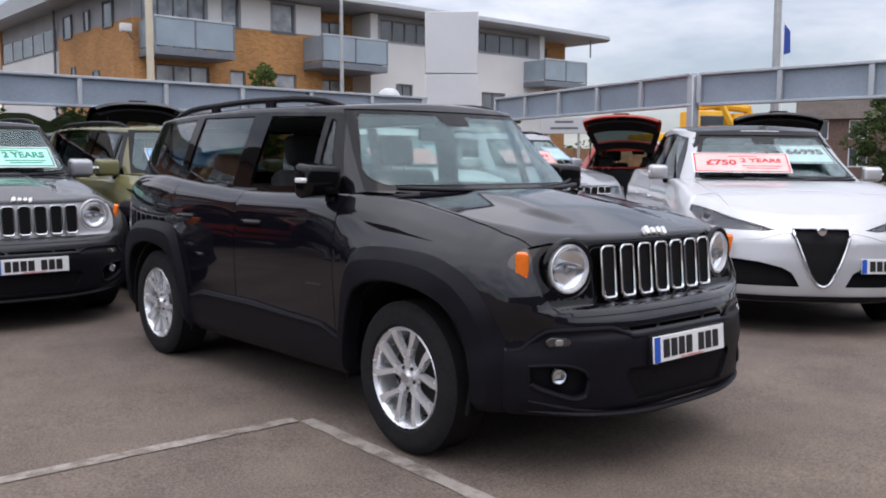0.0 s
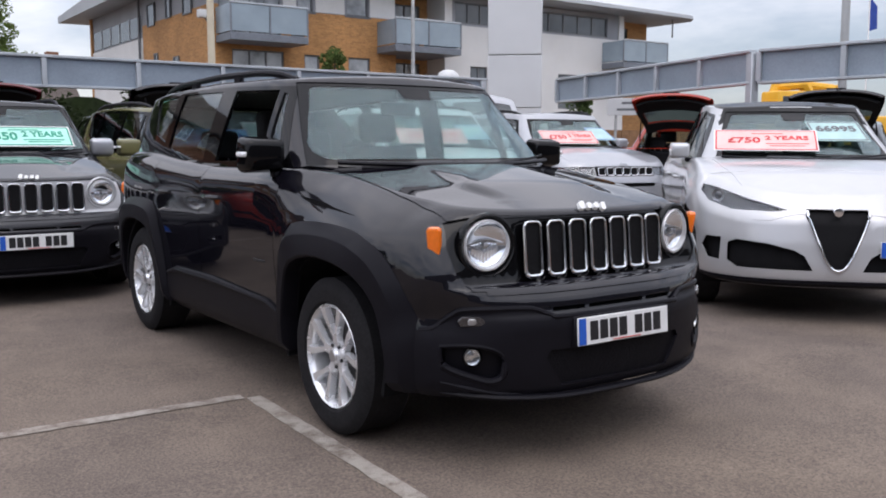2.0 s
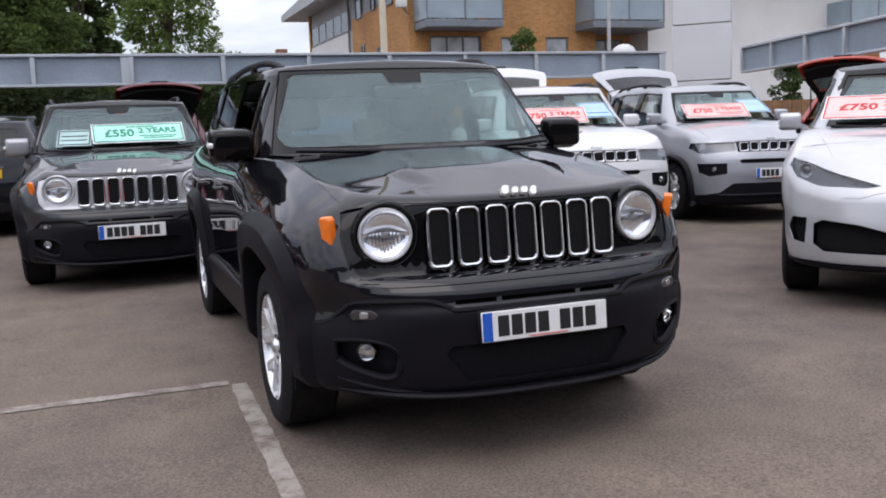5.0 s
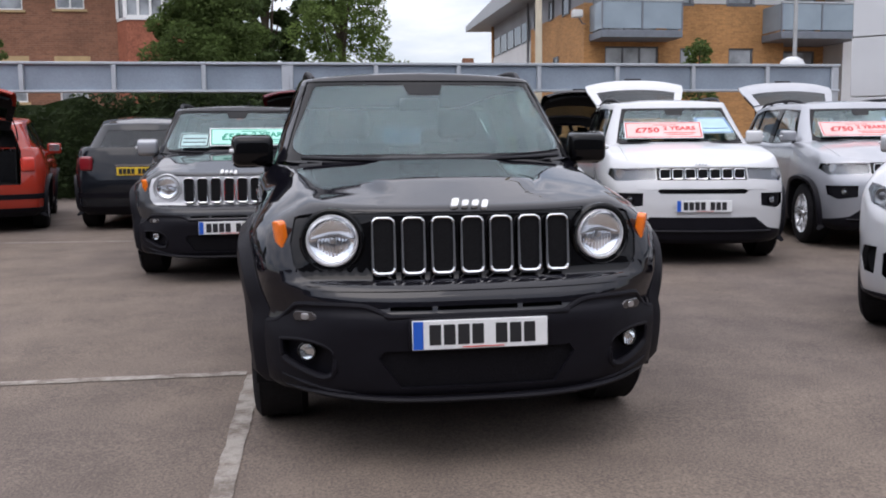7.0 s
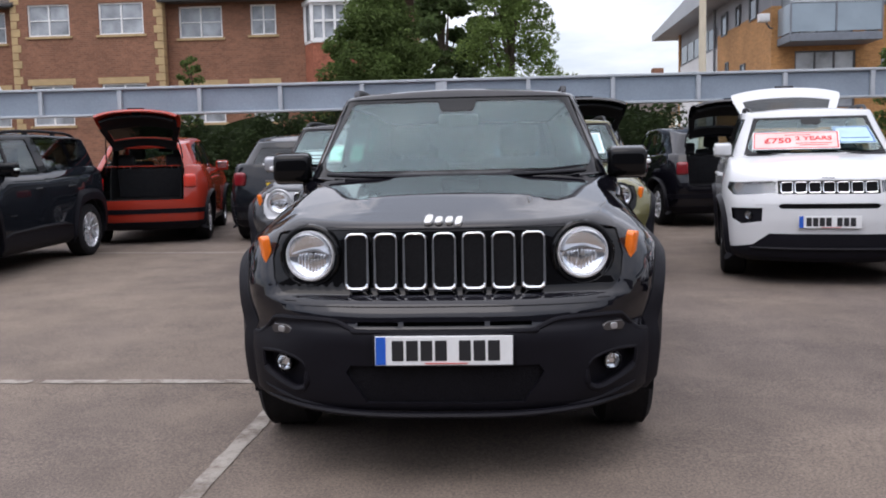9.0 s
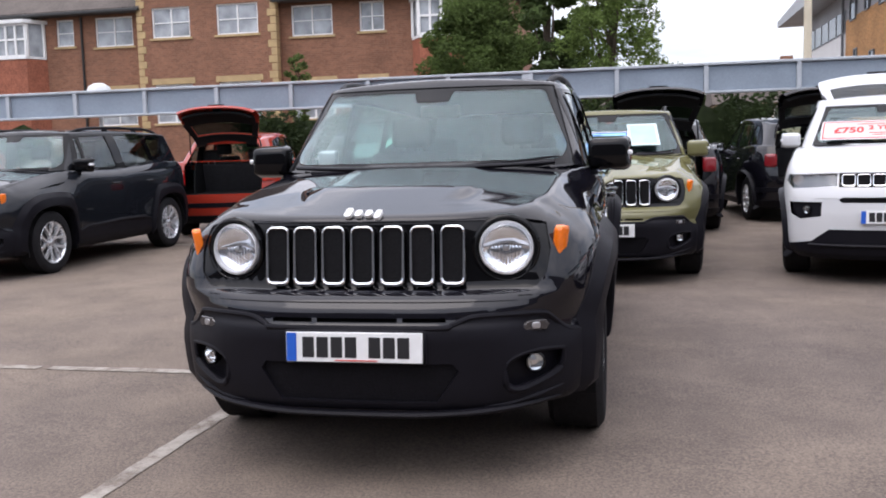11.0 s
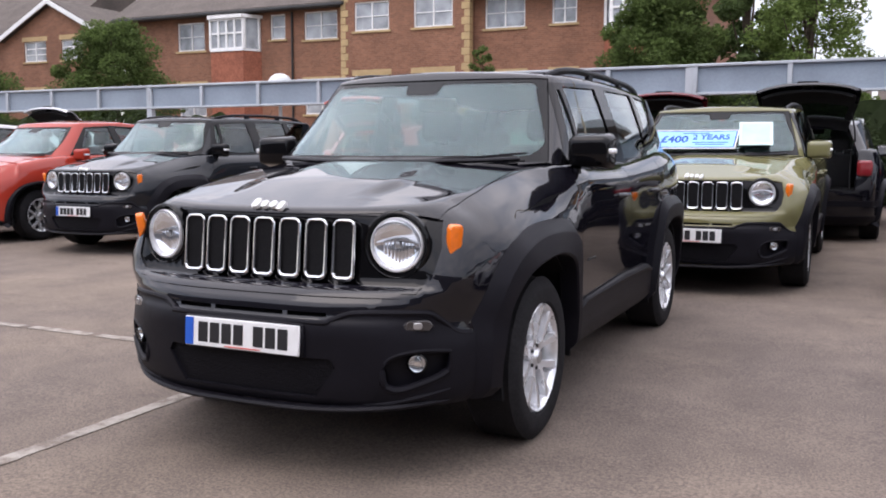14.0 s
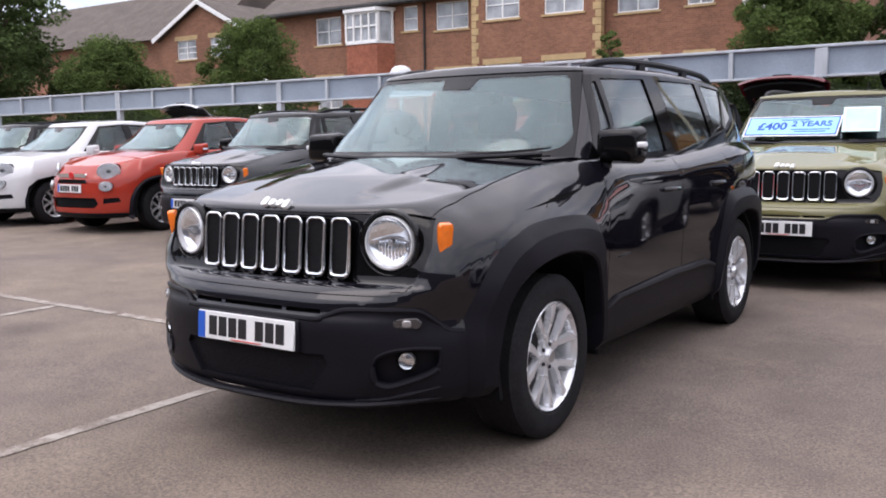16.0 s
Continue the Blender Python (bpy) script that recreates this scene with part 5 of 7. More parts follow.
def ground():
    bm = bmesh.new()
    for x0, x1, y0, y1 in ((-600, 600, -600, 900),):
        bmesh.ops.create_grid(bm, x_segments=40, y_segments=40, size=1)
        moved(bm, Matrix.Translation(((x0 + x1) / 2, (y0 + y1) / 2, 0)) @ Matrix.Diagonal(((x1 - x0) / 2, (y1 - y0) / 2, 1, 1)))
    for y in (-8.0, 16.0):
        bmesh.ops.bisect_plane(bm, geom=bm.verts[:] + bm.edges[:] + bm.faces[:], plane_co=(0, y, 0), plane_no=(0, 1, 0))
    for v in bm.verts:
        v.co.z = yard(v.co.y)
    tagged(part("ground", bm, ASPHALT), "worn brown-grey asphalt of the sales yard", "ground", kind="structure")
    rnd = random.Random(4)
    lines = [((-0.935, 0.68), (-0.99, -1.9)), ((-0.98, 0.72), (-4.9, 0.79)), ((-3.83, 0.72), (-4.0, -1.9)), ((-2.6, 7.42), (-9.8, 8.15)), ((3.0, 7.9), (9.0, 7.6)), ((-6.75, 0.72), (-6.8, -1.9)), ((-4.9, 0.80), (-9.5, 0.87))]
    for a, b in lines:
        a, b = Vector((*a, 0)), Vector((*b, 0))
        d = (b - a).normalized()
        n = Vector((-d.y, d.x, 0))
        bm = bmesh.new()
        steps = max(8, int((b - a).length / 0.07))
        prev = None
        for k in range(steps + 1):
            p = a + (b - a) * k / steps
            w0, w1 = 0.043 + rnd.uniform(-0.006, 0.004), 0.043 + rnd.uniform(-0.006, 0.004)
            row = [bm.verts.new((*(p + n * w0).xy, yard(p.y) + 0.004)), bm.verts.new((*(p - n * w1).xy, yard(p.y) + 0.004))]
            if prev and rnd.random() > 0.012:
                bm.faces.new((prev[0], prev[1], row[1], row[0]))
            prev = row
        tagged(part("bay_line", bm, LINE_PAINT), "worn off-white painted parking bay line", "road marking", "bay lines", kind="structure")


ground()

# an unseen dark wall, added behind the camera to darken reflections in the car fronts
tagged(part("wall_south", box(-45, 45, -17.3, -17, -0.2, 6.5), mat("reflection_wall_grey", (0.09, 0.092, 0.10), rough=0.6, vary=0.2, scale=0.8, fine=0.1, fscale=9)), kind="structure")

# ---- the steel vehicle barrier on posts round the yard ----
STEEL = mat("barrier_panel", (0.27, 0.32, 0.375), rough=0.5, metal=0.25, vary=0.12, scale=1.2, fine=0.06, fscale=30, rvary=0.1)
STEEL_EDGE = mat("barrier_frame", (0.45, 0.48, 0.51), rough=0.5, metal=0.3, vary=0.1, scale=3)


def barrier(name, a, b, posts, zlo=2.24, zhi=2.80, pitch=1.63):
    """A run of boxed steel panels between flanges, carried by posts."""
    a, b = Vector((*a, 0)), Vector((*b, 0))
    L = (b - a).length
    root = empty(name, Matrix.Translation(a) @ Matrix.Rotation(math.atan2(b.y - a.y, b.x - a.x), 4, "Z"), "grey steel boxed barrier raised on posts round the yard", "barrier", "yard barrier")
    part("top_flange", box(0, L, -0.09, 0.09, zhi - 0.05, zhi, 0.008, 1), STEEL_EDGE, root)
    part("bottom_flange", box(0, L, -0.09, 0.09, zlo, zlo + 0.045, 0.008, 1), STEEL_EDGE, root)
    n = max(1, round(L / pitch))
    for k in range(n):
        x0, x1 = k * L / n + 0.04, (k + 1) * L / n - 0.04
        part("barrier_panel", box(x0, x1, -0.012, 0.012, zlo + 0.045, zhi - 0.05, 0.004, 1), STEEL, root)
        part("stiffener", box(x0 - 0.08, x0, -0.085, 0.085, zlo + 0.045, zhi - 0.05, 0.006, 1), STEEL_EDGE, root)
    for d in posts:
        part("post", box(d - 0.075, d + 0.075, -0.075, 0.075, 0, zhi - 0.05, 0.01, 1), STEEL_EDGE, root)
        part("base_plate", box(d - 0.15, d + 0.15, -0.15, 0.15, 0, 0.02, 0.004, 1), STEEL_EDGE, root)
    return root


barrier("yard_barrier", (-46.0, 13.5), (10.5, 13.5), [6.6, 13.0, 19.5, 25.9, 32.3, 45.1, 56.4])
barrier("yard_barrier", (11.7, 12.3), (10.0, 5.8), [6.7], 2.22, 2.78, 1.35)
barrier("yard_barrier", (10.05, 5.7), (11.0, -2.5), [4.2, 8.1], 2.22, 2.78, 1.35)

# ---- buildings ----
def brick_mat(name, col, mortar, vary=0.16):
    """Brickwork at its real size, in courses, with broad weathering."""
    m = mat(name, col, rough=0.9, vary=vary, scale=0.7, fine=0.12, fscale=14, bump=0.2, bscale=40)
    nt = m.node_tree
    N, Lk = nt.nodes.new, nt.links.new
    b = nt.nodes["Principled BSDF"]
    src = b.inputs["Base Color"].links[0].from_socket
    co, sep, add, comb = N("ShaderNodeTexCoord"), N("ShaderNodeSeparateXYZ"), N("ShaderNodeMath"), N("ShaderNodeCombineXYZ")
    Lk(co.outputs["Object"], sep.inputs[0])
    Lk(sep.outputs["X"], add.inputs[0])
    Lk(sep.outputs["Y"], add.inputs[1])
    Lk(add.outputs[0], comb.inputs["X"])
    Lk(sep.outputs["Z"], comb.inputs["Y"])
    br = N("ShaderNodeTexBrick")
    br.inputs["Scale"].default_value, br.inputs["Brick Width"].default_value, br.inputs["Row Height"].default_value = 1.0, 0.225, 0.075
    br.inputs["Mortar Size"].default_value, br.inputs["Mortar Smooth"].default_value, br.inputs["Bias"].default_value = 0.007, 0.3, 0.0
    br.inputs["Color1"].default_value, br.inputs["Color2"].default_value, br.inputs["Mortar"].default_value = (0.84, 0.84, 0.85, 1), (1.14, 1.13, 1.12, 1), (*mortar, 1)
    Lk(comb.outputs[0], br.inputs["Vector"])
    mul = N("ShaderNodeMix")
    mul.data_type, mul.blend_type = "RGBA", "MULTIPLY"
    mul.inputs["Factor"].default_value = 1.0
    Lk(src, mul.inputs["A"])
    Lk(br.outputs["Color"], mul.inputs["B"])
    Lk(mul.outputs["Result"], b.inputs["Base Color"])
    return m


BRICK_TAN = brick_mat("tan_brick", (0.42, 0.215, 0.082), (1.05, 1.15, 1.35))
BRICK_RED = brick_mat("red_brick", (0.232, 0.108, 0.064), (1.15, 1.4, 1.6))
TILE_HUNG = mat("hung_tile", (0.31, 0.105, 0.06), rough=0.85, vary=0.2, scale=2.5, fine=0.3, fscale=18)
STONE = mat("buff_stone", (0.46, 0.33, 0.17), rough=0.85, vary=0.12, scale=3)
RENDER_WHITE = mat("white_render", (0.68, 0.68, 0.67), rough=0.85, vary=0.06, scale=0.6, fine=0.05, fscale=30)
CLAD_GREY = mat("grey_cladding", (0.26, 0.27, 0.29), rough=0.6, vary=0.1, scale=0.8)
CLAD_PALE = mat("pale_cladding", (0.52, 0.53, 0.54), rough=0.6, vary=0.06, scale=0.8)
ROOF_METAL = mat("metal_roof", (0.33, 0.345, 0.36), rough=0.5, metal=0.3, vary=0.08, scale=0.5)
ROOF_TILE = mat("roof_tile", (0.088, 0.071, 0.061), rough=0.9, vary=0.2, scale=1.2, fine=0.3, fscale=12, bump=0.4, bscale=20)
FRAME_GREY = mat("grey_window_frame", (0.12, 0.125, 0.135), rough=0.5)
PANE = mat("house_pane", (0.09, 0.105, 0.12), rough=0.06, vary=0.5, scale=0.5, spec=0.8)
# a paler pane with stronger variation of tone
PALE_PANE = mat("pale_pane", (0.30, 0.32, 0.34), rough=0.08, vary=0.55, scale=1.3, spec=0.8)
BALC_GLASS = mat("frosted_balcony_glass", (0.27, 0.335, 0.385), rough=0.22, vary=0.1, scale=1.0)
BALC_STEEL = mat("balcony_steel", (0.16, 0.18, 0.21), rough=0.5, vary=0.1)


def window(name, parent, x0, x1, y, z0, z1, frame_m, lights=2, bars=0, sill=None, lintel=None, depth=0.12, pane_m=None):
    """A framed window let into a wall whose face is at y, looking towards -y."""
    w = new(name)
    w.parent = parent
    t = 0.06
    for a, b, c, d in ((x0, x1, z0, z0 + t), (x0, x1, z1 - t, z1), (x0, x0 + t, z0 + t, z1 - t), (x1 - t, x1, z0 + t, z1 - t)):
        part("window_frame", box(a, b, y + depth - 0.06, y + depth + 0.02, c, d), frame_m, w)
    n = lights
    for k in range(n):
        a, b = x0 + t + (x1 - x0 - 2 * t) * k / n, x0 + t + (x1 - x0 - 2 * t) * (k + 1) / n
        part("pane", box(a, b, y + depth - 0.01, y + depth, z0 + t, z1 - t), pane_m or PANE, w)
        if k:
            part("mullion", box(a - 0.03, a + 0.03, y + depth - 0.055, y + depth + 0.015, z0 + t, z1 - t), frame_m, w)
        for j in range(bars):
            zz = z0 + t + (z1 - z0 - 2 * t) * (j + 1) / (bars + 1)
            part("glazing_bar", box(a, b, y + depth - 0.04, y + depth - 0.012, zz - 0.02, zz + 0.02), frame_m, w)
    if sill:
        part("window_sill", box(x0 - 0.1, x1 + 0.1, y - 0.06, y + depth, z0 - 0.09, z0 - 0.002), sill, w)
    if lintel:
        part("lintel", box(x0 - 0.12, x1 + 0.12, y - 0.02, y + depth, z1 + 0.002, z1 + 0.24), lintel, w)
    return w


def wall_with_holes(x0, x1, z0, z1, y, holes, th=0.3):
    """A wall facing -y with rectangular openings through it."""
    xs = sorted({x0, x1, *[h[0] for h in holes], *[h[1] for h in holes]})
    zs = sorted({z0, z1, *[h[2] for h in holes], *[h[3] for h in holes]})
    bm = bmesh.new()
    vs = {}
    def v(x, z, yy):
        if (x, z, yy) not in vs:
            vs[x, z, yy] = bm.verts.new((x, yy, z))
        return vs[x, z, yy]
    solid = lambda a, b: not any(h[0] - 1e-6 < a < h[1] + 1e-6 and h[2] - 1e-6 < b < h[3] + 1e-6 for h in holes)
    cell = {}
    for i in range(len(xs) - 1):
        for j in range(len(zs) - 1):
            cell[i, j] = solid((xs[i] + xs[i + 1]) / 2, (zs[j] + zs[j + 1]) / 2)
    for (i, j), ok in cell.items():
        if not ok:
            continue
        a, b, c, d = xs[i], xs[i + 1], zs[j], zs[j + 1]
        bm.faces.new((v(a, c, y), v(b, c, y), v(b, d, y), v(a, d, y)))
        bm.faces.new((v(a, c, y + th), v(a, d, y + th), v(b, d, y + th), v(b, c, y + th)))
        for di, dj, p, q in ((-1, 0, (a, c), (a, d)), (1, 0, (b, c), (b, d)), (0, -1, (a, c), (b, c)), (0, 1, (a, d), (b, d))):
            if not cell.get((i + di, j + dj), False):
                bm.faces.new((v(*p, y), v(*q, y), v(*q, y + th), v(*p, y + th)))
    return bm


def balcony(parent, x0, x1, y0, y1, z):
    """A steel balcony with frosted glass panels; y0 is its front."""
    b = new("balcony")
    b.parent = parent
    part("balcony_floor", box(x0, x1, y0, y1, z - 0.28, z, 0.02, 1), BALC_STEEL, b)
    mid = (x0 + x1) / 2
    for a, c in ((x0 + 0.05, mid - 0.04), (mid + 0.04, x1 - 0.05)):
        part("balcony_glass", box(a, c, y0 + 0.02, y0 + 0.04, z + 0.06, z + 1.05), BALC_GLASS, b)
    for x in (x0 + 0.02, x1 - 0.03):
        part("balcony_glass", box(x, x + 0.02, y0 + 0.08, y1, z + 0.06, z + 1.05), BALC_GLASS, b)
    for x in (x0, mid - 0.03, x1 - 0.06):
        part("balcony_post", box(x, x + 0.06, y0, y0 + 0.06, z, z + 1.1), BALC_STEEL, b)
    part("handrail", box(x0, x1, y0 - 0.01, y0 + 0.07, z + 1.06, z + 1.13, 0.01, 1), STEEL_EDGE, b)


def apartments():
    """Flats of tan brick and white render under an oversailing metal roof, with a long side wall."""
    y = 30.4
    r = empty("apartment_building", Matrix(), "tan brick and white rendered flats with glass balconies", "building")
    X0, XA, XC, XW, XE = 10.35, 18.7, 21.3, 32.4, 36.0
    top, eave = 6.65, 7.95
    # front in brick, with tall glazing behind the corner balcony
    lower = [(11.2, 13.4, 2.9, 5.0), (14.3, 15.0, 3.3, 4.95), (16.35, 17.4, 3.3, 4.95)]
    part("brick_wall", wall_with_holes(X0, XA, 0, top, y, lower + [(10.7, 13.3, 5.45, top)]), BRICK_TAN, r)
    for h in lower:
        window("window", r, *h[:2], y, *h[2:], FRAME_GREY, 3 if h[1] - h[0] > 2 else 1, pane_m=PALE_PANE)
    upper = [(10.7, 13.3, top, 7.75), (14.05, 14.75, top + 0.02, 7.85), (16.3, 17.35, top + 0.02, 7.85)]
    part("upper_wall", wall_with_holes(X0, XA, top, eave, y + 0.05, upper), CLAD_GREY, r, "grey cladding")
    window("window", r, 10.7, 13.3, y, 5.45, 7.75, FRAME_GREY, 4, pane_m=PALE_PANE)
    for h in upper[1:]:
        window("window", r, *h[:2], y + 0.05, *h[2:], FRAME_GREY, 1, sill=FRAME_GREY, pane_m=PALE_PANE)
    for a, b in ((13.4, 13.98), (14.85, 16.2), (17.42, 18.68)):
        part("cladding_panel", box(a, b, y + 0.015, y + 0.048, top + 0.03, 7.9, 0.006, 1), RENDER_WHITE, r, "off-white panel")
    # the set-back bay behind the second balcony
    deep = [(19.3, 20.9, 2.9, 5.0), (19.3, 20.9, 5.45, 7.6)]
    part("bay_wall", wall_with_holes(XA, XC, 0, eave, y + 1.4, deep), BRICK_TAN, r)
    for h in deep:
        window("window", r, *h[:2], y + 1.4, *h[2:], FRAME_GREY, 2, pane_m=PALE_PANE)
    part("bay_cheek", box(XA - 0.3, XA, y + 0.36, y + 1.4, 0, eave), BRICK_TAN, r)
    part("bay_pier", box(XC, XC + 0.4, y - 0.02, y + 1.4, 0, eave), RENDER_WHITE, r)
    # rendered wing with a ribbon of windows
    holes_w = [(22.75, 23.75, 3.4, 4.9), (28.2, 29.9, 3.1, 4.8)]
    part("rendered_wall", wall_with_holes(XC + 0.4, XW, 0, top + 0.05, y, holes_w), RENDER_WHITE, r, "white render")
    for h in holes_w:
        window("window", r, *h[:2], y, *h[2:], FRAME_GREY, 2)
    strip = [(21.9, 25.6, top + 0.15, 7.75), (26.6, 31.6, top + 0.15, 7.75)]
    part("upper_wall", wall_with_holes(XC + 0.4, XW, top + 0.05, eave, y + 0.05, strip), CLAD_GREY, r, "grey cladding")
    for h in strip:
        window("window", r, *h[:2], y + 0.05, *h[2:], FRAME_GREY, 5)
    part("end_pier", box(XW, XW + 0.35, y - 0.02, y + 1.4, 0, eave), RENDER_WHITE, r)
    part("end_wall", wall_with_holes(XW + 0.35, XE, 0, eave, y + 1.4, [(33.1, 34.5, 5.45, 7.6)]), BRICK_TAN, r)
    window("window", r, 33.1, 34.5, y + 1.4, 5.45, 7.6, FRAME_GREY, 2)
    part("soffit_post", tube([(35.7, y - 0.7, 7.0), (35.7, y - 0.7, eave)], 0.04, 8), FRAME_GREY, r)
    # long side wall: brick, then white render, under cladding with narrow windows
    part("side_wall", box(X0, X0 + 0.3, y + 0.3, 38.7, 0, top), BRICK_TAN, r)
    part("side_cladding", box(X0 + 0.04, X0 + 0.34, y + 0.3, 38.7, top, eave), CLAD_GREY, r, "grey cladding")
    part("side_render", box(X0 + 0.04, X0 + 0.34, 38.7, 47.5, 0, 6.15), RENDER_WHITE, r, "white render")
    part("side_ribbon", box(X0 + 0.10, X0 + 0.34, 38.7, 47.5, 6.15, eave), CLAD_GREY, r)
    for ya, yb, z0, z1 in ((36.9, 37.9, 6.5, 7.5), (34.8, 35.4, 6.6, 7.45), (32.3, 33.3, 6.5, 7.6), (33.9, 34.6, 3.9, 4.95), (36.6, 37.1, 4.2, 5.3)):
        w = new("side_window")
        w.parent = r
        part("pane", box(X0 - 0.02, X0 + 0.02, ya + 0.05, yb - 0.05, z0 + 0.05, z1 - 0.05), PANE, w)
        for a, b, c, d in ((ya, yb, z0, z0 + 0.05), (ya, yb, z1 - 0.05, z1), (ya, ya + 0.05, z0 + 0.05, z1 - 0.05), (yb - 0.05, yb, z0 + 0.05, z1 - 0.05)):
            part("window_frame", box(X0 - 0.06, X0 + 0.03, a, b, c, d), FRAME_GREY, w)
    for k in range(5):
        a = 39.2 + k * 1.6
        w = new("ribbon_window")
        w.parent = r
        part("pane", box(X0 + 0.05, X0 + 0.09, a + 0.06, a + 1.54, 6.25, 7.15), PANE, w)
        part("mullion", box(X0 + 0.02, X0 + 0.099, a, a + 0.06, 6.2, 7.2), STEEL_EDGE, w)
    part("downpipe", tube([(X0 - 0.07, 39.0, 0), (X0 - 0.07, 39.0, eave)], 0.06, 8), FRAME_GREY, r)
    flood = part("wall_lamp", box(X0 - 0.55, X0 - 0.15, y - 0.35, y - 0.05, 6.05, 6.35, 0.04, 2), RENDER_WHITE, r, "white floodlight on the corner")
    part("lamp_arm", tube([(X0 - 0.3, y - 0.2, 6.1), (X0 - 0.1, y - 0.1, 5.85), (X0 + 0.05, y + 0.02, 5.85)], 0.03, 6), FRAME_GREY, flood)
    part("back_wall", box(X0, XE, 47.5, 47.8, 0, eave), BRICK_TAN, r)
    part("ceiling_slab", box(X0 + 0.4, XE - 0.3, y + 1.8, 47.4, 5.1, 5.3), RENDER_WHITE, r)
    # oversailing roof with a rolled edge
    bm = bmesh.new()
    rows = []
    for k in range(25):
        t = k / 24
        x = X0 - 1.1 + t * (XE + 0.9 - X0 + 1.1)
        zc = eave - 0.05 + 0.10 * math.sin(math.pi * t)
        rows.append([bm.verts.new(p) for p in ((x, y - 0.95, zc), (x, y - 1.10, zc + 0.12), (x, y - 1.02, zc + 0.30), (x, y - 0.8, zc + 0.38), (x, y + 8, zc + 0.9), (x, 50.0, zc + 0.35), (x, 50.0, zc + 0.02))])
    for p, q in zip(rows, rows[1:]):
        for i in range(7):
            bm.faces.new((p[i], p[(i + 1) % 7], q[(i + 1) % 7], q[i]))
    bm.faces.new(rows[0])
    bm.faces.new(rows[-1])
    part("roof", bm, ROOF_METAL, r, "pale metal roof with a deep rolled eave")
    for x0, x1, yb in ((10.55, 13.75, y), (17.75, 21.15, y + 1.4), (31.2, 34.5, y + 1.4)):
        balcony(r, x0, x1, 28.9, yb, 5.45)
    return r


apartments()


def brick_houses():
    """A long red brick block with white windows, buff dressings and hung-tile bays."""
    y = 30.6
    r = empty("brick_terrace", Matrix(), "red brick block with white windows and buff stone dressings", "building")
    def run(x0, x1, yy, holes, z1):
        part("brick_wall", wall_with_holes(x0, x1, 0, z1, yy, holes), BRICK_RED, r)
        for a, b, c, d in holes:
            window("window", r, a, b, yy, c, d, WHITE_TRIM, 2 if b - a > 0.9 else 1, 1, STONE, STONE if d < 6 else None, pane_m=PALE_PANE)
    z0, z1, l0, l1 = 6.15, 7.35, 2.9, 4.3
    mid = [(-17.75, -16.1, z0 + 0.15, z1 + 0.15), (-14.95, -13.2, z0 + 0.15, z1 + 0.15), (-17.75, -16.1, l0, l1 + 0.15), (-14.95, -13.2, l0, l1 + 0.15)]
    run(-18.4, -12.45, y - 0.5, mid, 9.2)
    right = [(-12.0, -10.3, z0, z1), (-9.2, -8.2, z0 + 0.05, z1), (-12.0, -10.3, l0, l1), (-9.2, -8.2, l0, l1)]
    run(-12.45, -3.4, y, right, 7.6)
    left = [(-20.6, -18.9, z0, z1), (-22.4, -21.6, z0 + 0.1, z1), (-27.7, -26.1, z0 - 0.2, z1 - 0.1), (-20.6, -18.9, l0, l1), (-27.7, -26.1, l0, l1)]
    run(-31.0, -18.4, y, left, 7.6)
    # bays: white window over hung tiles
    for x0, x1 in ((-7.1, -4.5), (-25.6, -22.9)):
        b = new("bay_window")
        b.parent = r
        pts = [(x0, y), (x0 + 0.45, y - 0.75), (x1 - 0.45, y - 0.75), (x1, y)]
        part("hung_tiles", prism(pts, 2.7, 5.75, "z"), TILE_HUNG, b, "red hung tiles")
        part("bay_sill", prism([(p[0], p[1] - 0.05) for p in pts], 5.75, 5.85, "z"), WHITE_TRIM, b)
        part("bay_glass", prism([(x0 + 0.05, y), (x0 + 0.48, y - 0.7), (x1 - 0.48, y - 0.7), (x1 - 0.05, y)], 5.85, 7.2, "z"), PALE_PANE, b)
        for k in range(5):
            x = x0 + 0.45 + (x1 - x0 - 0.9) * k / 4
            part("bay_mullion", box(x - 0.045, x + 0.045, y - 0.78, y - 0.70, 5.85, 7.2), WHITE_TRIM, b)
        for z in (5.88, 6.55, 7.15):
            part("bay_rail", box(x0 + 0.4, x1 - 0.4, y - 0.775, y - 0.705, z - 0.04, z + 0.04), WHITE_TRIM, b)
        for sx, xa in ((1, x0), (-1, x1)):
            for t in (0.1, 0.9):
                part("bay_post", box(xa + sx * 0.45 * t - 0.05, xa + sx * 0.45 * t + 0.05, y - 0.75 * t - 0.06, y - 0.75 * t + 0.04, 5.85, 7.2), WHITE_TRIM, b)
        part("bay_roof", prism([(x0 - 0.1, y), (x0 + 0.4, y - 0.9), (x1 - 0.4, y - 0.9), (x1 + 0.1, y)], 7.2, 7.35, "z"), WHITE_TRIM, b)
    for x in (-18.4, -12.75):
        part("brick_return", box(x, x + 0.3, y - 0.2, y + 0.4, 0, 9.2), BRICK_RED, r)
    # quoins of buff stone at the projecting part
    for x in (-18.4, -12.45):
        for k in range(30):
            w = 0.34 if k % 2 else 0.22
            xa = x if x < -15 else x - w
            part("quoin", box(xa - 0.012, xa + w + 0.012, y - 0.53, y - 0.2, 0.02 + k * 0.3, 0.30 + k * 0.3, 0.01, 1), STONE, r)
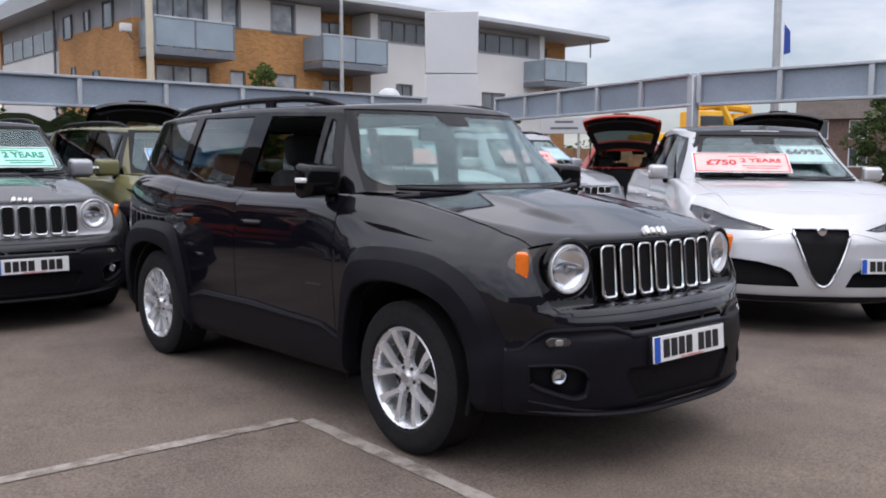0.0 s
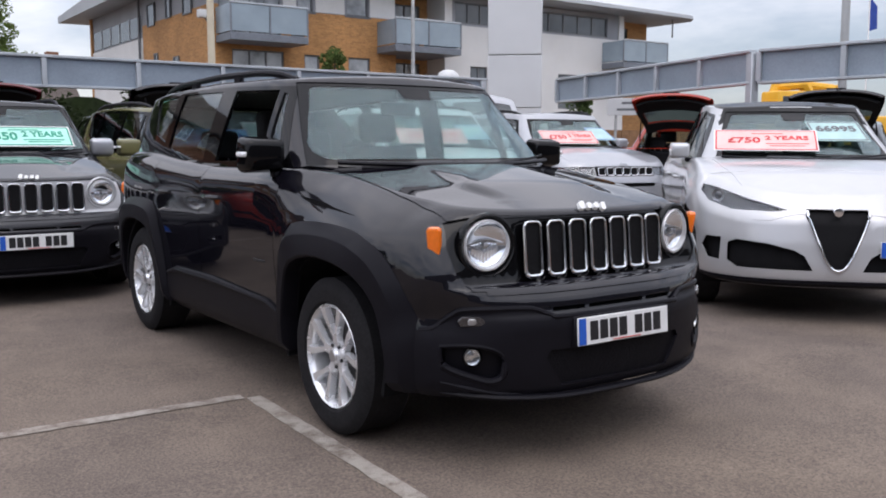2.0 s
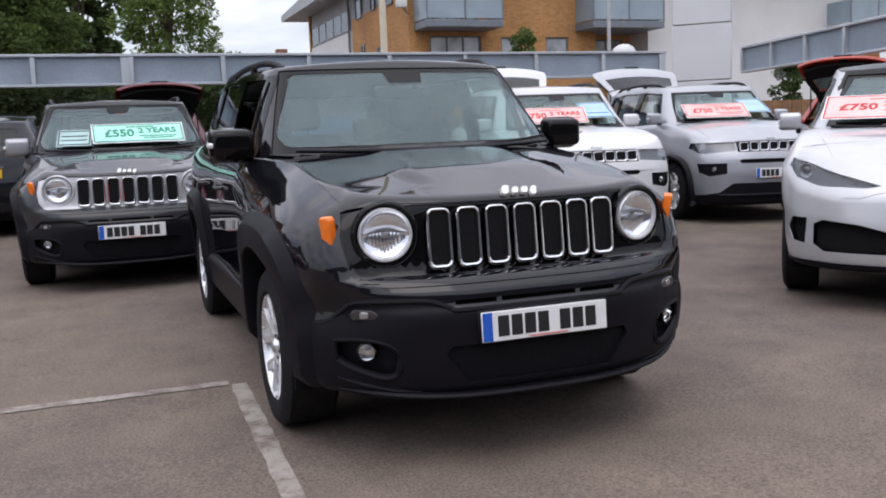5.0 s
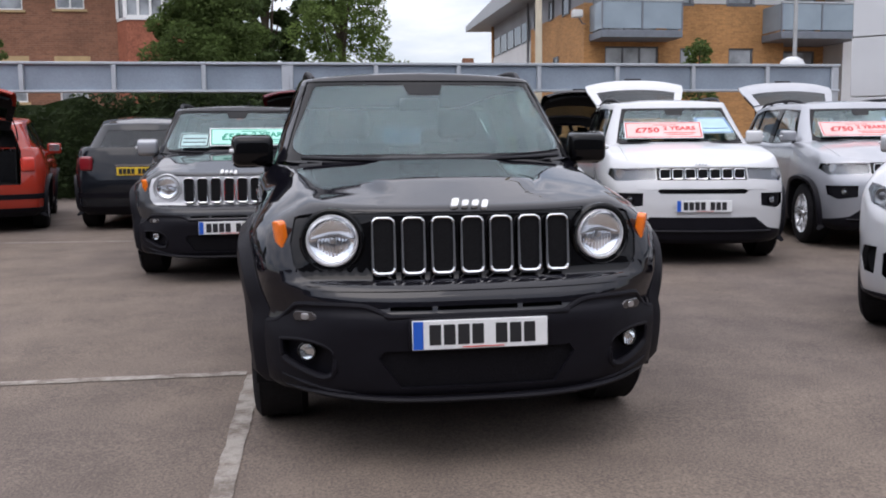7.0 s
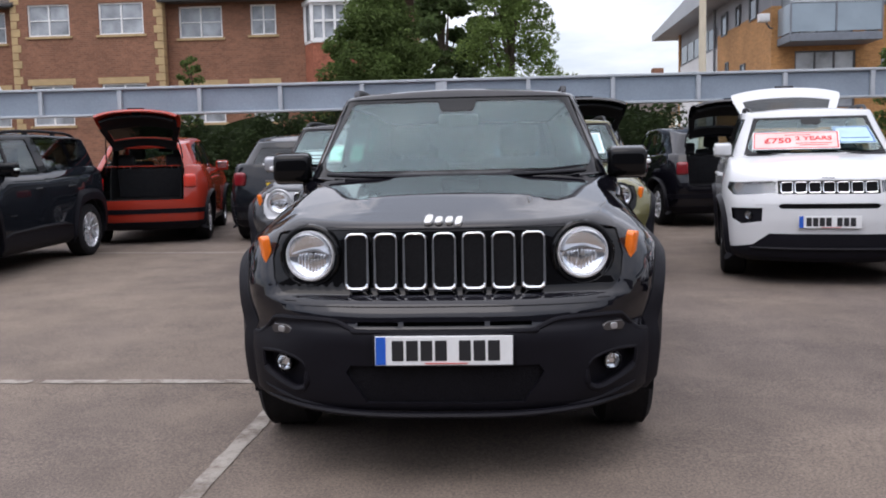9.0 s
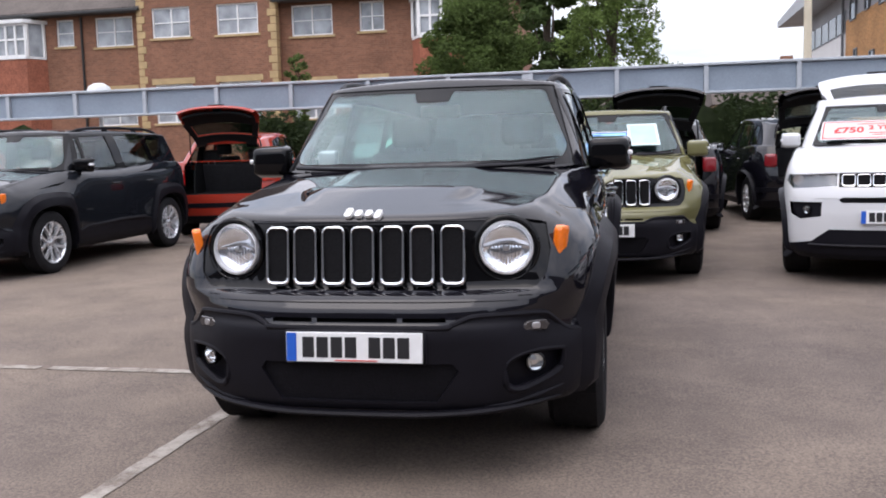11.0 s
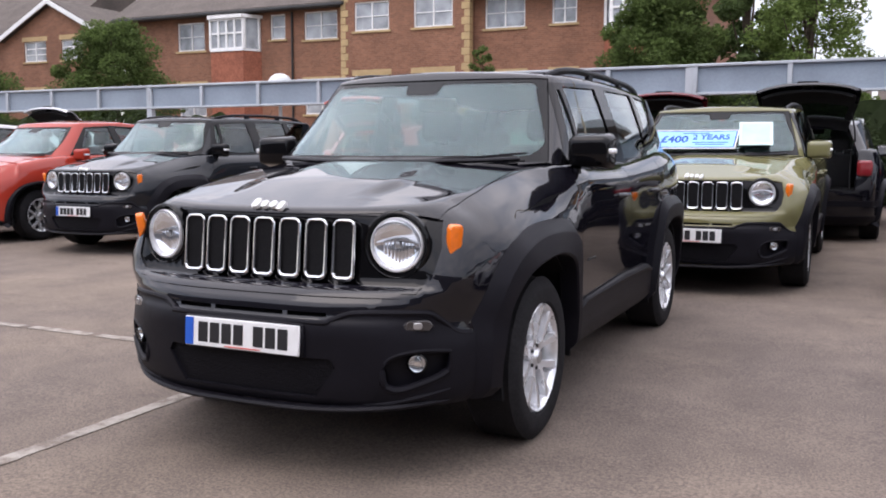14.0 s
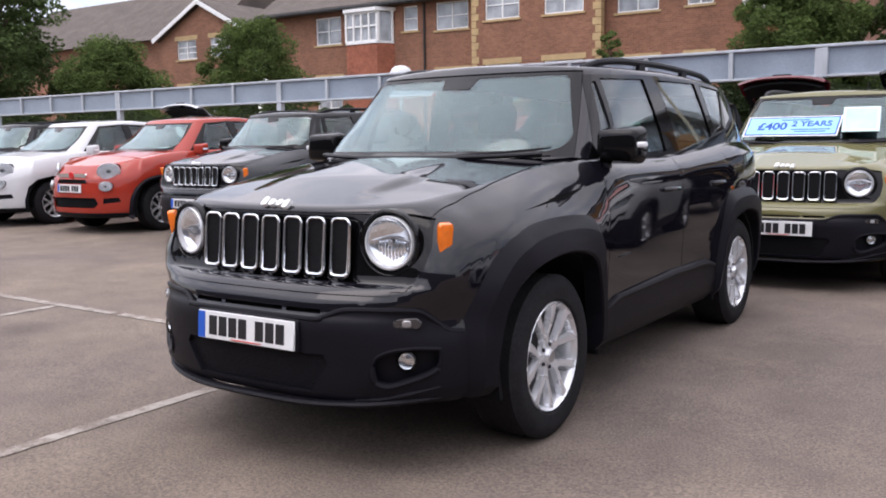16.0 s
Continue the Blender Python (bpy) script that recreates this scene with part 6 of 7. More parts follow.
    # roofs
    for x0, x1 in ((-31.0, -18.45), (-12.4, -3.2)):
        part("roof", prism([(y - 0.55, 7.45), (y - 0.55, 7.62), (y + 4.5, 10.6), (y + 9.5, 7.6)], x0 - 0.2, x1 + 0.2, "x"), ROOF_TILE, r, "brown tiled roof")
        part("gutter", box(x0 - 0.2, x1 + 0.2, y - 0.68, y - 0.56, 7.42, 7.56, 0.03, 2), mat("gutter_black", (0.02, 0.02, 0.02), 0.5), r)
    part("roof", prism([(-18.8, 9.2), (-15.4, 11.6), (-12.0, 9.2)], y - 0.9, y + 6, "y"), ROOF_TILE, r)
    part("end_wall", box(-3.7, -3.4, y + 0.3, y + 9, 0, 7.6), BRICK_RED, r)
    part("downpipe", tube([(-21.2, y - 0.06, 7.4), (-21.2, y - 0.06, 0)], 0.05, 8), mat("gutter_black", (0.02, 0.02, 0.02), 0.5), r)
    # gabled wing further along
    g = empty("gabled_house", Matrix(), "red brick gabled house with white barge boards", "building")
    ya = y + 0.6
    hs = [(-38.6, -37.0, 5.95, 7.0), (-35.9, -34.4, 5.95, 7.0), (-38.6, -37.0, 3.0, 4.4), (-35.9, -34.4, 3.0, 4.4)]
    part("brick_wall", wall_with_holes(-40.0, -33.0, 0, 7.1, ya, hs), BRICK_RED, g)
    for a, b, c, d in hs:
        window("window", g, a, b, ya, c, d, WHITE_TRIM, 2, 2, STONE, STONE, pane_m=PALE_PANE)
    part("gable", prism([(-40.0, 7.1), (-36.5, 8.85), (-33.0, 7.1)], ya, ya + 0.3, "y"), BRICK_RED, g)
    for sx in (-1, 1):
        bm = prism([(0, -0.1), (4.25, -0.1), (4.25, 0.12), (0, 0.12)], ya - 0.35, ya - 0.28, "y")
        part("barge_board", moved(bm, Matrix.Translation((-36.5, 0, 8.95)) @ Matrix.Diagonal((sx, 1, 1, 1)) @ Matrix.Rotation(radians(26.6), 4, "Y")), WHITE_TRIM, g)
        bm = box(0, 4.3, ya - 0.3, ya + 9, 0.0, 0.12)
        part("roof", moved(bm, Matrix.Translation((-36.5, 0, 9.0)) @ Matrix.Diagonal((sx, 1, 1, 1)) @ Matrix.Rotation(radians(26.6), 4, "Y")), ROOF_TILE, g)
    part("brick_wall", box(-60, -40.05, ya + 2.0, ya + 2.3, 0, 7.6), BRICK_RED, g)
    part("roof", prism([(ya + 1.4, 7.5), (ya + 6.5, 11.2), (ya + 11.5, 7.5)], -60, -38, "x"), ROOF_TILE, g)
    part("roof", prism([(ya + 1.4, 7.5), (ya + 6.5, 11.0), (ya + 11.5, 7.5)], -35, -30.8, "x"), ROOF_TILE, g)


brick_houses()

# sign pylon by the barrier
pyl = empty("sign_pylon", pose(12.55, 14.9, 0, 0, 0, -42), "tall blank silver-grey sign pylon", "sign")
PYL = mat("pylon_panel", (0.60, 0.61, 0.62), rough=0.45, metal=0.2, vary=0.05, scale=0.8)
for z0, z1 in ((0.0, 2.2), (2.22, 3.55), (3.57, 5.15)):
    part("pylon_panel", box(-0.69, 0.69, -0.22, 0.22, z0, z1, 0.015, 1), PYL, pyl)


# ---- trees and hedges ----
BARK = mat("bark", (0.075, 0.055, 0.04), rough=0.95, vary=0.3, scale=8, bump=0.8, bscale=30)


def leaf_mat(name, col):
    m = mat(name, col, rough=0.75, vary=0.35, scale=0.9, fine=0.3, fscale=7, spec=0.15)
    nt = m.node_tree
    N, Lk = nt.nodes.new, nt.links.new
    out, b = nt.nodes["Material Output"], nt.nodes["Principled BSDF"]
    src = b.inputs["Base Color"].links[0].from_socket
    # each leaf has its own shade, and lets some light through
    geo, rng, vm = N("ShaderNodeNewGeometry"), N("ShaderNodeMapRange"), N("ShaderNodeVectorMath")
    rng.inputs["To Min"].default_value, rng.inputs["To Max"].default_value = 0.65, 1.4
    vm.operation = "SCALE"
    Lk(geo.outputs["Random Per Island"], rng.inputs["Value"])
    Lk(src, vm.inputs[0])
    Lk(rng.outputs[0], vm.inputs["Scale"])
    Lk(vm.outputs[0], b.inputs["Base Color"])
    tl, mx = N("ShaderNodeBsdfTranslucent"), N("ShaderNodeMixShader")
    Lk(vm.outputs[0], tl.inputs["Color"])
    mx.inputs[0].default_value = 0.4
    Lk(b.outputs[0], mx.inputs[1])
    Lk(tl.outputs[0], mx.inputs[2])
    Lk(mx.outputs[0], out.inputs[0])
    return m


def leaf_cloud(clumps, size, rnd, cores=()):
    """A mesh of small bent leaves: each clump is a centre, a radius, a count and a squash."""
    rg = np.random.default_rng(rnd.randrange(10**6))
    P = []
    for c, rad, n, sq in clumps:
        d = rg.normal(size=(n, 3))
        d /= np.linalg.norm(d, axis=1, keepdims=True)
        d *= rad * rg.uniform(0.3, 1.0, (n, 1)) ** 0.55
        d[:, 2] *= sq
        P.append(np.array(c) + d)
    P = np.concatenate(P)
    n = len(P)
    u = rg.normal(size=(n, 3)) * (1, 1, 0.6)
    u /= np.linalg.norm(u, axis=1, keepdims=True)
    v = np.cross(u, rg.normal(size=(n, 3)))
    v /= np.linalg.norm(v, axis=1, keepdims=True)
    k = size * rg.uniform(0.55, 1.35, (n, 1))
    w = np.cross(u, v) * k * 0.18
    verts = np.stack([P - u * k, P + v * k * 0.48 + w, P + u * k, P - v * k * 0.48 + w], 1).reshape(-1, 3)
    i = 4 * np.arange(n)[:, None]
    faces = np.concatenate([i + (0, 1, 2), i + (0, 2, 3)])
    verts, faces = verts.tolist(), faces.tolist()
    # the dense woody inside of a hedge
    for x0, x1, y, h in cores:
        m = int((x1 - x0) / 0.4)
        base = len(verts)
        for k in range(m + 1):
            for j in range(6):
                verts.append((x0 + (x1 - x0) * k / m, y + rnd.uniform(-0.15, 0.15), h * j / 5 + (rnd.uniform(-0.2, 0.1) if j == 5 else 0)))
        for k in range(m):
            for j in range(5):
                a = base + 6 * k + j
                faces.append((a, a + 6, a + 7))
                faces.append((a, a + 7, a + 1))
    me = bpy.data.meshes.new("leaves")
    me.from_pydata(verts, [], faces)
    return me


def tree(name, label, x, y, h, rad, lm, seed, clumps=46, per=130, size=0.13, cone=False, bare=0.25, group="trees"):
    rnd = random.Random(seed)
    root = empty(name, pose(x, y, 0), label, "tree", group)
    bend = [(0, 0, -0.05), (rnd.uniform(-.1, .1), rnd.uniform(-.1, .1), h * 0.3), (rnd.uniform(-.2, .2), rnd.uniform(-.2, .2), h * 0.65), (0, 0, h * 0.92)]
    path = spline(bend, 4)
    part("trunk", tube(path, [max(0.02, h * 0.022 * (1 - 0.9 * k / (len(path) - 1))) for k in range(len(path))], 9), BARK, root)
    cl = []
    for k in range(clumps):
        t = (k + 0.5) / clumps
        z = h * (bare + (1 - bare) * t)
        lim = rad * ((1 - t) ** 0.8 * 1.05 + 0.06 if cone else math.sin(math.pi * min(0.97, 0.12 + 0.85 * t)) ** 0.7)
        a = k * 2.4 + rnd.uniform(-0.5, 0.5)
        q = rnd.uniform(0.35, 1.0) * lim
        c = Vector((q * math.cos(a), q * math.sin(a), z + rnd.uniform(-0.12, 0.12) * rad))
        cl.append((c, rad * rnd.uniform(0.16, 0.36), int(per * rnd.uniform(0.6, 1.4)), 0.75))
        if k % 4 == 0:
            base = path[min(len(path) - 1, int(t * 0.8 * len(path)))]
            part("limb", tube([base, base.lerp(c, 0.5) + Vector((0, 0, 0.1)), c], [h * 0.008, h * 0.005, 0.01], 6), BARK, root)
    me = leaf_cloud(cl, size, rnd)
    me.materials.append(lm)
    crown = new("crown", me)
    crown.parent = root
    return root


DARK_LEAF = leaf_mat("dark_leaf", (0.070, 0.104, 0.036))
MID_LEAF = leaf_mat("mid_leaf", (0.092, 0.132, 0.040))
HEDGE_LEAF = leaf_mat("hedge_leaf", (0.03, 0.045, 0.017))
LIGHT_LEAF = leaf_mat("light_leaf", (0.125, 0.178, 0.05))


tree("evergreen_tree", "dense green round evergreen behind the barrier", -3.0, 21.5, 5.8, 1.75, MID_LEAF, 1, 170, 620, 0.055, bare=0.03)
tree("tall_tree", "tall dark green tree beside the houses", -1.7, 29.0, 10.5, 1.7, DARK_LEAF, 2, 80, 260, 0.12, bare=0.15)
tree("birch_tree", "light green open-crowned tree behind the barrier", 0.65, 22.5, 8.6, 1.85, LIGHT_LEAF, 3, 92, 420, 0.06, cone=True, bare=0.2)
tree("young_tree", "small light green tree before the brick flats", 12.2, 24.0, 4.4, 0.9, MID_LEAF, 4, 30, 120, 0.07, bare=0.3)
tree("young_tree", "small thin tree before the brick terrace", -9.4, 24.0, 4.6, 0.6, MID_LEAF, 5, 22, 90, 0.07, bare=0.4)
tree("bush_tree", "broad mid-green tree before the brick terrace", -23.2, 22.0, 5.75, 2.2, MID_LEAF, 6, 130, 520, 0.06, bare=0.05)
tree("bush_tree", "broad mid-green tree before the gabled house", -31.9, 22.0, 5.5, 2.5, MID_LEAF, 7, 140, 520, 0.07, bare=0.05)
tree("large_tree", "large dark green tree at the yard's edge", -39.5, 21.0, 11.0, 3.4, DARK_LEAF, 8, 110, 330, 0.12, bare=0.08)
tree("distant_tree", "distant dark tree beside the road", 8.8, 84.0, 8.0, 2.2, DARK_LEAF, 10, 50, 140, 0.2, bare=0.15)
tree("conifer", "small dark conifer by the rendered wall", 20.3, 20.5, 3.4, 0.9, DARK_LEAF, 11, 40, 130, 0.07, cone=True, bare=0.1)
tree("yard_tree", "dark tree beyond the barrier by the road", 38.0, 14.0, 4.6, 2.0, DARK_LEAF, 12, 50, 160, 0.11, bare=0.1)
rnd = random.Random(9)
cl = []
for x0, x1 in ((-46, -13.5), (-8.0, 4.0)):
    for k in range(int((x1 - x0) / 0.3)):
        cl.append(((x0 + 0.3 * k + rnd.uniform(-.3, .3), 16.2 + rnd.uniform(-.6, .6), rnd.uniform(0.4, 2.3)), 0.7, 330, 1.0))
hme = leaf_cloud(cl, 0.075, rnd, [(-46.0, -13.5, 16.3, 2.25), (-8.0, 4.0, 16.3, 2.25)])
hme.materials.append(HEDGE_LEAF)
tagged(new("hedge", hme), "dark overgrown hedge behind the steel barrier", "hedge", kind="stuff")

# ---- posts, lamps and signs round the yard ----
GALV = mat("galvanised", (0.42, 0.43, 0.43), rough=0.55, metal=0.4, vary=0.1, scale=4)
CREAM = mat("cream_post", (0.60, 0.53, 0.40), rough=0.6, vary=0.08, scale=3)


def mast(name, label, x, y, h, r, m, head=True):
    o = empty(name, pose(x, y, 0), label, "post")
    part("shaft", tube([(0, 0, 0), (0, 0, h * 0.5), (0, 0, h)], [r, r * 0.85, r * 0.7], 12), m, o)
    part("base_collar", lathe([(r * 1.6, 0.0), (r * 1.6, 0.25), (r, 0.3)], 12, "z"), m, o)
    if head:
        part("arm", tube([(0, 0, h), (0.2, 0, h + 0.15), (0.7, 0, h + 0.2)], r * 0.5, 8), m, o)
        part("lamp_head", moved(box(-0.3, 0.3, -0.12, 0.12, -0.05, 0.05, 0.04, 2), Matrix.Translation((0.9, 0, h + 0.2))), m, o)
    return o


mast("lamp_post", "grey steel lamp post behind the barrier", 11.75, 5.3, 9.0, 0.075, GALV)
mast("lamp_post", "cream painted lamp post behind the barrier", 4.5, 15.2, 9.5, 0.085, CREAM)
mast("lamp_post", "slim pale lamp post before the flats", 16.5, 25.7, 8.5, 0.085, GALV)
fl = mast("flag_pole", "white pole with a small blue flag", 23.2, 11.5, 5.6, 0.03, WHITE_TRIM, False)
part("flag", prism([(0.03, 4.6), (0.45, 4.7), (0.40, 5.35), (0.03, 5.55)], -0.006, 0.006, "y"), mat("flag_blue", (0.02, 0.06, 0.33), 0.8), fl, "blue flag")
for x in (-10.1, 9.6):
    d = empty("dome_lamp", pose(x, 13.75, 2.6), "white domed lamp on the barrier's top", "lamp")
    part("dome", lathe([(0.27, 0.14), (0.26, 0.22), (0.21, 0.31), (0.11, 0.37), (0.0, 0.385)], 24, "z"), mat("dome_plastic", (0.55, 0.56, 0.56), 0.35, vary=0.08, scale=6), d)
    part("dome_stem", tube([(0, 0, -2.6), (0, 0, 0.2)], 0.04, 8), GALV, d)
sg = empty("road_sign", pose(15.4, 13.5, 0, 0, 0, -48), "white direction sign on two posts", "sign")
part("sign_board", box(-0.62, 0.62, -0.02, 0.02, 2.05, 2.5, 0.01, 1), CLAD_PALE, sg)
for z, w in ((2.37, 0.5), (2.2, 0.75)):
    part("print_bar", box(-w / 2, w / 2, -0.024, -0.0205, z - 0.03, z + 0.03), FRAME_GREY, sg)
for x in (-0.4, 0.4):
    part("sign_post", tube([(x, 0.05, 0), (x, 0.05, 2.45)], 0.035, 8), GALV, sg)
fn = empty("timber_fence", pose(13.4, 15.6, 0, 0, 0, -4), "brown close-boarded timber fence", "fence")
WOOD = mat("fence_wood", (0.24, 0.13, 0.065), rough=0.85, vary=0.25, scale=3, fine=0.2, fscale=40)
for k in range(80):
    part("board", box(k * 0.15, k * 0.15 + 0.142, -0.012 + 0.006 * (k % 2), 0.012 + 0.006 * (k % 2), 0.0, 1.7), WOOD, fn)
part("fence_rail", box(0, 12, 0.02, 0.07, 1.2, 1.29), WOOD, fn)
part("fence_rail", box(0, 12, 0.02, 0.07, 0.4, 0.49), WOOD, fn)
YEL = mat("digger_yellow", (0.75, 0.40, 0.02), rough=0.45, vary=0.1, scale=3)


def digger(x, y, rz):
    o = empty("excavator", pose(x, y, 0, 0, 0, rz), "yellow excavator standing beyond the barrier", "excavator", "excavators")
    part("track", box(-1.6, 1.6, -1.1, -0.6, 0, 0.8, 0.2, 2), RUBBER, o)
    part("track", box(-1.6, 1.6, 0.6, 1.1, 0, 0.8, 0.2, 2), RUBBER, o)
    part("house", box(-1.7, 1.2, -1.1, 1.1, 0.9, 2.4, 0.12, 2), YEL, o)
    part("cab", box(0.0, 1.3, -1.1, 0.0, 1.6, 3.3, 0.1, 2), YEL, o)
    part("cab_glass", box(0.2, 1.31, -1.11, -0.1, 2.2, 3.1, 0.02, 1), PANE, o)
    part("boom", tube([(1.2, 0.4, 1.8), (2.4, 0.4, 3.6), (3.6, 0.4, 3.5)], [0.26, 0.24, 0.18], 8), YEL, o)
    part("dipper", tube([(3.6, 0.4, 3.6), (4.3, 0.4, 1.8)], [0.18, 0.12], 8), YEL, o)
    part("bucket", box(3.9, 4.8, 0.0, 0.8, 0.9, 1.7, 0.12, 2), FRAME_GREY, o)


digger(27.5, 18.2, -20)
digger(31.5, 17.0, 160)


def house(name, label, x, y, w, d, h, wall_m, n, rz=0.0):
    """A plain two-storey house at a distance, gable roof, windows in two rows."""
    o = empty(name, pose(x, y, 0, 0, 0, rz), label, "house", "distant houses")
    hs = []
    for k in range(n):
        xc = -w / 2 + w * (k + 0.5) / n
        for z in (1.0, h * 0.5 + 0.7):
            hs.append((xc - 0.6, xc + 0.6, z, z + 1.3))
    part("wall", wall_with_holes(-w / 2, w / 2, 0, h, 0, hs), wall_m, o)
    for q in hs:
        window("window", o, q[0], q[1], 0, q[2], q[3], WHITE_TRIM, 2)
    part("side_wall", box(-w / 2, -w / 2 + 0.3, 0.3, d, 0, h), wall_m, o)
    part("side_wall", box(w / 2 - 0.3, w / 2, 0.3, d, 0, h), wall_m, o)
    part("roof", prism([(-0.4, h - 0.1), (d / 2, h + d * 0.38), (d + 0.4, h - 0.1)], -w / 2 - 0.3, w / 2 + 0.3, "x"), ROOF_TILE, o)
    part("chimney", box(w * 0.3, w * 0.3 + 0.8, d / 2 - 0.4, d / 2 + 0.4, h, h + d * 0.38 + 1.1), BRICK_RED, o)


house("distant_house", "cream rendered house with a brown roof", 10.3, 64, 6.0, 6, 4.6, mat("cream_render", (0.55, 0.47, 0.34), 0.9), 2)
house("distant_house", "brown brick house down the road", 5.6, 86, 5.0, 8, 5.0, BRICK_RED, 2)
house("distant_house", "pale brick house down the road", 12.8, 88, 5.5, 8, 5.0, BRICK_TAN, 2)
house("distant_house", "brick house at the end of the road", -1.0, 92, 6.0, 8, 5.2, BRICK_RED, 2)
house("distant_block", "dark brick building with pale windows beyond the yard", 62, 20, 20, 6, 4.4, mat("dark_brick", (0.13, 0.085, 0.07), 0.9, vary=0.2), 8, -62)
house("distant_block", "dark brick building beyond the yard", 66, 0, 18, 6, 4.6, BRICK_RED, 6, -85)
far = []
for k in range(70):
    a = radians(-75 + k * 150 / 69)
    far.append(((120 * math.sin(a), 20 + 110 * math.cos(a), rnd.uniform(1, 3.4)), rnd.uniform(2.6, 4.4), 420, 0.8))
fme = leaf_cloud(far, 0.35, rnd)
fme.materials.append(DARK_LEAF)
tagged(new("far_woods", fme), "far belt of dark trees along the horizon", "trees", kind="stuff")

# ---- the cars ----
BLACK = paint("black", (0.0050, 0.0048, 0.0075), cior=1.5, coat=1.0)
GREY = paint("dark_grey", (0.035, 0.036, 0.04), 0.2, 1.42)
GREEN = paint("olive_green", (0.150, 0.142, 0.066), 0.12)
WHITE = paint("white", (0.58, 0.585, 0.595), 0.01)
PEARL = mat("paint_pearl_white", (0.52, 0.525, 0.54), rough=0.36, metal=0.45, vary=0.03, fine=0.05, fscale=900, coat=1.0)
SILVER = mat("paint_silver", (0.35, 0.36, 0.385), rough=0.35, metal=0.5, vary=0.04, fine=0.08, fscale=900, coat=1.0)
RED = paint("orange_red", (0.34, 0.034, 0.019), 0.08)
MAROON = paint("maroon", (0.10, 0.008, 0.014), 0.1)
NAVY = paint("navy", (0.010, 0.0115, 0.015), 0.15, 1.42)
SIGN_RED, SIGN_WHITE = mat("sign_red", (0.55, 0.025, 0.03), 0.6), mat("sign_white", (0.8, 0.8, 0.8), 0.6)
SIGN_GREEN, SIGN_BLUE = mat("sign_green", (0.01, 0.26, 0.16), 0.6), mat("sign_blue", (0.015, 0.08, 0.38), 0.6)
FILL_RED, FILL_GREEN, FILL_BLUE = mat("card_pink", (0.82, 0.50, 0.47), 0.6), mat("card_mint", (0.42, 0.82, 0.68), 0.6), mat("card_sky", (0.28, 0.58, 0.90), 0.6)
SQUARE = spec(yf_out=([0, 0.03, 0.1, 0.36, 0.44, 0.70, 0.76, 1.0], [-0.83, -0.885, -0.895, -0.890, -0.850, -0.835, -0.812, -0.735]), wheel_dy=(-0.03, 0.03), wing=0.125, haunch=0.018, hood_ridge=0.008, rim=0.668)


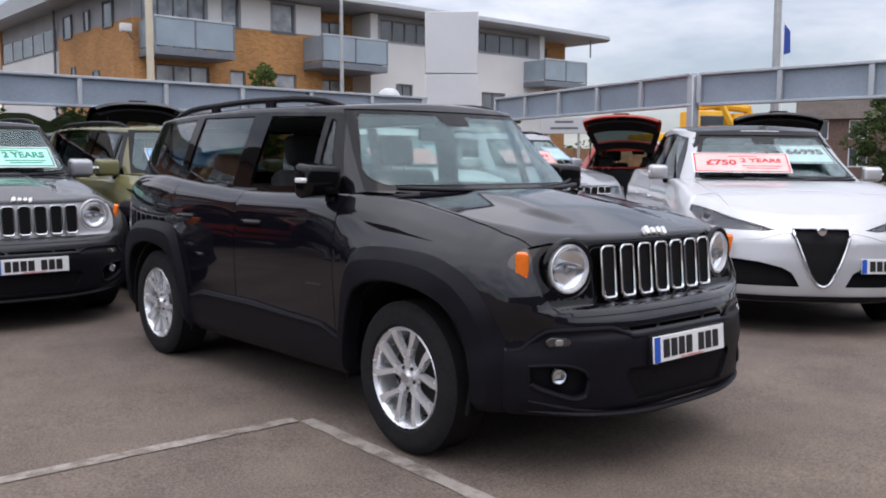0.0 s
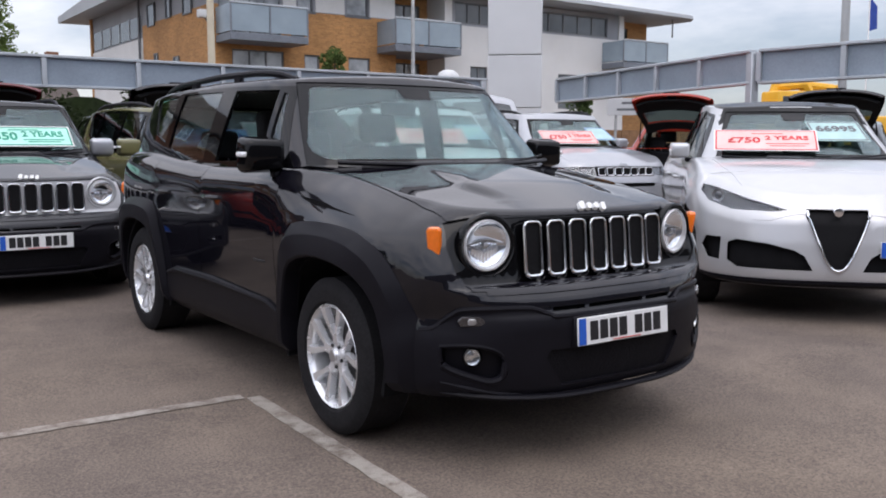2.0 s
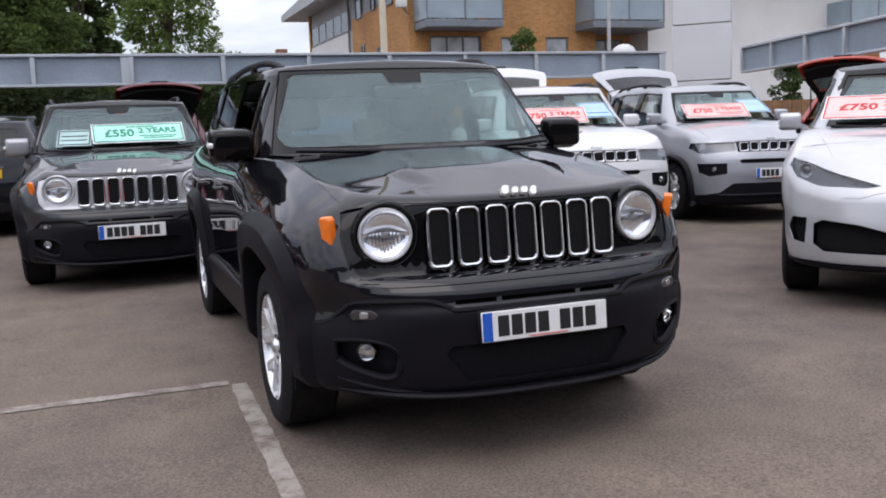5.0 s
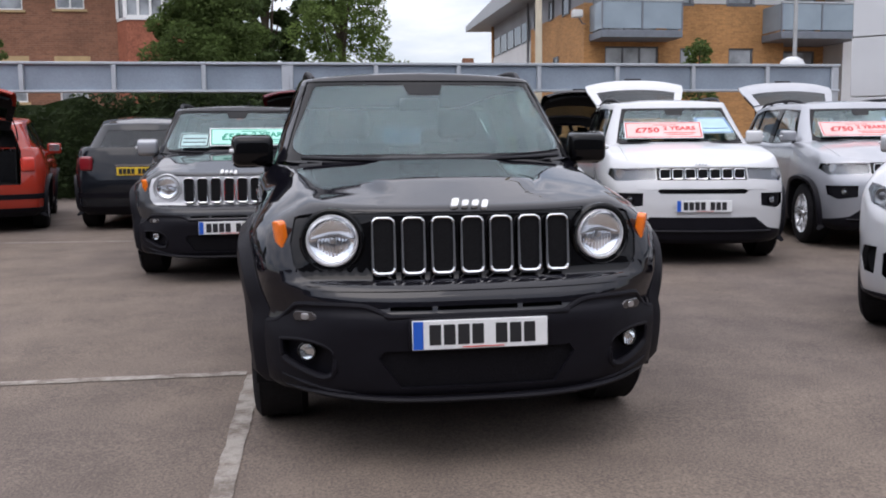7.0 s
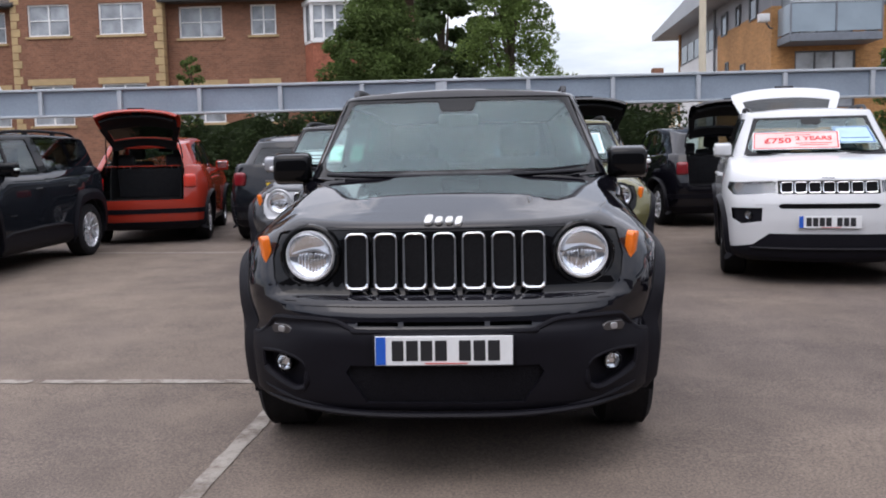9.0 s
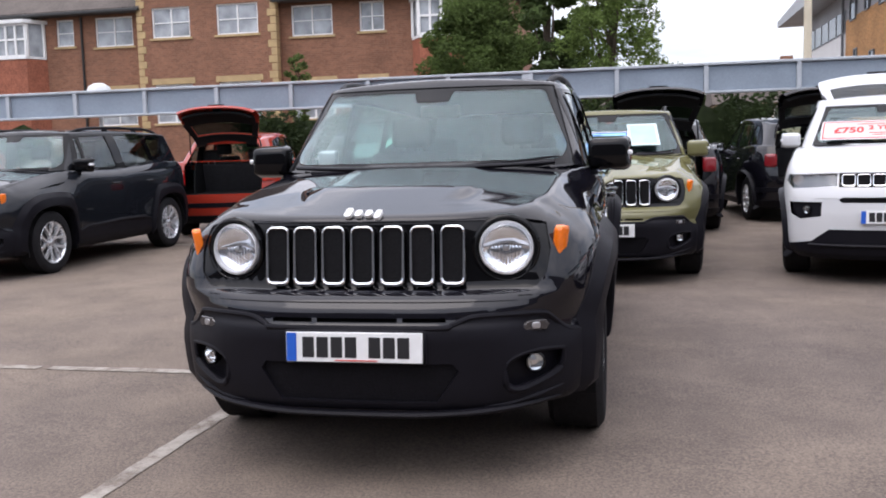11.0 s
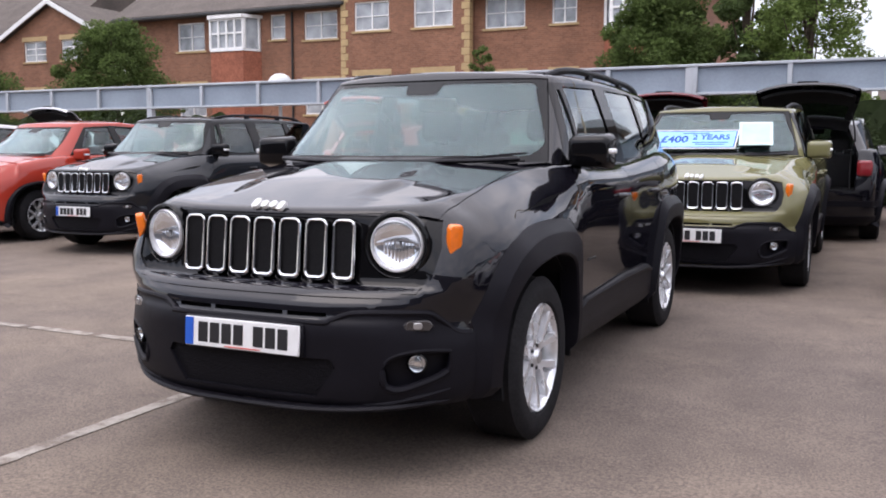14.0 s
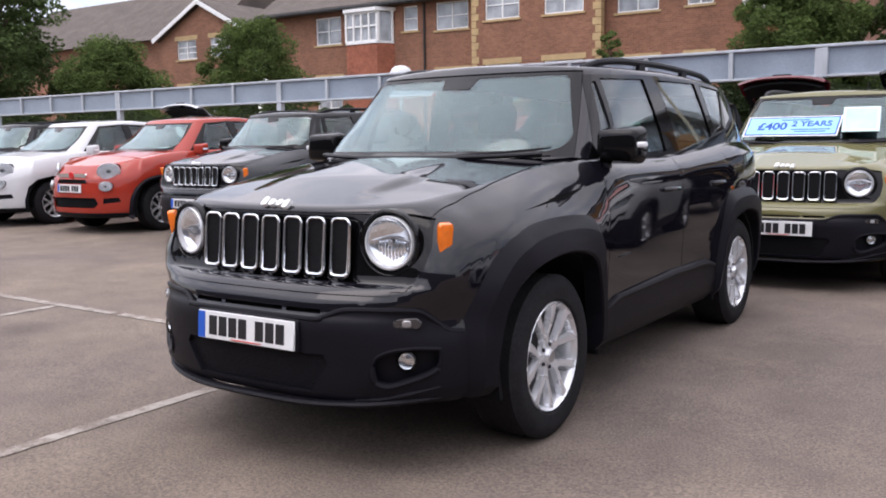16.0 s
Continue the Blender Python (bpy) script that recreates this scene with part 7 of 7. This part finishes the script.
PLAIN_ROWS = [0, 0.03, 0.07, 0.14, 0.22, 0.30, 0.38, 0.44, 0.50, 0.54, 0.58, 0.62, 0.66, 0.70, 0.75, 0.82, 0.9, 0.95, 0.985]
PLAIN_W = ([0, 0.06, 0.25, 0.55, 0.72, 0.86, 0.94, 1.0], [0.80, 0.86, 0.878, 0.888, 0.884, 0.866, 0.848, 0.825])
MIDSIZE = spec(
    fs=PLAIN_ROWS, w=PLAIN_W,
    wb=2.636, hub=0.89, wheel=0.345, zlow=0.22, hood_ridge=0.006,
    ztop=([-0.75, -0.3, 0.1, 0.45, 1.5, 2.2, 2.7, 3.5], [0.955, 1.06, 1.125, 1.15, 1.12, 1.15, 1.18, 1.18]),
    yf=([0, 0.05, 0.2, 0.5, 0.7, 0.84, 0.94, 1.0], [-0.84, -0.89, -0.895, -0.89, -0.87, -0.83, -0.78, -0.74]),
    yr=([0, 0.1, 0.45, 0.6, 0.8, 1.0], [3.32, 3.42, 3.46, 3.44, 3.40, 3.34]), db=([0, 1.0], [0.03, 0.03]),
    base=[(0, 0.10), (0.3, 0.13), (0.58, 0.25), (0.735, 0.40), (0.79, 0.62), (0.80, 1.2), (0.80, 2.2), (0.765, 2.95), (0.67, 3.22), (0.4, 3.33), (0, 3.36)],
    top=[(0, 0.80), (0.28, 0.81), (0.49, 0.84), (0.59, 0.90), (0.635, 1.06), (0.655, 1.5), (0.65, 2.2), (0.61, 2.85), (0.53, 3.02), (0.33, 3.08), (0, 3.10)],
    zb=([0, 0.42, 0.62, 1.5, 2.2, 3.3], [1.13, 1.16, 1.13, 1.10, 1.11, 1.12]), zr=([0.6, 1.0, 1.8, 2.6, 3.2], [1.575, 1.625, 1.645, 1.62, 1.565]),
    screen=[(-0.675, 1.175), (0.675, 1.175), (0.56, 1.56), (-0.56, 1.56)],
    glass=[[(0.72, 1.165), (0.93, 1.53), (1.42, 1.56), (1.50, 1.15)], [(1.60, 1.56), (1.66, 1.15), (2.30, 1.19), (2.28, 1.56)], [(2.37, 1.55), (2.38, 1.21), (2.75, 1.28), (2.65, 1.51)]],
    band=[(0.52, 1.14), (0.62, 1.17), (0.90, 1.55), (1.42, 1.58), (2.28, 1.58), (2.72, 1.54), (2.92, 1.30), (2.34, 1.17), (2.03, 1.13), (1.5, 1.125)],
    tailgate=[(-0.62, 0.66), (0.62, 0.66), (0.68, 1.12), (0.54, 1.49), (-0.54, 1.49), (-0.68, 1.12)], rear_glass=[(-0.57, 1.16), (0.57, 1.16), (0.48, 1.45), (-0.48, 1.45)],
    flare=[(-0.53, 0.20), (-0.52, 0.45), (-0.45, 0.64), (-0.30, 0.76), (0, 0.80), (0.30, 0.76), (0.45, 0.64), (0.52, 0.45), (0.53, 0.20)],
    sill=[(0.40, 0.20), (0.48, 0.36), (2.1, 0.36), (2.2, 0.2)], lift=31, lid_w=1.14, mirror=(0.61, 1.235, 0.725), mirror_k=0.85, haunch=0.02)
SPORT = spec(
    fs=PLAIN_ROWS,
    wb=2.82, hub=0.93, wheel=0.36, zlow=0.25, clad=False, rails=False, hood_ridge=0.0, roof_black=True,
    ztop=([-0.75, -0.4, 0.1, 0.5, 1.5, 2.4, 3.0, 3.8], [0.885, 1.005, 1.095, 1.13, 1.115, 1.15, 1.18, 1.16]),
    yf=([0, 0.05, 0.2, 0.5, 0.75, 0.88, 1.0], [-0.80, -0.90, -0.91, -0.89, -0.86, -0.80, -0.70]),
    yr=([0, 0.1, 0.45, 0.6, 0.8, 1.0], [3.55, 3.68, 3.72, 3.70, 3.66, 3.55]), db=([0, 1.0], [0.06, 0.10]),
    w=([0, 0.06, 0.25, 0.55, 0.85, 1.0], [0.84, 0.91, 0.935, 0.94, 0.925, 0.87]),
    base=[(0, 0.16), (0.3, 0.19), (0.58, 0.32), (0.75, 0.50), (0.81, 0.75), (0.83, 1.3), (0.82, 2.3), (0.77, 3.1), (0.67, 3.4), (0.4, 3.55), (0, 3.58)],
    top=[(0, 0.98), (0.28, 0.99), (0.48, 1.03), (0.58, 1.10), (0.625, 1.28), (0.65, 1.7), (0.64, 2.3), (0.57, 2.95), (0.50, 3.08), (0.3, 3.14), (0, 3.16)],
    zb=([0, 0.5, 0.75, 1.5, 2.2, 3.5], [1.11, 1.14, 1.12, 1.10, 1.10, 1.12]), zr=([0.9, 1.3, 1.9, 2.6, 3.2], [1.55, 1.61, 1.63, 1.59, 1.50]),
    screen=[(-0.69, 1.155), (0.69, 1.155), (0.55, 1.545), (-0.55, 1.545)],
    glass=[[(0.85, 1.12), (1.15, 1.50), (1.55, 1.55), (1.62, 1.12)], [(1.68, 1.56), (1.74, 1.12), (2.55, 1.17), (2.45, 1.53)], [(2.55, 1.52), (2.62, 1.19), (2.9, 1.28), (2.75, 1.47)]],
    band=[(0.60, 1.11), (1.10, 1.52), (1.55, 1.57), (2.45, 1.55), (2.80, 1.49), (3.0, 1.28), (2.6, 1.16), (1.7, 1.10)],
    arch=[(-0.44, 0.10), (-0.455, 0.40), (-0.39, 0.62), (-0.24, 0.745), (0, 0.785), (0.24, 0.745), (0.39, 0.62), (0.455, 0.40), (0.46, 0.10)],
    tailgate=[(-0.60, 0.70), (0.60, 0.70), (0.66, 1.12), (0.50, 1.48), (-0.50, 1.48), (-0.66, 1.12)], seams=[0.60, 1.62, 2.5], hood=[(0.62, -0.52), (0.70, -0.1), (0.74, 0.3), (0.70, 0.48)], mirror=(0.78, 1.20, 0.82), mirror_k=0.8)
ROUND = spec(
    fs=PLAIN_ROWS, w=PLAIN_W,
    wb=2.57, hub=0.87, wheel=0.335, zlow=0.22, rails=False, hood_ridge=0.0,
    ztop=([-0.75, -0.3, 0.1, 0.45, 1.5, 2.2, 2.7, 3.4], [0.90, 1.0, 1.06, 1.085, 1.09, 1.12, 1.15, 1.14]),
    yf=([0, 0.05, 0.2, 0.5, 0.75, 0.88, 1.0], [-0.78, -0.84, -0.86, -0.865, -0.84, -0.78, -0.69]),
    yr=([0, 0.1, 0.45, 0.6, 0.8, 1.0], [3.26, 3.36, 3.40, 3.38, 3.34, 3.26]), db=([0, 1.0], [0.09, 0.13]),
    base=[(0, 0.10), (0.3, 0.13), (0.58, 0.26), (0.735, 0.42), (0.79, 0.65), (0.80, 1.2), (0.795, 2.2), (0.74, 2.9), (0.63, 3.14), (0.38, 3.24), (0, 3.26)],
    top=[(0, 0.82), (0.28, 0.83), (0.48, 0.87), (0.575, 0.94), (0.615, 1.1), (0.635, 1.5), (0.625, 2.1), (0.56, 2.65), (0.49, 2.82), (0.3, 2.89), (0, 2.91)],
    zb=([0, 0.42, 0.62, 1.5, 2.2, 3.3], [1.065, 1.095, 1.075, 1.07, 1.09, 1.10]), zr=([0.6, 1.0, 1.7, 2.4, 3.0], [1.49, 1.55, 1.57, 1.52, 1.43]),
    screen=[(-0.675, 1.11), (0.675, 1.11), (0.55, 1.50), (-0.55, 1.50)],
    glass=[[(0.78, 1.12), (1.02, 1.47), (1.42, 1.505), (1.49, 1.115)], [(1.56, 1.505), (1.62, 1.115), (2.28, 1.15), (2.20, 1.48)], [(2.28, 1.47), (2.34, 1.17), (2.6, 1.22), (2.45, 1.43)]],
    band=[(0.60, 1.10), (1.0, 1.495), (1.45, 1.525), (2.22, 1.50), (2.5, 1.44), (2.68, 1.23), (2.3, 1.14), (1.5, 1.10)],
    tailgate=[(-0.58, 0.66), (0.58, 0.66), (0.60, 1.10), (0.48, 1.42), (-0.48, 1.42), (-0.60, 1.10)], rear_glass=[(-0.52, 1.13), (0.52, 1.13), (0.43, 1.38), (-0.43, 1.38)],
    flare=[(-0.52, 0.20), (-0.51, 0.45), (-0.43, 0.63), (-0.28, 0.745), (0, 0.785), (0.28, 0.745), (0.43, 0.63), (0.51, 0.45), (0.52, 0.20)],
    sill=[(0.40, 0.18), (0.48, 0.32), (2.05, 0.32), (2.2, 0.18)], mirror=(0.68, 1.12, 0.74), lift=36)
SMALL = dict(ROUND)
SMALL.update(clad=False)


def parked(x, y, turn):
    """A place on the rising yard."""
    return Matrix.Translation((x, y, yard(y))) @ Matrix.Rotation(math.atan(0.0125), 4, "X") @ Matrix.Rotation(radians(turn), 4, "Z")


def screen_card(root, sh, x, g, w, h, ground, ink, lines, fill=None):
    p = sh.upper_ring(g)
    y = float(np.interp(abs(x), [q.x for q in p[:20]], [q.y for q in p[:20]]))
    z = float(np.interp(abs(x), [q.x for q in p[:20]], [q.z for q in p[:20]]))
    # the card lies along the slope of the screen, just outside the glass
    p2 = sh.upper_ring(g + 0.12)
    y2 = float(np.interp(abs(x), [q.x for q in p2[:20]], [q.y for q in p2[:20]]))
    z2 = float(np.interp(abs(x), [q.x for q in p2[:20]], [q.z for q in p2[:20]]))
    a = math.atan2(y2 - y, z2 - z)
    h = min(h * 0.72 / math.cos(a), h * 1.5)
    lines = [(b, s * 1.12, u, v * h / 0.2) for b, s, u, v in lines]
    return board(root, Matrix.Translation((x, y - 0.03 * math.cos(a), z + 0.03 * math.sin(a))) @ pose(0, 0, 0, -math.degrees(a), 0, x * 20), w, h, ground, ink, lines, fill=fill)


def red_tag(root, sh):
    """A small red disc high on the screen."""
    y = sh.s["top"][0][1] + 0.0
    part("red_tag", moved(lathe([(0.0, -0.004), (0.028, -0.003), (0.03, 0.004)], 18, "y"), Matrix.Translation((0.02, y - 0.035, sh.at("zr", y) - 0.075)) @ pose(0, 0, 0, -42) @ Matrix.Diagonal((1.5, 1, 1, 1))), mat("tag_red", (0.75, 0.1, 0.08), 0.5), root, "small red tag on the windscreen")


def price(root, sh, x, amount, ink, fill, w=0.82, g=0.31):
    red_tag(root, sh)
    screen_card(root, sh, x, g, w, 0.24, SIGN_WHITE, ink, [("\u00a3" + amount, 0.115, -0.17, -0.005), ("2 YEARS", 0.085, 0.17, 0.018), ("", 0.30, 0.17, -0.035), ("", 0.24, 0.17, -0.056), ("", 0.22, 0.02, 0.062)], fill=fill)


# pale card with the teal cast of windscreen glass put into its colour
GLASS_TINT_CARD = mat("glass_tint_card", (0.40, 0.57, 0.56), 0.6)
hero, hs, _ = car("black_suv", "black compact SUV with chrome-ringed grille slots, driver's window down", SQUARE, BLACK, Matrix(), slot_face, group="parked cars", open_window=True, wheel_dz=(-0.034, -0.006))
grey_car, sh, _ = car("grey_suv", "dark grey compact SUV with silver grille panel and sale cards", SQUARE, GREY, parked(-1.29, 4.78, 0), slot_face, group="parked cars", face_m=mat("panel_silver", (0.50, 0.51, 0.53), rough=0.35, metal=0.2, vary=0.04, coat=0.5), mirror_m=SILVER)
price(grey_car, sh, 0.16, "550", SIGN_GREEN, FILL_GREEN)
screen_card(grey_car, sh, -0.40, 0.25, 0.30, 0.20, GLASS_TINT_CARD, INK, [("", 0.2, 0, 0.02), ("", 0.2, 0, -0.03)])
green_car, sh, _ = car("green_suv", "olive green compact SUV with a blue price card", SQUARE, GREEN, parked(0.79, 4.88, 0), slot_face, group="parked cars", mirror_m=GREEN)
price(green_car, sh, -0.20, "400", SIGN_BLUE, FILL_BLUE)
screen_card(green_car, sh, 0.36, 0.42, 0.30, 0.30, GLASS_TINT_CARD, SIGN_WHITE, [])
car("blue_grey_suv", "dark blue-grey compact SUV beside the red crossover", SQUARE, NAVY, parked(-6.1, 4.88, 0), slot_face, group="parked cars")
white_car, sh, _ = car("white_suv", "white SUV with raised tailgate and red price card", MIDSIZE, WHITE, parked(3.33, 4.82, -12), band_face, open_tail=True, group="parked cars", mirror_m=WHITE, rim="plain")
price(white_car, sh, -0.18, "750", SIGN_RED, FILL_RED)
screen_card(white_car, sh, 0.38, 0.42, 0.36, 0.24, GLASS_TINT_CARD, SIGN_BLUE, [("", 0.24, 0, -0.04)])
silver_car, sh, _ = car("silver_suv", "silver SUV with raised tailgate and red price card", MIDSIZE, SILVER, parked(5.94, 5.33, -12), band_face, open_tail=True, group="parked cars", mirror_m=SILVER, rim="plain")
price(silver_car, sh, -0.18, "750", SIGN_RED, FILL_RED)
screen_card(silver_car, sh, 0.38, 0.42, 0.36, 0.24, GLASS_TINT_CARD, SIGN_BLUE, [])
sport_car, sh, _ = car("white_sports_suv", "pearl white sports SUV with a shield grille and black roof", SPORT, PEARL, parked(3.80, 0.70, -45), shield_face, group="parked cars", mirror_m=PEARL, rim="plain")
price(sport_car, sh, -0.30, "750", SIGN_RED, FILL_RED)
screen_card(sport_car, sh, 0.30, 0.50, 0.44, 0.24, GLASS_TINT_CARD, FRAME_GREY, [("66995", 0.12, 0.0, 0.02)])
car("red_crossover", "orange-red crossover parked nose out with a chrome bar", ROUND, RED, parked(-8.6, 4.95, 0), oval_face, group="parked cars", mirror_m=RED, face_m=RED)
car("white_hatchback", "white small hatchback parked nose out", SMALL, WHITE, parked(-11.0, 4.85, 0), oval_face, group="parked cars", mirror_m=WHITE, face_m=WHITE)
car("dark_suv", "dark grey SUV at the end of the row", SQUARE, NAVY, parked(-13.6, 5.6, 0), slot_face, group="parked cars", seats=False)
car("red_crossover", "orange-red crossover with its tailgate up and empty boot", ROUND, RED, parked(-5.68, 11.96, 192), oval_face, open_tail=True, group="parked cars", mirror_m=RED, face_m=RED)
car("navy_crossover", "dark blue crossover with a chrome tailgate bar", ROUND, NAVY, parked(-2.9, 12.15, 180), oval_face, group="parked cars")
car("maroon_crossover", "dark maroon crossover with its tailgate up", ROUND, MAROON, parked(-0.6, 13.2, 180), oval_face, open_tail=True, group="parked cars", face_m=MAROON)
car("black_crossover", "black crossover with its tailgate up", ROUND, BLACK, parked(1.4, 11.9, 180), oval_face, open_tail=True, group="parked cars", face_m=BLACK)
car("black_crossover", "black crossover behind the white SUV, tailgate up", ROUND, BLACK, parked(3.4, 13.4, 186), oval_face, open_tail=True, group="parked cars", face_m=BLACK)
car("orange_hatchback", "orange hatchback with its tailgate up", ROUND, RED, parked(10.9, 7.5, 121), oval_face, open_tail=True, group="parked cars", face_m=RED)
car("black_hatchback", "black hatchback with its tailgate up", ROUND, BLACK, parked(11.6, 5.3, 121), oval_face, open_tail=True, group="parked cars", face_m=BLACK)
car("silver_hatchback", "silver crossover behind the row, tailgate up", ROUND, SILVER, parked(-12.2, 12.6, 180), oval_face, open_tail=True, group="parked cars", face_m=SILVER)
